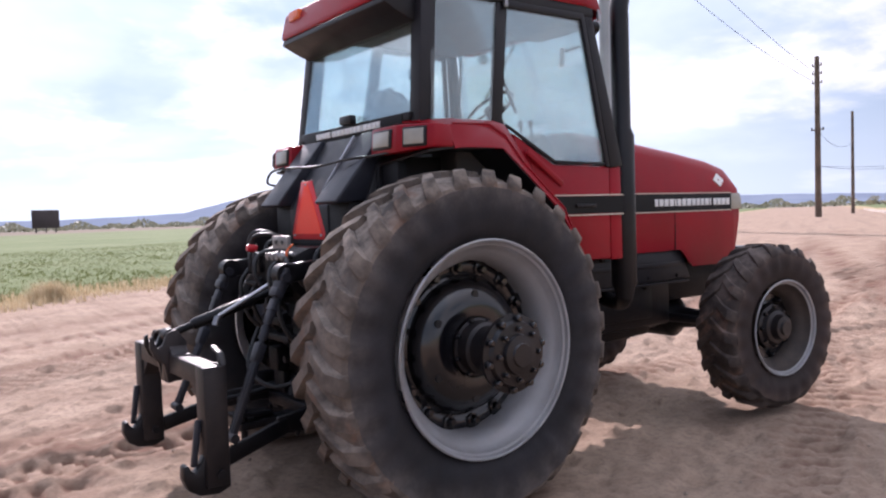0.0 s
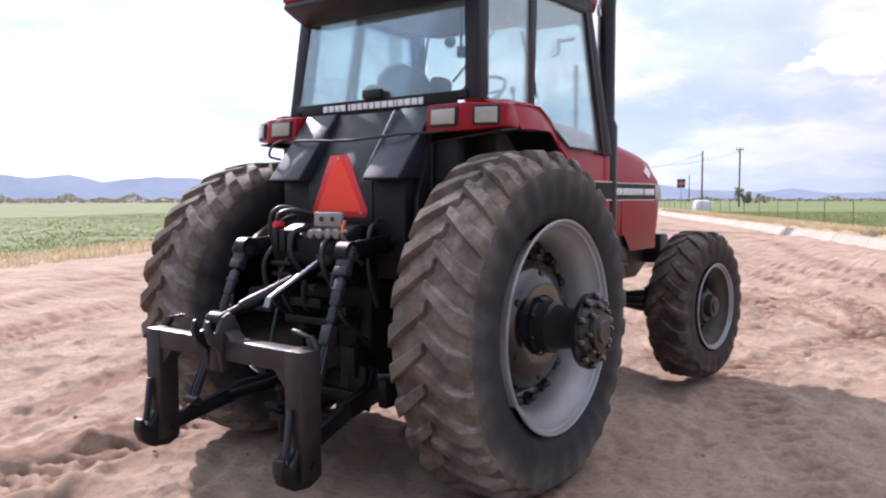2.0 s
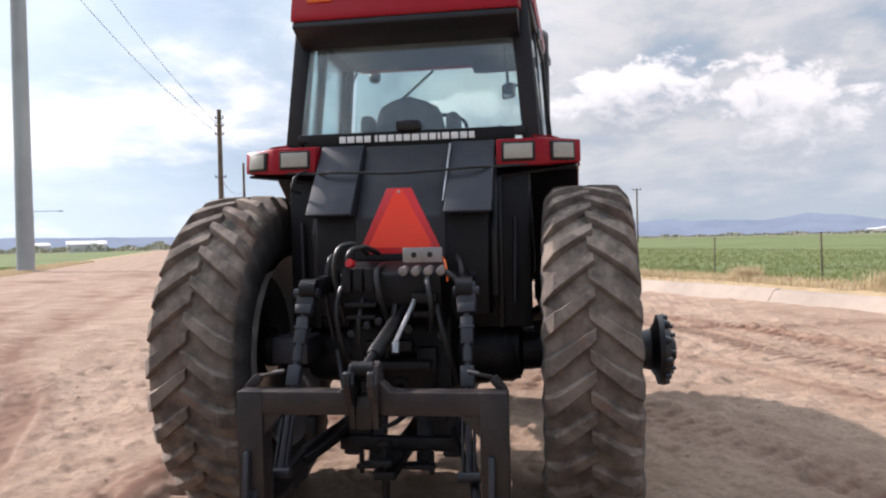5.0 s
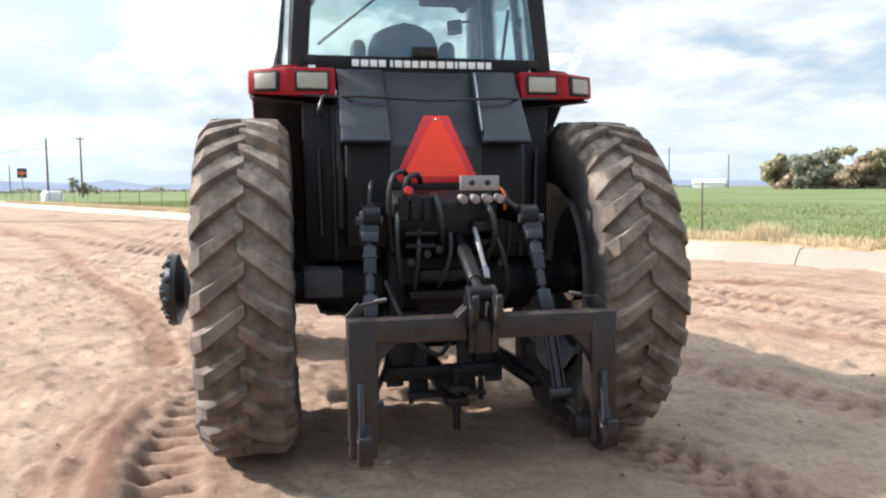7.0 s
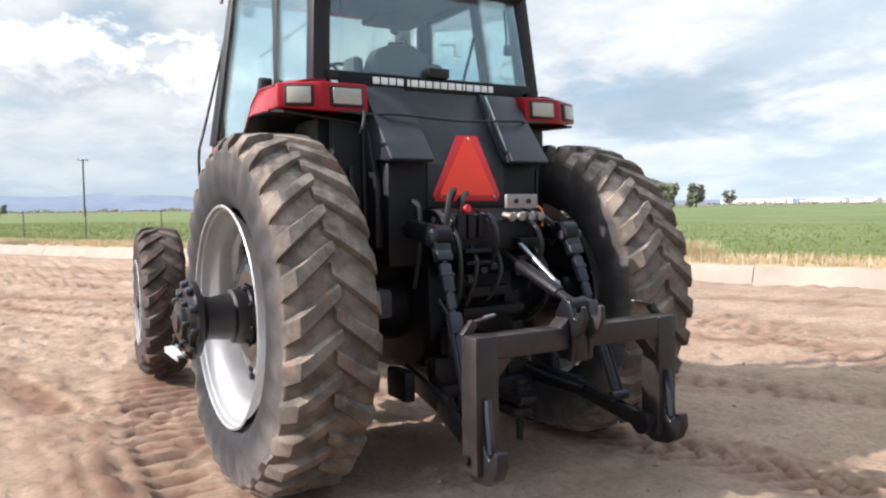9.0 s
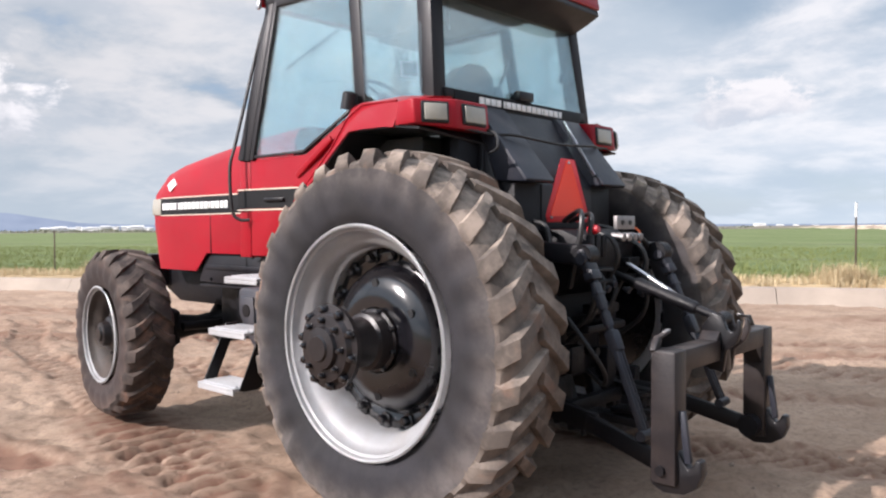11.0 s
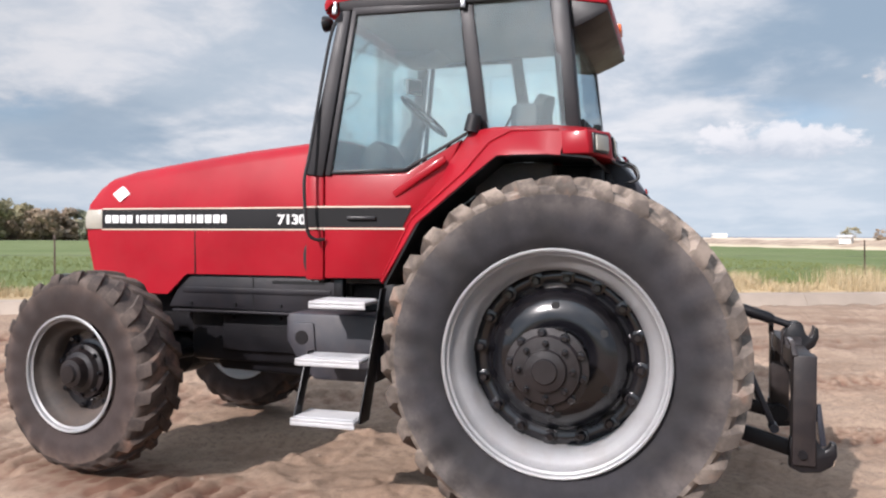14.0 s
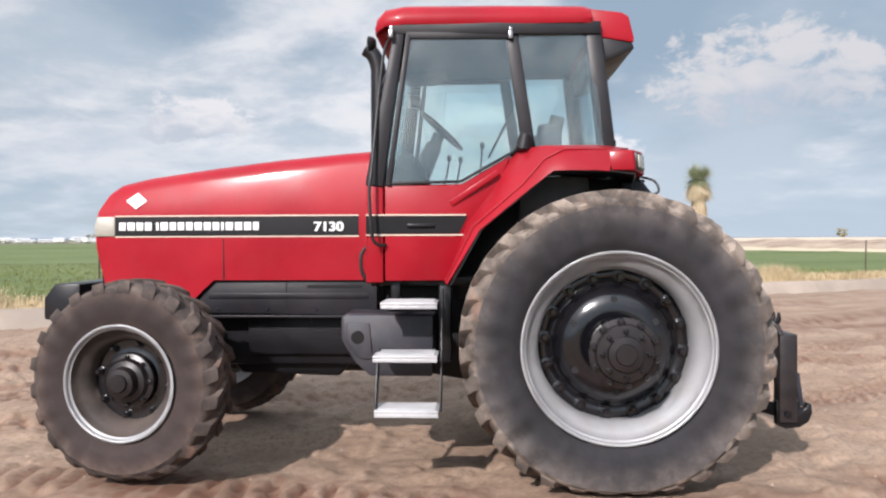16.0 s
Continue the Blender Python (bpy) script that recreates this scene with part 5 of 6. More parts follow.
ladder = prism(((0.95, 0.84), (1.03, 0.84), (1.19, 0.50), (1.11, 0.49)), 1.405, 1.417, 0, 0.003)
part("step_side", ladder, BLACK, tractor, "black step side plate")
part("step_hanger", box((1.30, 0.74, 1.10), (1.36, 0.80, 1.24), 0.01), BLACK, tractor)
part("step_back", box((0.98, 0.60, 0.72), (1.06, 0.76, 1.24), 0.01), BLACK, tractor)
part("hand_rail", flared(tube(((1.40, 0.62, 2.80), (1.43, 0.66, 2.72), (1.447, 0.70, 2.52), (1.463, 0.80, 1.97), (1.472, 0.83, 1.80), (1.462, 0.835, 1.60), (1.45, 0.825, 1.50), (1.42, 0.80, 1.465), (1.38, 0.765, 1.465)), 0.010)), HOSE, tractor, "thin black hand rail")
part("hand_rail", tube(((1.52, 0.755, 1.45), (1.55, 0.775, 1.40), (1.545, 0.78, 1.30), (1.50, 0.77, 1.22)), 0.012), HOSE, tractor)
EX, EY = 1.63, -0.705
stack = bmesh.new()
add_round(stack, ((0.95, 0.055), (1.02, 0.07), (1.05, 0.085), (2.05, 0.085), (2.10, 0.064), (2.86, 0.064)), (EX, EY, 0.0), (0, 0, 1), 24, True)
part("exhaust_muffler", stack, BLACK, tractor, "black upright exhaust stack")
part("exhaust_tip", tube(((EX, EY, 2.78), (EX, EY, 2.88), (EX + 0.015, EY, 2.96), (EX + 0.05, EY, 3.03), (EX + 0.10, EY, 3.07)), 0.063, 20, 8), BLACK, tractor, "curved exhaust tip")
part("exhaust_elbow", tube(((EX, EY, 1.05), (EX + 0.02, EY + 0.02, 0.95), (EX + 0.10, EY + 0.15, 0.90), (EX + 0.2, EY + 0.40, 0.92)), 0.055, 14), CASTING, tractor)
part("stack_bracket", box((EX - 0.02, EY, 1.70), (EX + 0.02, -0.38, 1.74), 0.006), BLACK, tractor)

# ---- inside the cab
seat_x, seat_y = 0.36, 0.065
part("seat_cushion", box((seat_x - 0.02, seat_y - 0.25, 1.60), (seat_x + 0.48, seat_y + 0.25, 1.74), 0.05), FABRIC, tractor, "grey fabric seat cushion")
rows_s = []
for z, x0, wdt in ((1.68, seat_x, 0.22), (1.9, seat_x - 0.06, 0.225), (2.15, seat_x - 0.10, 0.22), (2.26, seat_x - 0.12, 0.205), (2.315, seat_x - 0.135, 0.18), (2.345, seat_x - 0.145, 0.12)):
    rows_s.append([(x0 + 0.05, seat_y - wdt, z), (x0, seat_y - wdt * 0.9, z), (x0 - 0.02, seat_y - wdt * 0.5, z + (0.012 if z > 2.3 else 0)), (x0 - 0.025, seat_y, z + (0.018 if z > 2.3 else 0)), (x0 - 0.02, seat_y + wdt * 0.5, z + (0.012 if z > 2.3 else 0)), (x0, seat_y + wdt * 0.9, z), (x0 + 0.05, seat_y + wdt, z)])
part("seat_back", skin(rows_s, -0.10), FABRIC, tractor, "grey seat backrest", 60)
for s in (1, -1):
    part("seat_wing", box((seat_x - 0.12, seat_y + 0.268 * s - 0.042, 1.75), (seat_x + 0.05, seat_y + 0.268 * s + 0.042, 2.285), 0.041), FABRIC, tractor, "padded grey seat wing")
part("seat_base", box((seat_x + 0.04, seat_y - 0.2, 1.25), (seat_x + 0.40, seat_y + 0.2, 1.60), 0.03), INTERIOR, tractor)
part("right_console", prism(((0.25, 1.26), (0.25, 1.95), (0.60, 2.02), (1.05, 1.88), (1.10, 1.60), (0.90, 1.26)), -0.66, -0.40, 1, 0.03), INTERIOR, tractor, "dark control console")
part("left_console", box((0.10, 0.42, 1.26), (0.55, 0.66, 1.90), 0.03), INTERIOR, tractor)
part("rear_shelf", box((-0.02, -0.62, 1.98), (0.22, 0.62, 2.06), 0.02), INTERIOR, tractor)
part("dashboard", prism(((1.16, 1.90), (1.22, 2.06), (1.32, 2.12), (1.42, 2.02), (1.42, 1.26), (1.24, 1.26)), -0.30, 0.30, 1, 0.05), INTERIOR, tractor, "dark rounded dashboard")
part("steering_column", add_rod(rod((1.36, 0.0, 1.60), (1.095, 0.0, 2.265), 0.045, 14), (1.25, 0, 1.92), (1.13, 0, 2.19), 0.075, 14, 0.06), INTERIOR, tractor)
ring = bmesh.new()
pts = []
mc = Matrix.Translation((1.074, 0.0, 2.288)) @ Matrix.Rotation(radians(-42.6), 4, "Y")
for k in range(25):
    a = 2 * math.pi * k / 24
    pts.append(mc @ Vector((0.19 * math.cos(a), 0.19 * math.sin(a), 0)))
add_tube(ring, pts, 0.014, 8, 1)
for a in (0.5, 2.6, 4.7):
    add_rod(ring, mc @ Vector((0, 0, -0.02)), mc @ Vector((0.19 * math.cos(a), 0.19 * math.sin(a), 0)), 0.011, 8)
add_round(ring, ((-0.03, 0.05), (0.01, 0.045)), mc @ Vector((0, 0, 0)), mc.to_3x3() @ Vector((0, 0, 1)), 14)
part("steering_wheel", ring, BLACK, tractor, "black steering wheel")
for x, y, z in ((1.04, -0.45, 2.12), (0.95, -0.45, 2.11), (0.78, -0.45, 2.22)):
    part("lever", add_round(tube(((x + 0.05, y, 1.88), (x + 0.02, y, 2.0), (x, y, z)), 0.008), ((0, 0.016), (0.04, 0.02), (0.05, 0.012)), (x, y, z - 0.01), (0, 0, 1), 10), BLACK, tractor, "black control lever")
part("wiper_arm", rod((1.47, 0.52, 2.46), (1.42, 0.10, 2.79), 0.011), BLACK, tractor, "black wiper arm")
part("wiper_arm", rod((0.035, 0.55, 2.68), (0.005, 0.545, 2.45), 0.008), BLACK, tractor, "black wiper arm")
at = Matrix.Translation((1.315, -0.475, 2.585)) @ Matrix.Rotation(radians(-42), 4, "Z")
mirror = part("inside_mirror", box((-0.012, -0.062, -0.055), (0.015, 0.062, 0.055), 0.010, at), SILVER, tractor, "small square mirror")
part("mirror_glass", box((-0.016, -0.054, -0.047), (-0.0125, 0.054, 0.047), 0, at), MIRROR, mirror)
part("mirror_arm", rod((1.315, -0.47, 2.62), (1.36, -0.60, 2.64), 0.010), BLACK, tractor)
part("window_latch", add_box(rod((0.045, -0.55, 2.60), (0.03, -0.56, 2.38), 0.008), (0.01, -0.585, 2.32), (0.045, -0.54, 2.385), 0.008), BLACK, tractor)
part("fender_switch_box", turned(((0, 0.045), (0.09, 0.04), (0.10, 0.03)), (0.53, 0.80, 2.06), (-0.2, 0, 1), 14), BLACK, tractor, "black cap beside the pillar")
part("wiper_motor", box((-0.10, -0.07, 2.126), (-0.05, 0.072, 2.184), 0.014), BLACK, tractor, "black wiper motor housing")
part("window_bar", rod((0.728, -0.655, 2.162), (0.531, -0.655, 2.543), 0.011), BLACK, tractor)

# ---------------------------------------------------------------- the ground
rng = np.random.default_rng(7)
LATTICE = rng.random((257, 257))


def value_noise(x, y, scale, shift=0.0):
    x, y = x * scale + shift, y * scale + shift * 1.7
    xi, yi = np.floor(x).astype(int), np.floor(y).astype(int)
    fx, fy = x - xi, y - yi
    fx, fy = fx * fx * (3 - 2 * fx), fy * fy * (3 - 2 * fy)
    a, b = LATTICE[xi % 256, yi % 256], LATTICE[(xi + 1) % 256, yi % 256]
    c, d = LATTICE[xi % 256, (yi + 1) % 256], LATTICE[(xi + 1) % 256, (yi + 1) % 256]
    return (a * (1 - fx) + b * fx) * (1 - fy) + (c * (1 - fx) + d * fx) * fy - 0.5


def fractal(x, y, scale, octaves=4, shift=0.0):
    return sum(value_noise(x, y, scale * 2.03 ** k, shift + 13.7 * k) * 0.5 ** k for k in range(octaves))


def spread(near_low, near_high, fine, far, growth=1.13):
    """Coordinates with a fine stretch in the middle and steps that grow to both sides."""
    mid = list(np.arange(near_low, near_high, fine))
    out, step, x = [], fine, near_high
    while x < far:
        out.append(x)
        step *= growth
        x += step
    out.append(far)
    back, step, x = [], fine, near_low - fine
    while x > -far:
        back.append(x)
        step *= growth
        x -= step
    back.append(-far)
    return np.array(back[::-1] + mid + out)


# wheel tracks: half width, depth, lug pitch (below 0: herringbone), points
TRACKS = [
    (0.16, 0.020, 0.0, ((2.4, 1.80), (3.7, 2.05), (5.2, 2.42), (6.8, 2.95), (8.2, 3.50), (10.3, 4.32), (18.0, 7.1), (28.0, 12.0))),
    (0.09, -0.020, 0.0, ((-3.5, 1.40), (-1.8, 1.52), (-0.3, 1.70), (0.5, 1.73), (1.1, 1.68), (1.7, 1.60))),
    (0.06, -0.012, 0.0, ((-1.5, 1.75), (-0.2, 1.88), (0.7, 1.86), (1.5, 1.95))),
    (0.20, 0.028, -0.20, ((-4.5, 1.0), (-2.0, 1.22), (-1.0, 1.34))),
    (0.175, 0.046, 0.222, ((-1.0, 1.34), (-0.25, 1.40), (0.5, 1.375), (1.25, 1.33), (1.9, 1.26), (2.5, 1.16), (3.1, 1.04))),
    (0.22, 0.026, 0.19, ((1.0, 1.25), (1.9, 1.05), (2.6, 0.98), (3.3, 0.84), (4.6, 0.57), (7.3, 0.1), (10.5, -1.0), (16.0, -1.5))),
    (0.22, 0.024, 0.18, ((3.7, -1.2), (5.0, -1.5), (6.4, -1.85), (7.9, -1.64), (9.8, -0.85), (11.5, 0.15), (18.0, 4.5))),
    (0.20, 0.020, 0.18, ((3.6, -0.4), (5.2, -0.5), (7.4, -0.55), (9.0, 0.4), (12.0, 2.6), (20.0, 7.0))),
    (0.09, 0.018, 0.0, ((14.0, 8.5), (11.6, 4.0), (10.2, 0.6), (9.0, -1.7), (8.6, -4.2), (9.5, -6.0))),
    (0.22, 0.020, 0.19, ((-9.0, -6.0), (-3.2, -4.0), (0.0, -4.6), (3.5, -5.2), (9.0, -3.4), (16.0, 0.6))),
    (0.24, 0.020, 0.2, ((-12.0, -1.0), (-6.0, 2.0), (-1.0, 5.5), (4.0, 8.2), (12.0, 12.0))),
    (0.21, 0.030, -0.17, ((0.2, -0.98), (-0.5, -1.08), (-0.9, -1.19), (-1.25, -1.30), (-1.65, -1.46), (-2.6, -1.95), (-4.2, -3.0))),
    (0.20, 0.022, 0.19, ((-1.6, 0.75), (-3.0, 0.72), (-5.5, 0.3), (-9.0, -1.5))),
]
# old ruts of the traffic along the road: distance across it, half width, depth, lug pitch
for v, half, deep, pitch in ((-7.6, 0.16, 0.020, 0.0), (-5.9, 0.22, 0.026, 0.2), (-4.3, 0.14, 0.018, 0.0), (-2.9, 0.20, 0.022, 0.19), (3.1, 0.18, 0.024, 0.0), (4.4, 0.24, 0.026, 0.2), (5.6, 0.14, 0.020, 0.0), (6.9, 0.22, 0.026, 0.19), (8.4, 0.16, 0.020, 0.0)):
    sway = [v + 0.5 * math.sin(0.21 * u + v * 1.7) + 0.25 * math.sin(0.53 * u + v) for u in range(-12, 46, 4)]
    TRACKS.append((half, deep, pitch, tuple((math.cos(ROAD) * u - math.sin(ROAD) * w_, math.sin(ROAD) * u + math.cos(ROAD) * w_) for u, w_ in zip(range(-12, 46, 4), sway))))


def smooth_line(points, step=0.06):
    pts = [np.array(p, float) for p in points]
    out = []
    for i in range(len(pts) - 1):
        a, b, c, d = pts[max(i - 1, 0)], pts[i], pts[i + 1], pts[min(i + 2, len(pts) - 1)]
        n = max(2, int(np.linalg.norm(c - b) / step))
        for k in range(n):
            t = k / n
            out.append(0.5 * (2 * b + (c - a) * t + (2 * a - 5 * b + 4 * c - d) * t * t + (3 * b - a - 3 * c + d) * t ** 3))
    return np.array(out)


gx, gy = spread(-4.6, 9.0, 0.034, 4300.0, 1.085), spread(-4.8, 5.0, 0.034, 4300.0, 1.085)
X, Y = np.meshgrid(gx, gy, indexing="ij")
across, along = -math.sin(ROAD) * X + math.cos(ROAD) * Y, math.cos(ROAD) * X + math.sin(ROAD) * Y
reach = np.hypot(X, Y)
fade = np.clip(1.6 - reach / 45.0, 0.0, 1.0)
Z = fractal(X, Y, 0.35, 3, 3.0) * 0.075 * fade
Z += fractal(X, Y, 1.9, 5, 9.0) * 0.024 * fade
lump = np.clip(fractal(X, Y, 6.5, 3, 21.0), 0.05, 1.0) - 0.05
Z += lump * 0.045 * fade
Z += np.clip(fractal(X, Y, 9.0, 3, 41.0) - 0.12, 0, 1) * 0.07 * fade
Z += fractal(along * 0.22, across, 1.5, 4, 57.0) * 0.042 * fade
turn_x, turn_y = 0.8 * X + 0.6 * Y, -0.6 * X + 0.8 * Y
Z -= np.clip(fractal(turn_x * 0.45, turn_y, 7.5, 2, 77.0) - 0.10, 0, 0.35) * 0.085 * fade
Z -= 0.006
dug = np.zeros_like(X)
pressed = np.zeros_like(X)
for half, depth, pitch, points in TRACKS:
    line = smooth_line(points)
    length = np.concatenate(([0], np.cumsum(np.linalg.norm(np.diff(line, axis=0), axis=1))))
    heading = np.gradient(line, axis=0)
    heading /= np.linalg.norm(heading, axis=1)[:, None] + 1e-9
    box_low, box_high = line.min(axis=0) - 0.8, line.max(axis=0) + 0.8
    ii = np.where((gx > box_low[0]) & (gx < box_high[0]))[0]
    jj = np.where((gy > box_low[1]) & (gy < box_high[1]))[0]
    for i in ii:
        near = np.where(np.abs(line[:, 0] - gx[i]) < 1.2)[0]
        if not len(near):
            continue
        dx, dy = gx[i] - line[near, 0][None, :], gy[jj][:, None] - line[near, 1][None, :]
        d2 = dx * dx + dy * dy
        k = d2.argmin(axis=1)
        rows_j = np.arange(len(jj))
        hx, hy = heading[near[k], 0], heading[near[k], 1]
        off = -hy * dx[0, k] + hx * dy[rows_j, k]
        far_off = np.sqrt(d2[rows_j, k])
        s_along = length[near[k]]
        inside = np.clip((half - far_off) / 0.05, 0, 1)
        berm = np.exp(-((far_off - half - 0.06) / 0.06) ** 2)
        ripple = 0.0
        if pitch:
            phase = (s_along + off * 0.22) / pitch if pitch > 0 else (s_along + np.abs(off) * 0.9) / -pitch
            phase = phase + 0.10 * value_noise(gx[i] + 0 * s_along, gy[jj], 1.2, 8.0)
            ripple = np.clip(np.sin(2 * np.pi * phase) * 2.2 + 0.55, -1, 1)
        wear = np.clip(0.9 + 1.0 * value_noise(gx[i] + 0 * s_along, gy[jj], 0.9, 5.0), 0.5, 1.25)
        Z[i, jj] *= 1 - 0.75 * inside * (depth > 0.024)
        Z[i, jj] += wear * (-depth * inside + 0.8 * depth * inside * ripple + 0.011 * berm * (0.6 + 0.8 * np.abs(value_noise(gx[i] + 0 * s_along, gy[jj], 5.0, 2.0)) * 2))
        dug[i, jj] = np.maximum(dug[i, jj], np.clip(inside + berm * 0.6, 0, 1) * wear * (0.30 + 0.70 * np.clip(-ripple, 0, 1) if pitch else 0.72) * np.clip(1.4 - far_off * 1.5, 0, 1))
for cx, cy, r in ((0, REAR_Y, 0.5), (0, -REAR_Y, 0.5), (FRONT_X, FRONT_Y, 0.42), (FRONT_X, -FRONT_Y, 0.42)):
    near = np.clip(1.5 - np.hypot((X - cx), (Y - cy)) / r, 0, 1)
    Z = Z * (1 - near) + 0.0 * near
    pressed = np.maximum(pressed, near)
# level of the land beyond the ditch, and the trench that the ditch lies in
Z = np.where(across < -12.7, 0.16 + Z * 0.5, Z)
Z = np.where((across < -11.15) & (across > -12.45), -0.62, Z)
rise = np.clip((-66.0 - along) / 9.0, 0, 1)
Z += 1.45 * rise * rise * (3 - 2 * rise) * (reach < 880)
Z = np.where(reach > 900, -2.0, Z)
verts = np.stack([X, Y, Z], -1).reshape(-1, 3)
nx, ny = len(gx), len(gy)
idx = np.arange(nx * ny).reshape(nx, ny)
faces = np.stack([idx[:-1, :-1], idx[1:, :-1], idx[1:, 1:], idx[:-1, 1:]], -1).reshape(-1, 4)
data = bpy.data.meshes.new("ground")
data.vertices.add(len(verts))
data.vertices.foreach_set("co", verts.astype(np.float32).ravel())
data.loops.add(faces.size)
data.loops.foreach_set("vertex_index", faces.astype(np.int32).ravel())
data.polygons.add(len(faces))
data.polygons.foreach_set("loop_start", np.arange(0, faces.size, 4, dtype=np.int32))
data.update(calc_edges=True)
data.validate()
data.shade_smooth()
layer = data.attributes.new("turned_soil", "FLOAT", "POINT")
layer.data.foreach_set("value", dug.ravel().astype(np.float32))
data.materials.append(SOIL)
ground = tagged(new("ground", data), "bare tan soil yard with tractor tyre tracks, green fields beyond", "ground", kind="structure")

# ---------------------------------------------------------------- concrete irrigation ditch along the yard
ditch = thing("irrigation_ditch", "pale concrete-lined irrigation ditch with raised lips", "ditch", kind="structure")
SECTION = [(-10.46, -0.06), (-10.70, 0.27), (-10.86, 0.29), (-11.45, -0.30), (-11.85, -0.30), (-12.45, 0.07), (-12.62, 0.07), (-12.95, -0.06), (-12.90, -0.14), (-12.55, -0.03), (-12.45, -0.03), (-11.80, -0.42), (-11.40, -0.42), (-10.84, 0.18), (-10.74, 0.16), (-10.56, -0.10)]
panel_long = 3.05
panel_mesh = None
for k in range(-14, 52):
    if panel_mesh is None:
        bm = bmesh.new()
        add_prism(bm, [(v, z) for v, z in SECTION], 0.007, panel_long - 0.007, 0)
        bmesh.ops.recalc_face_normals(bm, faces=bm.faces)
        panel_mesh = bpy.data.meshes.new("concrete_panel")
        bm.to_mesh(panel_mesh)
        bm.free()
        panel_mesh.materials.append(CONCRETE)
    ob = new("concrete_panel", panel_mesh)
    ob.parent = ditch
    ob.matrix_basis = Matrix.Rotation(ROAD, 4, "Z") @ pose(k * panel_long, random.uniform(-0.006, 0.006), random.uniform(-0.003, 0.003), random.uniform(-0.06, 0.06))

# ---------------------------------------------------------------- fence behind the ditch
post_bm = bmesh.new()
add_box(post_bm, (-0.02, -0.006, -0.3), (0.02, 0.006, 1.30), 0.002)
add_box(post_bm, (-0.006, -0.025, -0.3), (0.006, 0.006, 1.30), 0.002)
for z in range(11):
    add_box(post_bm, (-0.010, -0.034, 0.25 + z * 0.1), (0.010, -0.024, 0.28 + z * 0.1), 0)
fence = thing("wire_fence", "rusty steel post and wire fence along the ditch", "fence")
first_post = part("post", post_bm, POST, fence)
first_post.matrix_basis = Matrix.Rotation(ROAD, 4, "Z") @ pose(-36.4, V_FENCE, 0.16)
for k in range(1, 34):
    if k in (4, 6, 7, 8):
        continue
    ob = new("post", first_post.data)
    ob.parent = fence
    ob.matrix_basis = Matrix.Rotation(ROAD, 4, "Z") @ pose(-36.4 + k * 4.4 + (0.5 if k < 8 else -0.2) + random.uniform(-0.15, 0.15), V_FENCE + random.uniform(-0.1, 0.1), 0.16 + random.uniform(-0.08, 0.05), random.uniform(-2, 2), random.uniform(-2, 2), random.uniform(-12, 12))
for z in (0.50, 0.85, 1.2):
    pts = [road(-36.4 + k * 4.4, V_FENCE, 0.16 + z - (0.03 if k % 2 else 0.0)) for k in range(34)]
    part("wire", tube(pts, 0.0035, 4, 2), WIRE, fence)
marker = thing("marker_post", "thin post with a white painted top beside the ditch", "post", at=road(-5.3, V_FENCE + 0.04, 0.16))
part("shaft", rod((0, 0, -0.3), (0, 0, 1.44), 0.02, 10), POST, marker)
part("white_top", rod((0, 0, 1.44), (0, 0, 1.76), 0.026, 10), WHITE, marker, "white painted top")


# ---------------------------------------------------------------- crops and dry grass
def blades(name, places, low, high, wide, mat, label, category, count=3, lean=0.35):
    """Tufts of tapered blades, many thousands, in one mesh."""
    n = len(places)
    base = np.repeat(places, count, axis=0)
    m = len(base)
    ang, height = rng.uniform(0, 2 * np.pi, m), rng.uniform(low, high, m)
    tilt = rng.uniform(0, lean, m)
    base = base + np.stack([rng.normal(0, 0.05, m), rng.normal(0, 0.05, m), np.zeros(m)], 1)
    cs, sn = np.cos(ang), np.sin(ang)
    half = wide * rng.uniform(0.6, 1.3, m) / 2
    a = base + np.stack([-sn * half, cs * half, np.zeros(m) - 0.02], 1)
    b = base + np.stack([sn * half, -cs * half, np.zeros(m) - 0.02], 1)
    mid = height * 0.6
    c = base + np.stack([sn * half * 0.7 + cs * tilt * mid * 0.5, -cs * half * 0.7 + sn * tilt * mid * 0.5, mid], 1)
    d = base + np.stack([-sn * half * 0.7 + cs * tilt * mid * 0.5, cs * half * 0.7 + sn * tilt * mid * 0.5, mid], 1)
    tip = base + np.stack([cs * tilt * height * 1.3, sn * tilt * height * 1.3, height], 1)
    pts = np.stack([a, b, c, d, tip], 1).reshape(-1, 3)
    o = np.arange(m) * 5
    quads = np.stack([o, o + 1, o + 2, o + 3], 1)
    tris = np.stack([o + 3, o + 2, o + 4], 1)
    mesh = bpy.data.meshes.new(name)
    mesh.from_pydata(pts.tolist(), [], quads.tolist() + tris.tolist())
    mesh.materials.append(mat)
    return tagged(new(name, mesh), label, category, kind="stuff")


def strip(count, u_low, u_high, v_near, v_far, z, bias=2.0):
    u = rng.uniform(u_low, u_high, count)
    v = v_near + (v_far - v_near) * rng.random(count) ** bias
    p = np.outer(u, np.array(U)) + np.outer(v, np.array(V))
    p[:, 2] = z
    return p


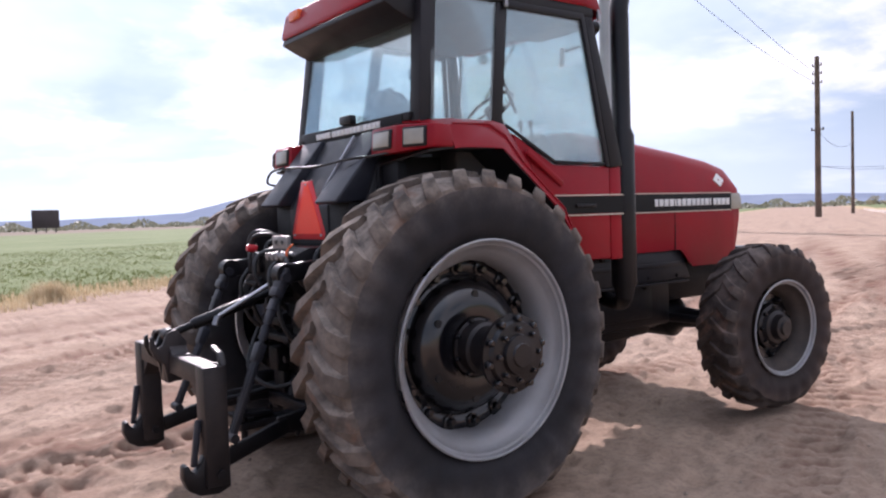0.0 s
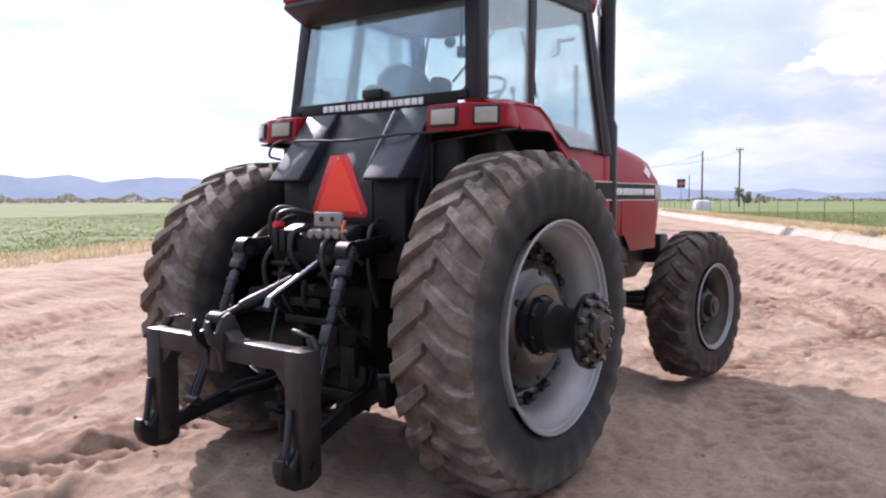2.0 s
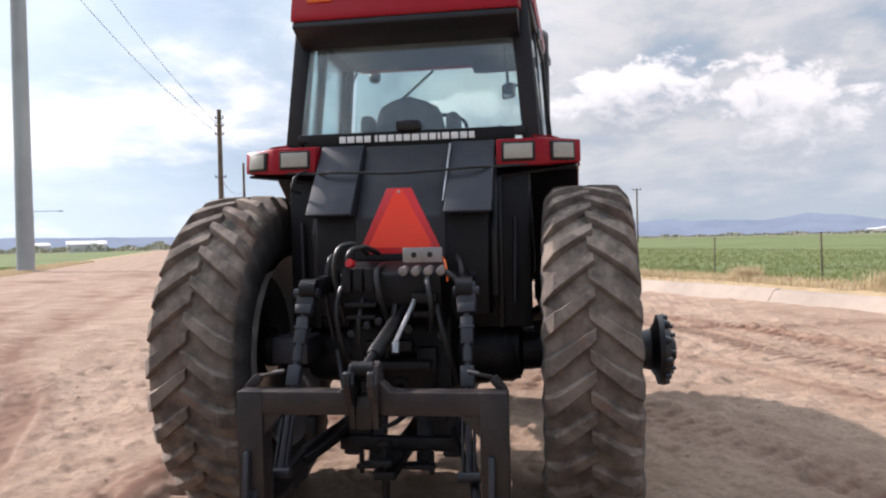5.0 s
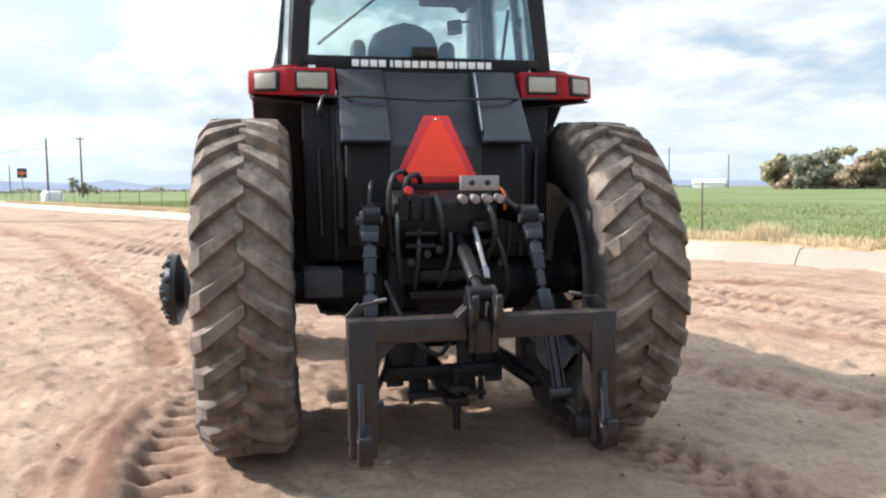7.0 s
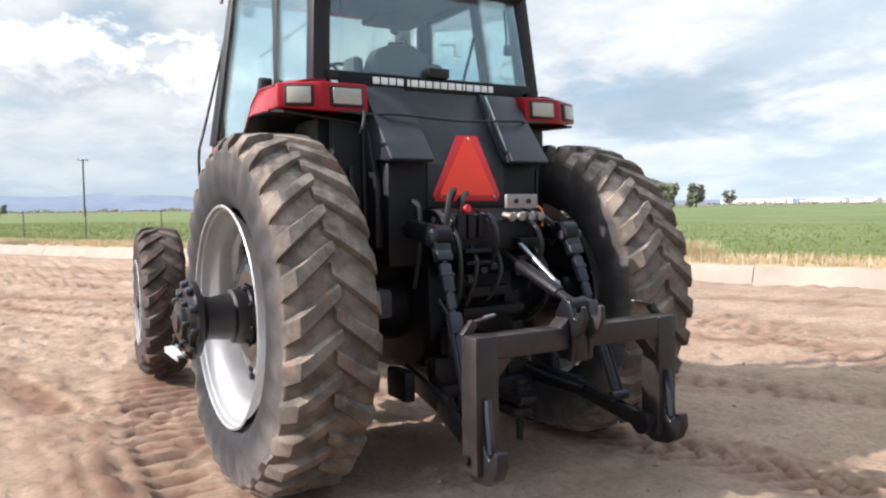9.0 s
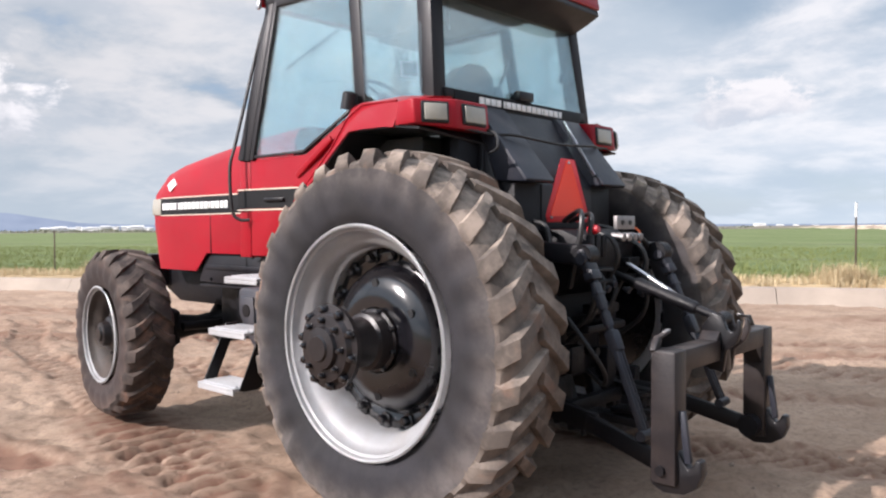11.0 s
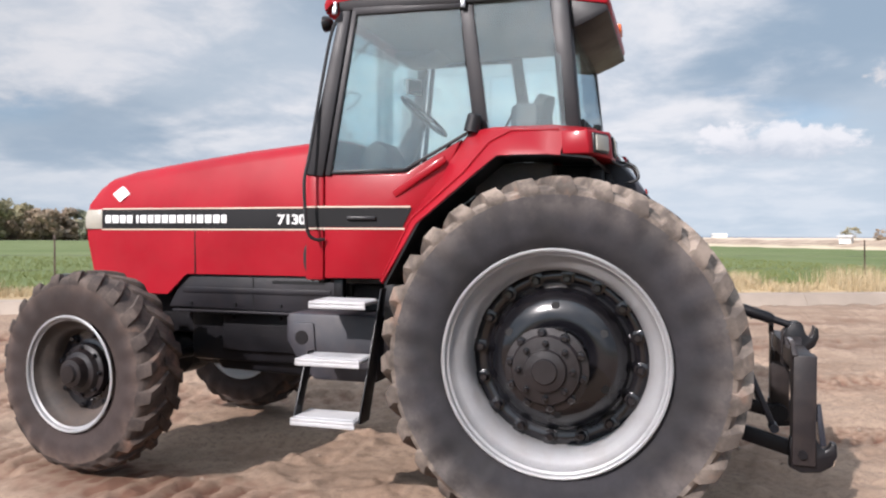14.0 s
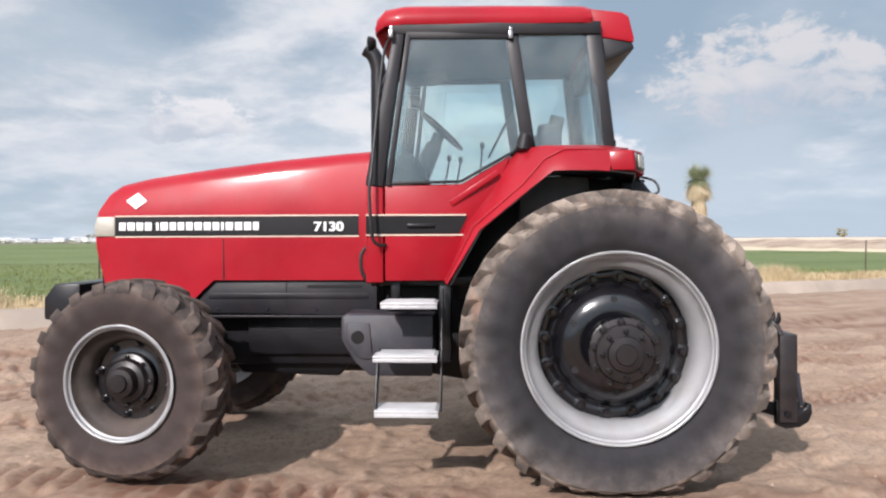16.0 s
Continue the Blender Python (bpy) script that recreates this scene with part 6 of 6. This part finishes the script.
blades("crop_field", strip(30000, -25, 75, V_CROP_RIGHT - 1.2, -44.0, 0.14, 1.9), 0.06, 0.17, 0.022, CROP, "low green field crop beyond the ditch", "crop", 4, 0.6)
blades("crop_field", strip(30000, -12, 75, V_CROP_LEFT + 1.6, 44.0, -0.01, 1.9), 0.03, 0.09, 0.022, CROP_YOUNG, "low green field crop along the yard", "crop", 4, 0.6)
blades("dry_grass", strip(15000, -30, 90, -12.95, V_CROP_RIGHT - 1.4, 0.12, 1.1), 0.05, 0.26, 0.022, STRAW, "dry straw-coloured grass on the ditch bank", "grass", 4, 0.7)
blades("dry_grass", strip(8000, -15, 90, V_CROP_LEFT - 0.6, V_CROP_LEFT + 2.2, -0.02, 1.0), 0.08, 0.26, 0.022, STRAW, "dry straw-coloured grass at the field edge", "grass", 4, 0.7)
for u, v, r in ((-13.2, -14.2, 1.25), (-4.9, -13.9, 0.6), (-8.06, -14.3, 0.72), (-9.6, -14.0, 0.7), (1.9, -13.9, 0.6), (5.4, -13.8, 0.5), (9.0, -13.9, 0.6), (14.0, -14.0, 0.5), (-17.5, -14.1, 0.8), (7.0, 12.2, 0.4)):
    c = np.array(road(u, v, 0.13 if v < 0 else 0.0))
    spots = c + np.stack([rng.normal(0, r * 0.45, 260), rng.normal(0, r * 0.45, 260), np.zeros(260)], 1)
    blades("dry_weed", spots, 0.2, (0.35 + r * 0.3) if u != -8.06 else 1.08, 0.014, STRAW, "clump of tall dry weeds by the fence", "weed", 4, 0.55)

stones_v, stones_f = [], []
for k in range(900):
    x, y, r = rng.uniform(-5, 10), rng.uniform(-6, 7), 0.006 + 0.016 * rng.random() ** 3
    i, j = np.searchsorted(gx, x), np.searchsorted(gy, y)
    z = Z[min(i, nx - 1), min(j, ny - 1)]
    o = len(stones_v)
    for dx, dy, dz in ((1, 0, 0), (-1, 0, 0), (0, 1, 0), (0, -1, 0), (0, 0, 0.8), (0, 0, -0.6)):
        f = rng.uniform(0.6, 1.25)
        stones_v.append((x + dx * r * f, y + dy * r * f, z + dz * r * f + r * 0.3))
    stones_f += [(o, o + 2, o + 4), (o + 2, o + 1, o + 4), (o + 1, o + 3, o + 4), (o + 3, o, o + 4), (o + 2, o, o + 5), (o + 1, o + 2, o + 5), (o + 3, o + 1, o + 5), (o, o + 3, o + 5)]
PEBBLE = material("soil_clod", (0.33, 0.25, 0.19), 0.95, 0, 0.3, 10.0, world_space=True)
tagged(link("clods", stones_v, stones_f, PEBBLE, None, "", 0), "small clods and pebbles scattered on the soil", "clods", kind="stuff")

# ---------------------------------------------------------------- distance: poles, trees, buildings, mountains


def far_place(bearing, distance, eye=(-2.0, 0.0), z=0.0):
    a = radians(bearing)
    return Vector((eye[0] + distance * math.cos(a), eye[1] + distance * math.sin(a), z))


mono = thing("steel_monopole", "tall tapered grey steel transmission pole", "pole", at=(43.6, 36.0, 0))
part("shaft", turned(((-0.3, 0.60), (0, 0.58), (20, 0.50), (34, 0.36)), (0, 0, 0), (0, 0, 1), 24), POLE_STEEL, mono)
part("base_plate", turned(((-0.1, 0.85), (0.08, 0.85)), (0, 0, 0), (0, 0, 1), 16), POLE_STEEL, mono)
for z in (24.0, 28.0, 32.0):
    part("arm", beam((0, 0, z), (0.6, -2.4, z + 0.5), 0.2, 0.2), POLE_STEEL, mono)


def utility_pole(at, high, r, arms, label):
    t = thing("utility_pole", label, "pole", "wooden poles along the road", at=at)
    part("shaft", turned(((-0.3, r), (high, r * 0.7)), (0, 0, 0), (0, 0, 1), 12), WOOD_POLE, t)
    for z, wide in arms:
        part("crossarm", box((-0.06, -wide, z - 0.06), (0.06, wide, z + 0.06), 0.01), WOOD_POLE, t)
        for y in (-wide * 0.9, wide * 0.9):
            part("insulator", turned(((0, 0.05), (0.12, 0.08), (0.22, 0.05)), (0, y, z + 0.06), (0, 0, 1), 8), TRIM, t)
    return t


pole_a = far_place(27.1, 95, (-2.77, -3.9))
utility_pole(pole_a, 17.6, 0.36, ((16.6, 0.55), (15.7, 0.55), (14.7, 0.55), (9.6, 0.7)), "tall weathered wooden power pole beside the road")
pole_b = far_place(25.1, 118, (-2.77, -3.9))
utility_pole(pole_b, 13.7, 0.24, (), "slim wooden power pole beside the road")
pole_c = far_place(17.6, 108, (-3.54, -3.04))
utility_pole(pole_c, 7.8, 0.14, (), "distant wooden pole at the end of the road")
pole_d = far_place(15.15, 135, (-3.54, -3.04))
utility_pole(pole_d, 9.7, 0.16, ((9.4, 0.6),), "distant wooden pole with a crossarm")
pole_e = far_place(18.46, 300, (-3.54, -3.04))
utility_pole(pole_e, 10.0, 0.2, (), "distant wooden pole at the end of the road")
pole_f = far_place(-4.86, 160, (-4.26, -1.7))
utility_pole(pole_f, 11.0, 0.2, ((10.8, 0.9),), "distant lamp pole beyond the field")
pole_g, pole_h = far_place(-27.85, 260, (-4.33, 0.78)), far_place(-31.83, 260, (-4.33, 0.78))
utility_pole(pole_g, 13.6, 0.2, (), "distant wooden pole beyond the field")
utility_pole(pole_h, 11.0, 0.2, (), "distant wooden pole beyond the field")
lines = thing("power_lines", "thin dark overhead wires between the poles", "wires")
for a, b, za, zb in ((pole_a, pole_c, 5.6, 7.4), (pole_a, pole_d, 5.6, 9.2), (pole_a, mono.location, 14.7, 24.0), (pole_a, mono.location, 15.7, 28.0), (pole_a, pole_b, 9.6, 9.6)):
    pts = []
    for k in range(9):
        t = k / 8
        p = a.lerp(Vector(b), t)
        pts.append((p.x, p.y, za + (zb - za) * t - 1.2 * 4 * t * (1 - t)))
    part("wire", tube(pts, 0.022, 4, 1), TRIM, lines)
mast = thing("street_lamp", "grey steel street lamp with one long arm beside the road", "street lamp", at=far_place(37.4, 115, (-4.26, -1.7)))
part("pole", turned(((-0.3, 0.11), (6.6, 0.07)), (0, 0, 0), (0, 0, 1), 12), POLE_STEEL, mast)
part("arm", beam((0, 0, 6.55), (2.0, -2.6, 6.62), 0.09, 0.09), POLE_STEEL, mast)
part("lamp_head", box((1.75, -2.9, 6.52), (2.15, -2.3, 6.68), 0.04), POLE_STEEL, mast, "flat lamp head")
sign = thing("road_sign", "small dark road sign on a post at the crossing", "sign", at=far_place(19.0, 112, (-3.54, -3.04)))
part("post", rod((0, 0, -0.2), (0, 0, 4.0), 0.06, 8), POLE_STEEL, sign)
part("plate", box((-0.03, -0.55, 3.0), (0.03, 0.55, 4.2), 0.02, Matrix.Rotation(0.3, 4, "Z")), DARK_BOARD, sign)
part("plate_stripe", box((-0.05, -0.4, 3.45), (-0.035, 0.4, 3.75), 0.0, Matrix.Rotation(0.3, 4, "Z")), AMBER, sign)
pipe = thing("standpipe", "white concrete standpipe at the end of the ditch", "standpipe", at=far_place(17.55, 100, (-3.54, -3.04)))
part("drum", turned(((-0.1, 1.15), (1.0, 1.15), (1.25, 1.0), (1.32, 0.6)), (0, 0, 0), (0, 0, 1), 24), SHED, pipe)
board = thing("field_billboard", "dark weathered billboard far across the field", "billboard", at=far_place(80.6, 250, (-2.46, -4.2)))
part("face", box((-3.6, -0.2, 1.4), (3.6, 0.2, 6.6), 0.05), DARK_BOARD, board)
for x in (-2.6, 0, 2.6):
    part("leg", box((x - 0.15, -0.15, -0.3), (x + 0.15, 0.15, 1.5), 0.02), DARK_BOARD, board)


def tree(at, high, wide, mat, seed, count=1100, label="leafy tree far across the field"):
    """Tapered trunk and limbs with a crown of single leaf clumps."""
    r = np.random.default_rng(seed)
    t = thing("tree", label, "tree", "trees beyond the field", at=at)
    bm = bmesh.new()
    fork = high * 0.25
    add_rod(bm, (0, 0, -0.3), (0.1, 0, fork), 0.03 * high, 10, 0.02 * high)
    lobes = []
    for k in range(9):
        a, e = r.uniform(0, 6.28), r.uniform(0.1, 1.0)
        tip = Vector((math.cos(a) * wide * 0.42 * r.uniform(0.3, 1.0), math.sin(a) * wide * 0.42 * r.uniform(0.3, 1.0), high * (0.26 + 0.60 * e)))
        add_rod(bm, (0.1, 0, fork * 0.9), tip, 0.012 * high, 6, 0.004 * high)
        lobes.append((tip, r.uniform(0.6, 1.15)))
    for k in range(9):
        a = r.uniform(0, 6.28)
        lobes.append((Vector((math.cos(a) * wide * 0.34 * r.uniform(0.2, 1.0), math.sin(a) * wide * 0.34, high * r.uniform(0.12, 0.5))), r.uniform(0.7, 1.1)))
    part("trunk", bm, BARK, t)
    pts, fcs = [], []
    for k in range(count):
        tip, size = lobes[r.integers(len(lobes))]
        d = r.normal(0, 1, 3)
        d /= np.linalg.norm(d)
        c = np.array(tip) + d * np.array((wide * 0.2, wide * 0.2, high * 0.15)) * size * r.uniform(0.35, 1.05)
        c[2] = max(c[2], high * 0.05)
        s = high * r.uniform(0.022, 0.052)
        u = r.normal(0, 1, 3)
        u /= np.linalg.norm(u)
        v = np.cross(u, d)
        v /= np.linalg.norm(v) + 1e-6
        o = len(pts)
        pts += [tuple(c - u * s - v * s * 0.6), tuple(c + u * s * 0.8 - v * s * 0.7), tuple(c + u * s + v * s * 0.6), tuple(c - u * s * 0.7 + v * s * 0.8)]
        fcs.append((o, o + 1, o + 2, o + 3))
    link("crown", pts, fcs, mat, t, "", 0)
    return t


GROVE = [(-35.0, 10.5, 7, LEAF_OLIVE), (-36.2, 9.5, 8, LEAF), (-37.1, 8.5, 8, LEAF), (-38.0, 10.0, 8, LEAF), (-39.1, 9.6, 10, LEAF_OLIVE), (-40.4, 10.0, 12, LEAF_OLIVE), (-41.7, 9.4, 11, LEAF_OLIVE), (-43.0, 8.2, 9, LEAF_BROWN),
         (-44.0, 8.0, 9, LEAF_BROWN), (-45.0, 8.6, 8, LEAF_BROWN), (-46.0, 8.6, 8, LEAF), (-47.0, 7.4, 6, LEAF), (-49.2, 6.6, 5, LEAF), (-35.5, 6.0, 9, LEAF_OLIVE), (-39.9, 6.2, 10, LEAF_BROWN), (-42.3, 6.0, 10, LEAF_OLIVE), (-45.6, 6.0, 9, LEAF_OLIVE)]
for k, (b, high, wide, mat) in enumerate(GROVE):
    tree(far_place(b, 225 + 12 * math.sin(k * 2.1), (-4.2, 1.4)), high * 1.1, wide * 1.2, mat, 40 + k, 3200, "brownish bare-season tree in a far grove" if mat is LEAF_BROWN else "leafy olive-green tree in a far grove")
for k, (b, d, high, wide, mat) in enumerate(((14.1, 190, 4.6, 4, LEAF), (13.2, 250, 3.0, 4, LEAF), (21.5, 260, 4.0, 9, LEAF_OLIVE), (23.0, 270, 3.6, 8, LEAF_OLIVE), (-0.7, 200, 3.2, 3, LEAF), (-51.6, 620, 13, 12, LEAF), (-65.2, 880, 15, 16, LEAF), (-64.5, 880, 12, 14, LEAF), (-62.3, 880, 9, 14, LEAF_OLIVE), (-66.2, 880, 8, 12, LEAF_OLIVE), (-63.4, 880, 10, 12, LEAF), (-100.6, 230, 3.4, 5.5, LEAF_OLIVE), (-102.3, 112, 2.0, 2.2, LEAF_BROWN), (-114.6, 240, 3.0, 5.0, LEAF_OLIVE), (46.0, 330, 6, 9, LEAF), (50.0, 330, 6, 9, LEAF))):
    tree(far_place(b, d, z=0.0 if b > -90 else 1.5 if d > 200 else 0.9), high, wide, mat, 80 + k, 900)


def far_woods(name, runs, mat, label, seed):
    r = np.random.default_rng(seed)
    pts, fcs = [], []
    for b0, b1, d0, d1, high, count in runs:
        for k in range(count):
            b = r.uniform(b0, b1)
            hump = 0.55 + 0.45 * math.sin(b * 2.3) * math.sin(b * 0.77 + 1)
            c = np.array(far_place(b, r.uniform(d0, d1))) + np.array((0, 0, high * hump * r.random() ** 0.8))
            s = r.uniform(0.4, 1.1)
            u = r.normal(0, 1, 3)
            u /= np.linalg.norm(u)
            v = np.cross(u, r.normal(0, 1, 3))
            v /= np.linalg.norm(v)
            o = len(pts)
            pts += [tuple(c - u * s), tuple(c + v * s * 0.8), tuple(c + u * s), tuple(c - v * s * 0.8)]
            fcs.append((o, o + 1, o + 2, o + 3))
    return tagged(link(name, pts, fcs, mat, None, "", 0), label, "woods", kind="stuff")


far_woods("far_woods", ((24, 112, 360, 440, 4.2, 12000), (5, 24, 360, 440, 2.2, 1800), (-32, 5, 430, 480, 2.0, 2600), (-115, -50, 450, 490, 1.8, 2400)), LEAF, "dark band of far shrubs and trees on the horizon", 5)

far_woods("bare_thicket", ((-43.8, -38.5, 214, 236, 8.2, 9000), (-46.2, -42.5, 214, 236, 7.0, 5000), (-38.5, -35.0, 216, 232, 4.5, 2500)), LEAF_BROWN, "brown bare-season thicket filling the far grove", 11)


def house(at, wide, deep, high, turn, label):
    t = thing("farm_building", label, "building", "far farm buildings", at=at)
    t.rotation_euler = (0, 0, radians(turn))
    part("wall", box((-wide / 2, -deep / 2, -0.3), (wide / 2, deep / 2, high), 0.03), SHED, t)
    part("roof", prism(((-deep / 2 - 0.3, high), (0, high + deep * 0.18), (deep / 2 + 0.3, high), (deep / 2 + 0.3, high - 0.12), (-deep / 2 - 0.3, high - 0.12)), -wide / 2 - 0.3, wide / 2 + 0.3, 0), SHED_ROOF, t)
    part("door", box((-wide * 0.12, -deep / 2 - 0.03, 0), (wide * 0.12, -deep / 2 - 0.01, high * 0.6), 0), SHED_ROOF, t)
    return t


BUILDINGS = [(-30.6, 380, 14, 2.4), (-70.1, 800, 10, 3.0), (-71.4, 800, 6, 2.2), (-72.4, 800, 5, 2.2), (-73.6, 800, 5, 1.8),
             (-83.1, 480, 14, 1.5), (-85.0, 500, 9, 1.1), (-86.3, 490, 9, 1.6), (-92.4, 470, 8, 1.7), (-100.2, 112, 1.5, 0.75), (34.0, 380, 16, 3.4), (37.0, 400, 10, 3.2)]
far_rng = np.random.default_rng(29)
for first, last, count in ((-20.2, -27.0, 16), (-51.2, -60.6, 18), (-61.0, -66.9, 20)):
    for k in range(count):
        BUILDINGS.append((first + (last - first) * (k + far_rng.uniform(0.1, 0.9)) / count, far_rng.uniform(770, 860), far_rng.uniform(4, 12), far_rng.uniform(2.2, 4.2)))
for k, (b, d, wide, high) in enumerate(BUILDINGS):
    house(far_place(b, d, z=0.0 if b > -80 else 1.6 if d > 200 else 1.05), wide, min(9, wide * 0.8), high, b + 90 + 17 * math.sin(k * 1.9), "small white farm building far across the field")

palm = thing("palm_tree", "fan palm with a pale skirt of dead fronds", "palm tree", at=(-29.8, -104.1, 1.45))
part("trunk", turned(((-0.4, 0.98), (0.5, 0.90), (2.0, 0.80), (4.5, 0.74), (8.2, 0.45)), (0, 0, 0), (0, 0, 1), 18), PALM_TRUNK, palm)


def fronds(count, low, high, droop_low, droop_high, long_low, long_high, wide, seed):
    r = np.random.default_rng(seed)
    pts, fcs = [], []
    for k in range(count):
        a, z0 = r.uniform(0, 6.28), r.uniform(low, high)
        droop, length = r.uniform(droop_low, droop_high), r.uniform(long_low, long_high)
        out = np.array((math.cos(a), math.sin(a), 0))
        across_f = np.array((-math.sin(a), math.cos(a), 0))
        start = np.array((0, 0, z0)) + out * 0.25
        way_f = out * math.cos(droop) + np.array((0, 0, math.sin(droop)))
        for j in range(7):
            fan = (j - 3) / 3
            tip = start + way_f * length * (1 - 0.25 * abs(fan)) + across_f * fan * wide + np.array((0, 0, -0.15 * abs(fan)))
            o = len(pts)
            mid = start * 0.45 + tip * 0.55
            pts += [tuple(start), tuple(mid + across_f * 0.05), tuple(tip), tuple(mid - across_f * 0.05)]
            fcs.append((o, o + 1, o + 2, o + 3))
    return pts, fcs


link("crown", *fronds(150, 8.0, 8.8, -0.9, 1.40, 1.9, 2.8, 0.85, 3), PALM_LEAF, palm, "grey-green fan fronds", 0)
link("dead_skirt", *fronds(420, 7.3, 8.4, -1.25, -0.72, 2.0, 3.3, 0.46, 4), PALM_DRY, palm, "pale hanging dead fronds", 0)
link("dead_skirt", *fronds(420, 6.2, 7.6, -1.50, -1.27, 2.6, 4.6, 0.34, 6), PALM_DRY, palm, "pale hanging dead fronds", 0)

RIDGE = ((-120, 0.1), (-75, 0.15), (-45, 0.25), (-26, 0.35), (-22.4, 0.48), (-18.8, 1.07), (-16.3, 1.23), (-13.9, 0.88), (-9.6, 0.99), (-7, 1.0), (-4, 0.78), (-0.8, 0.85), (1.6, 1.43), (3.8, 1.0), (5.3, 0.5), (6.9, 0.27), (9.5, 0.22), (11.7, 0.56), (13.5, 0.3), (18, 0.5), (21.5, 1.04), (23.3, 0.4), (30, 0.6), (38, 0.7), (41, 0.58), (45.7, 1.23), (49, 0.9), (50.2, 0.7), (53.7, 1.44), (57.5, 1.38), (60, 1.1), (62, 1.61), (64.3, 1.26), (66.5, 1.55), (68.6, 1.4), (71.8, 0.6), (80, 0.35), (95, 0.5), (118, 0.5))
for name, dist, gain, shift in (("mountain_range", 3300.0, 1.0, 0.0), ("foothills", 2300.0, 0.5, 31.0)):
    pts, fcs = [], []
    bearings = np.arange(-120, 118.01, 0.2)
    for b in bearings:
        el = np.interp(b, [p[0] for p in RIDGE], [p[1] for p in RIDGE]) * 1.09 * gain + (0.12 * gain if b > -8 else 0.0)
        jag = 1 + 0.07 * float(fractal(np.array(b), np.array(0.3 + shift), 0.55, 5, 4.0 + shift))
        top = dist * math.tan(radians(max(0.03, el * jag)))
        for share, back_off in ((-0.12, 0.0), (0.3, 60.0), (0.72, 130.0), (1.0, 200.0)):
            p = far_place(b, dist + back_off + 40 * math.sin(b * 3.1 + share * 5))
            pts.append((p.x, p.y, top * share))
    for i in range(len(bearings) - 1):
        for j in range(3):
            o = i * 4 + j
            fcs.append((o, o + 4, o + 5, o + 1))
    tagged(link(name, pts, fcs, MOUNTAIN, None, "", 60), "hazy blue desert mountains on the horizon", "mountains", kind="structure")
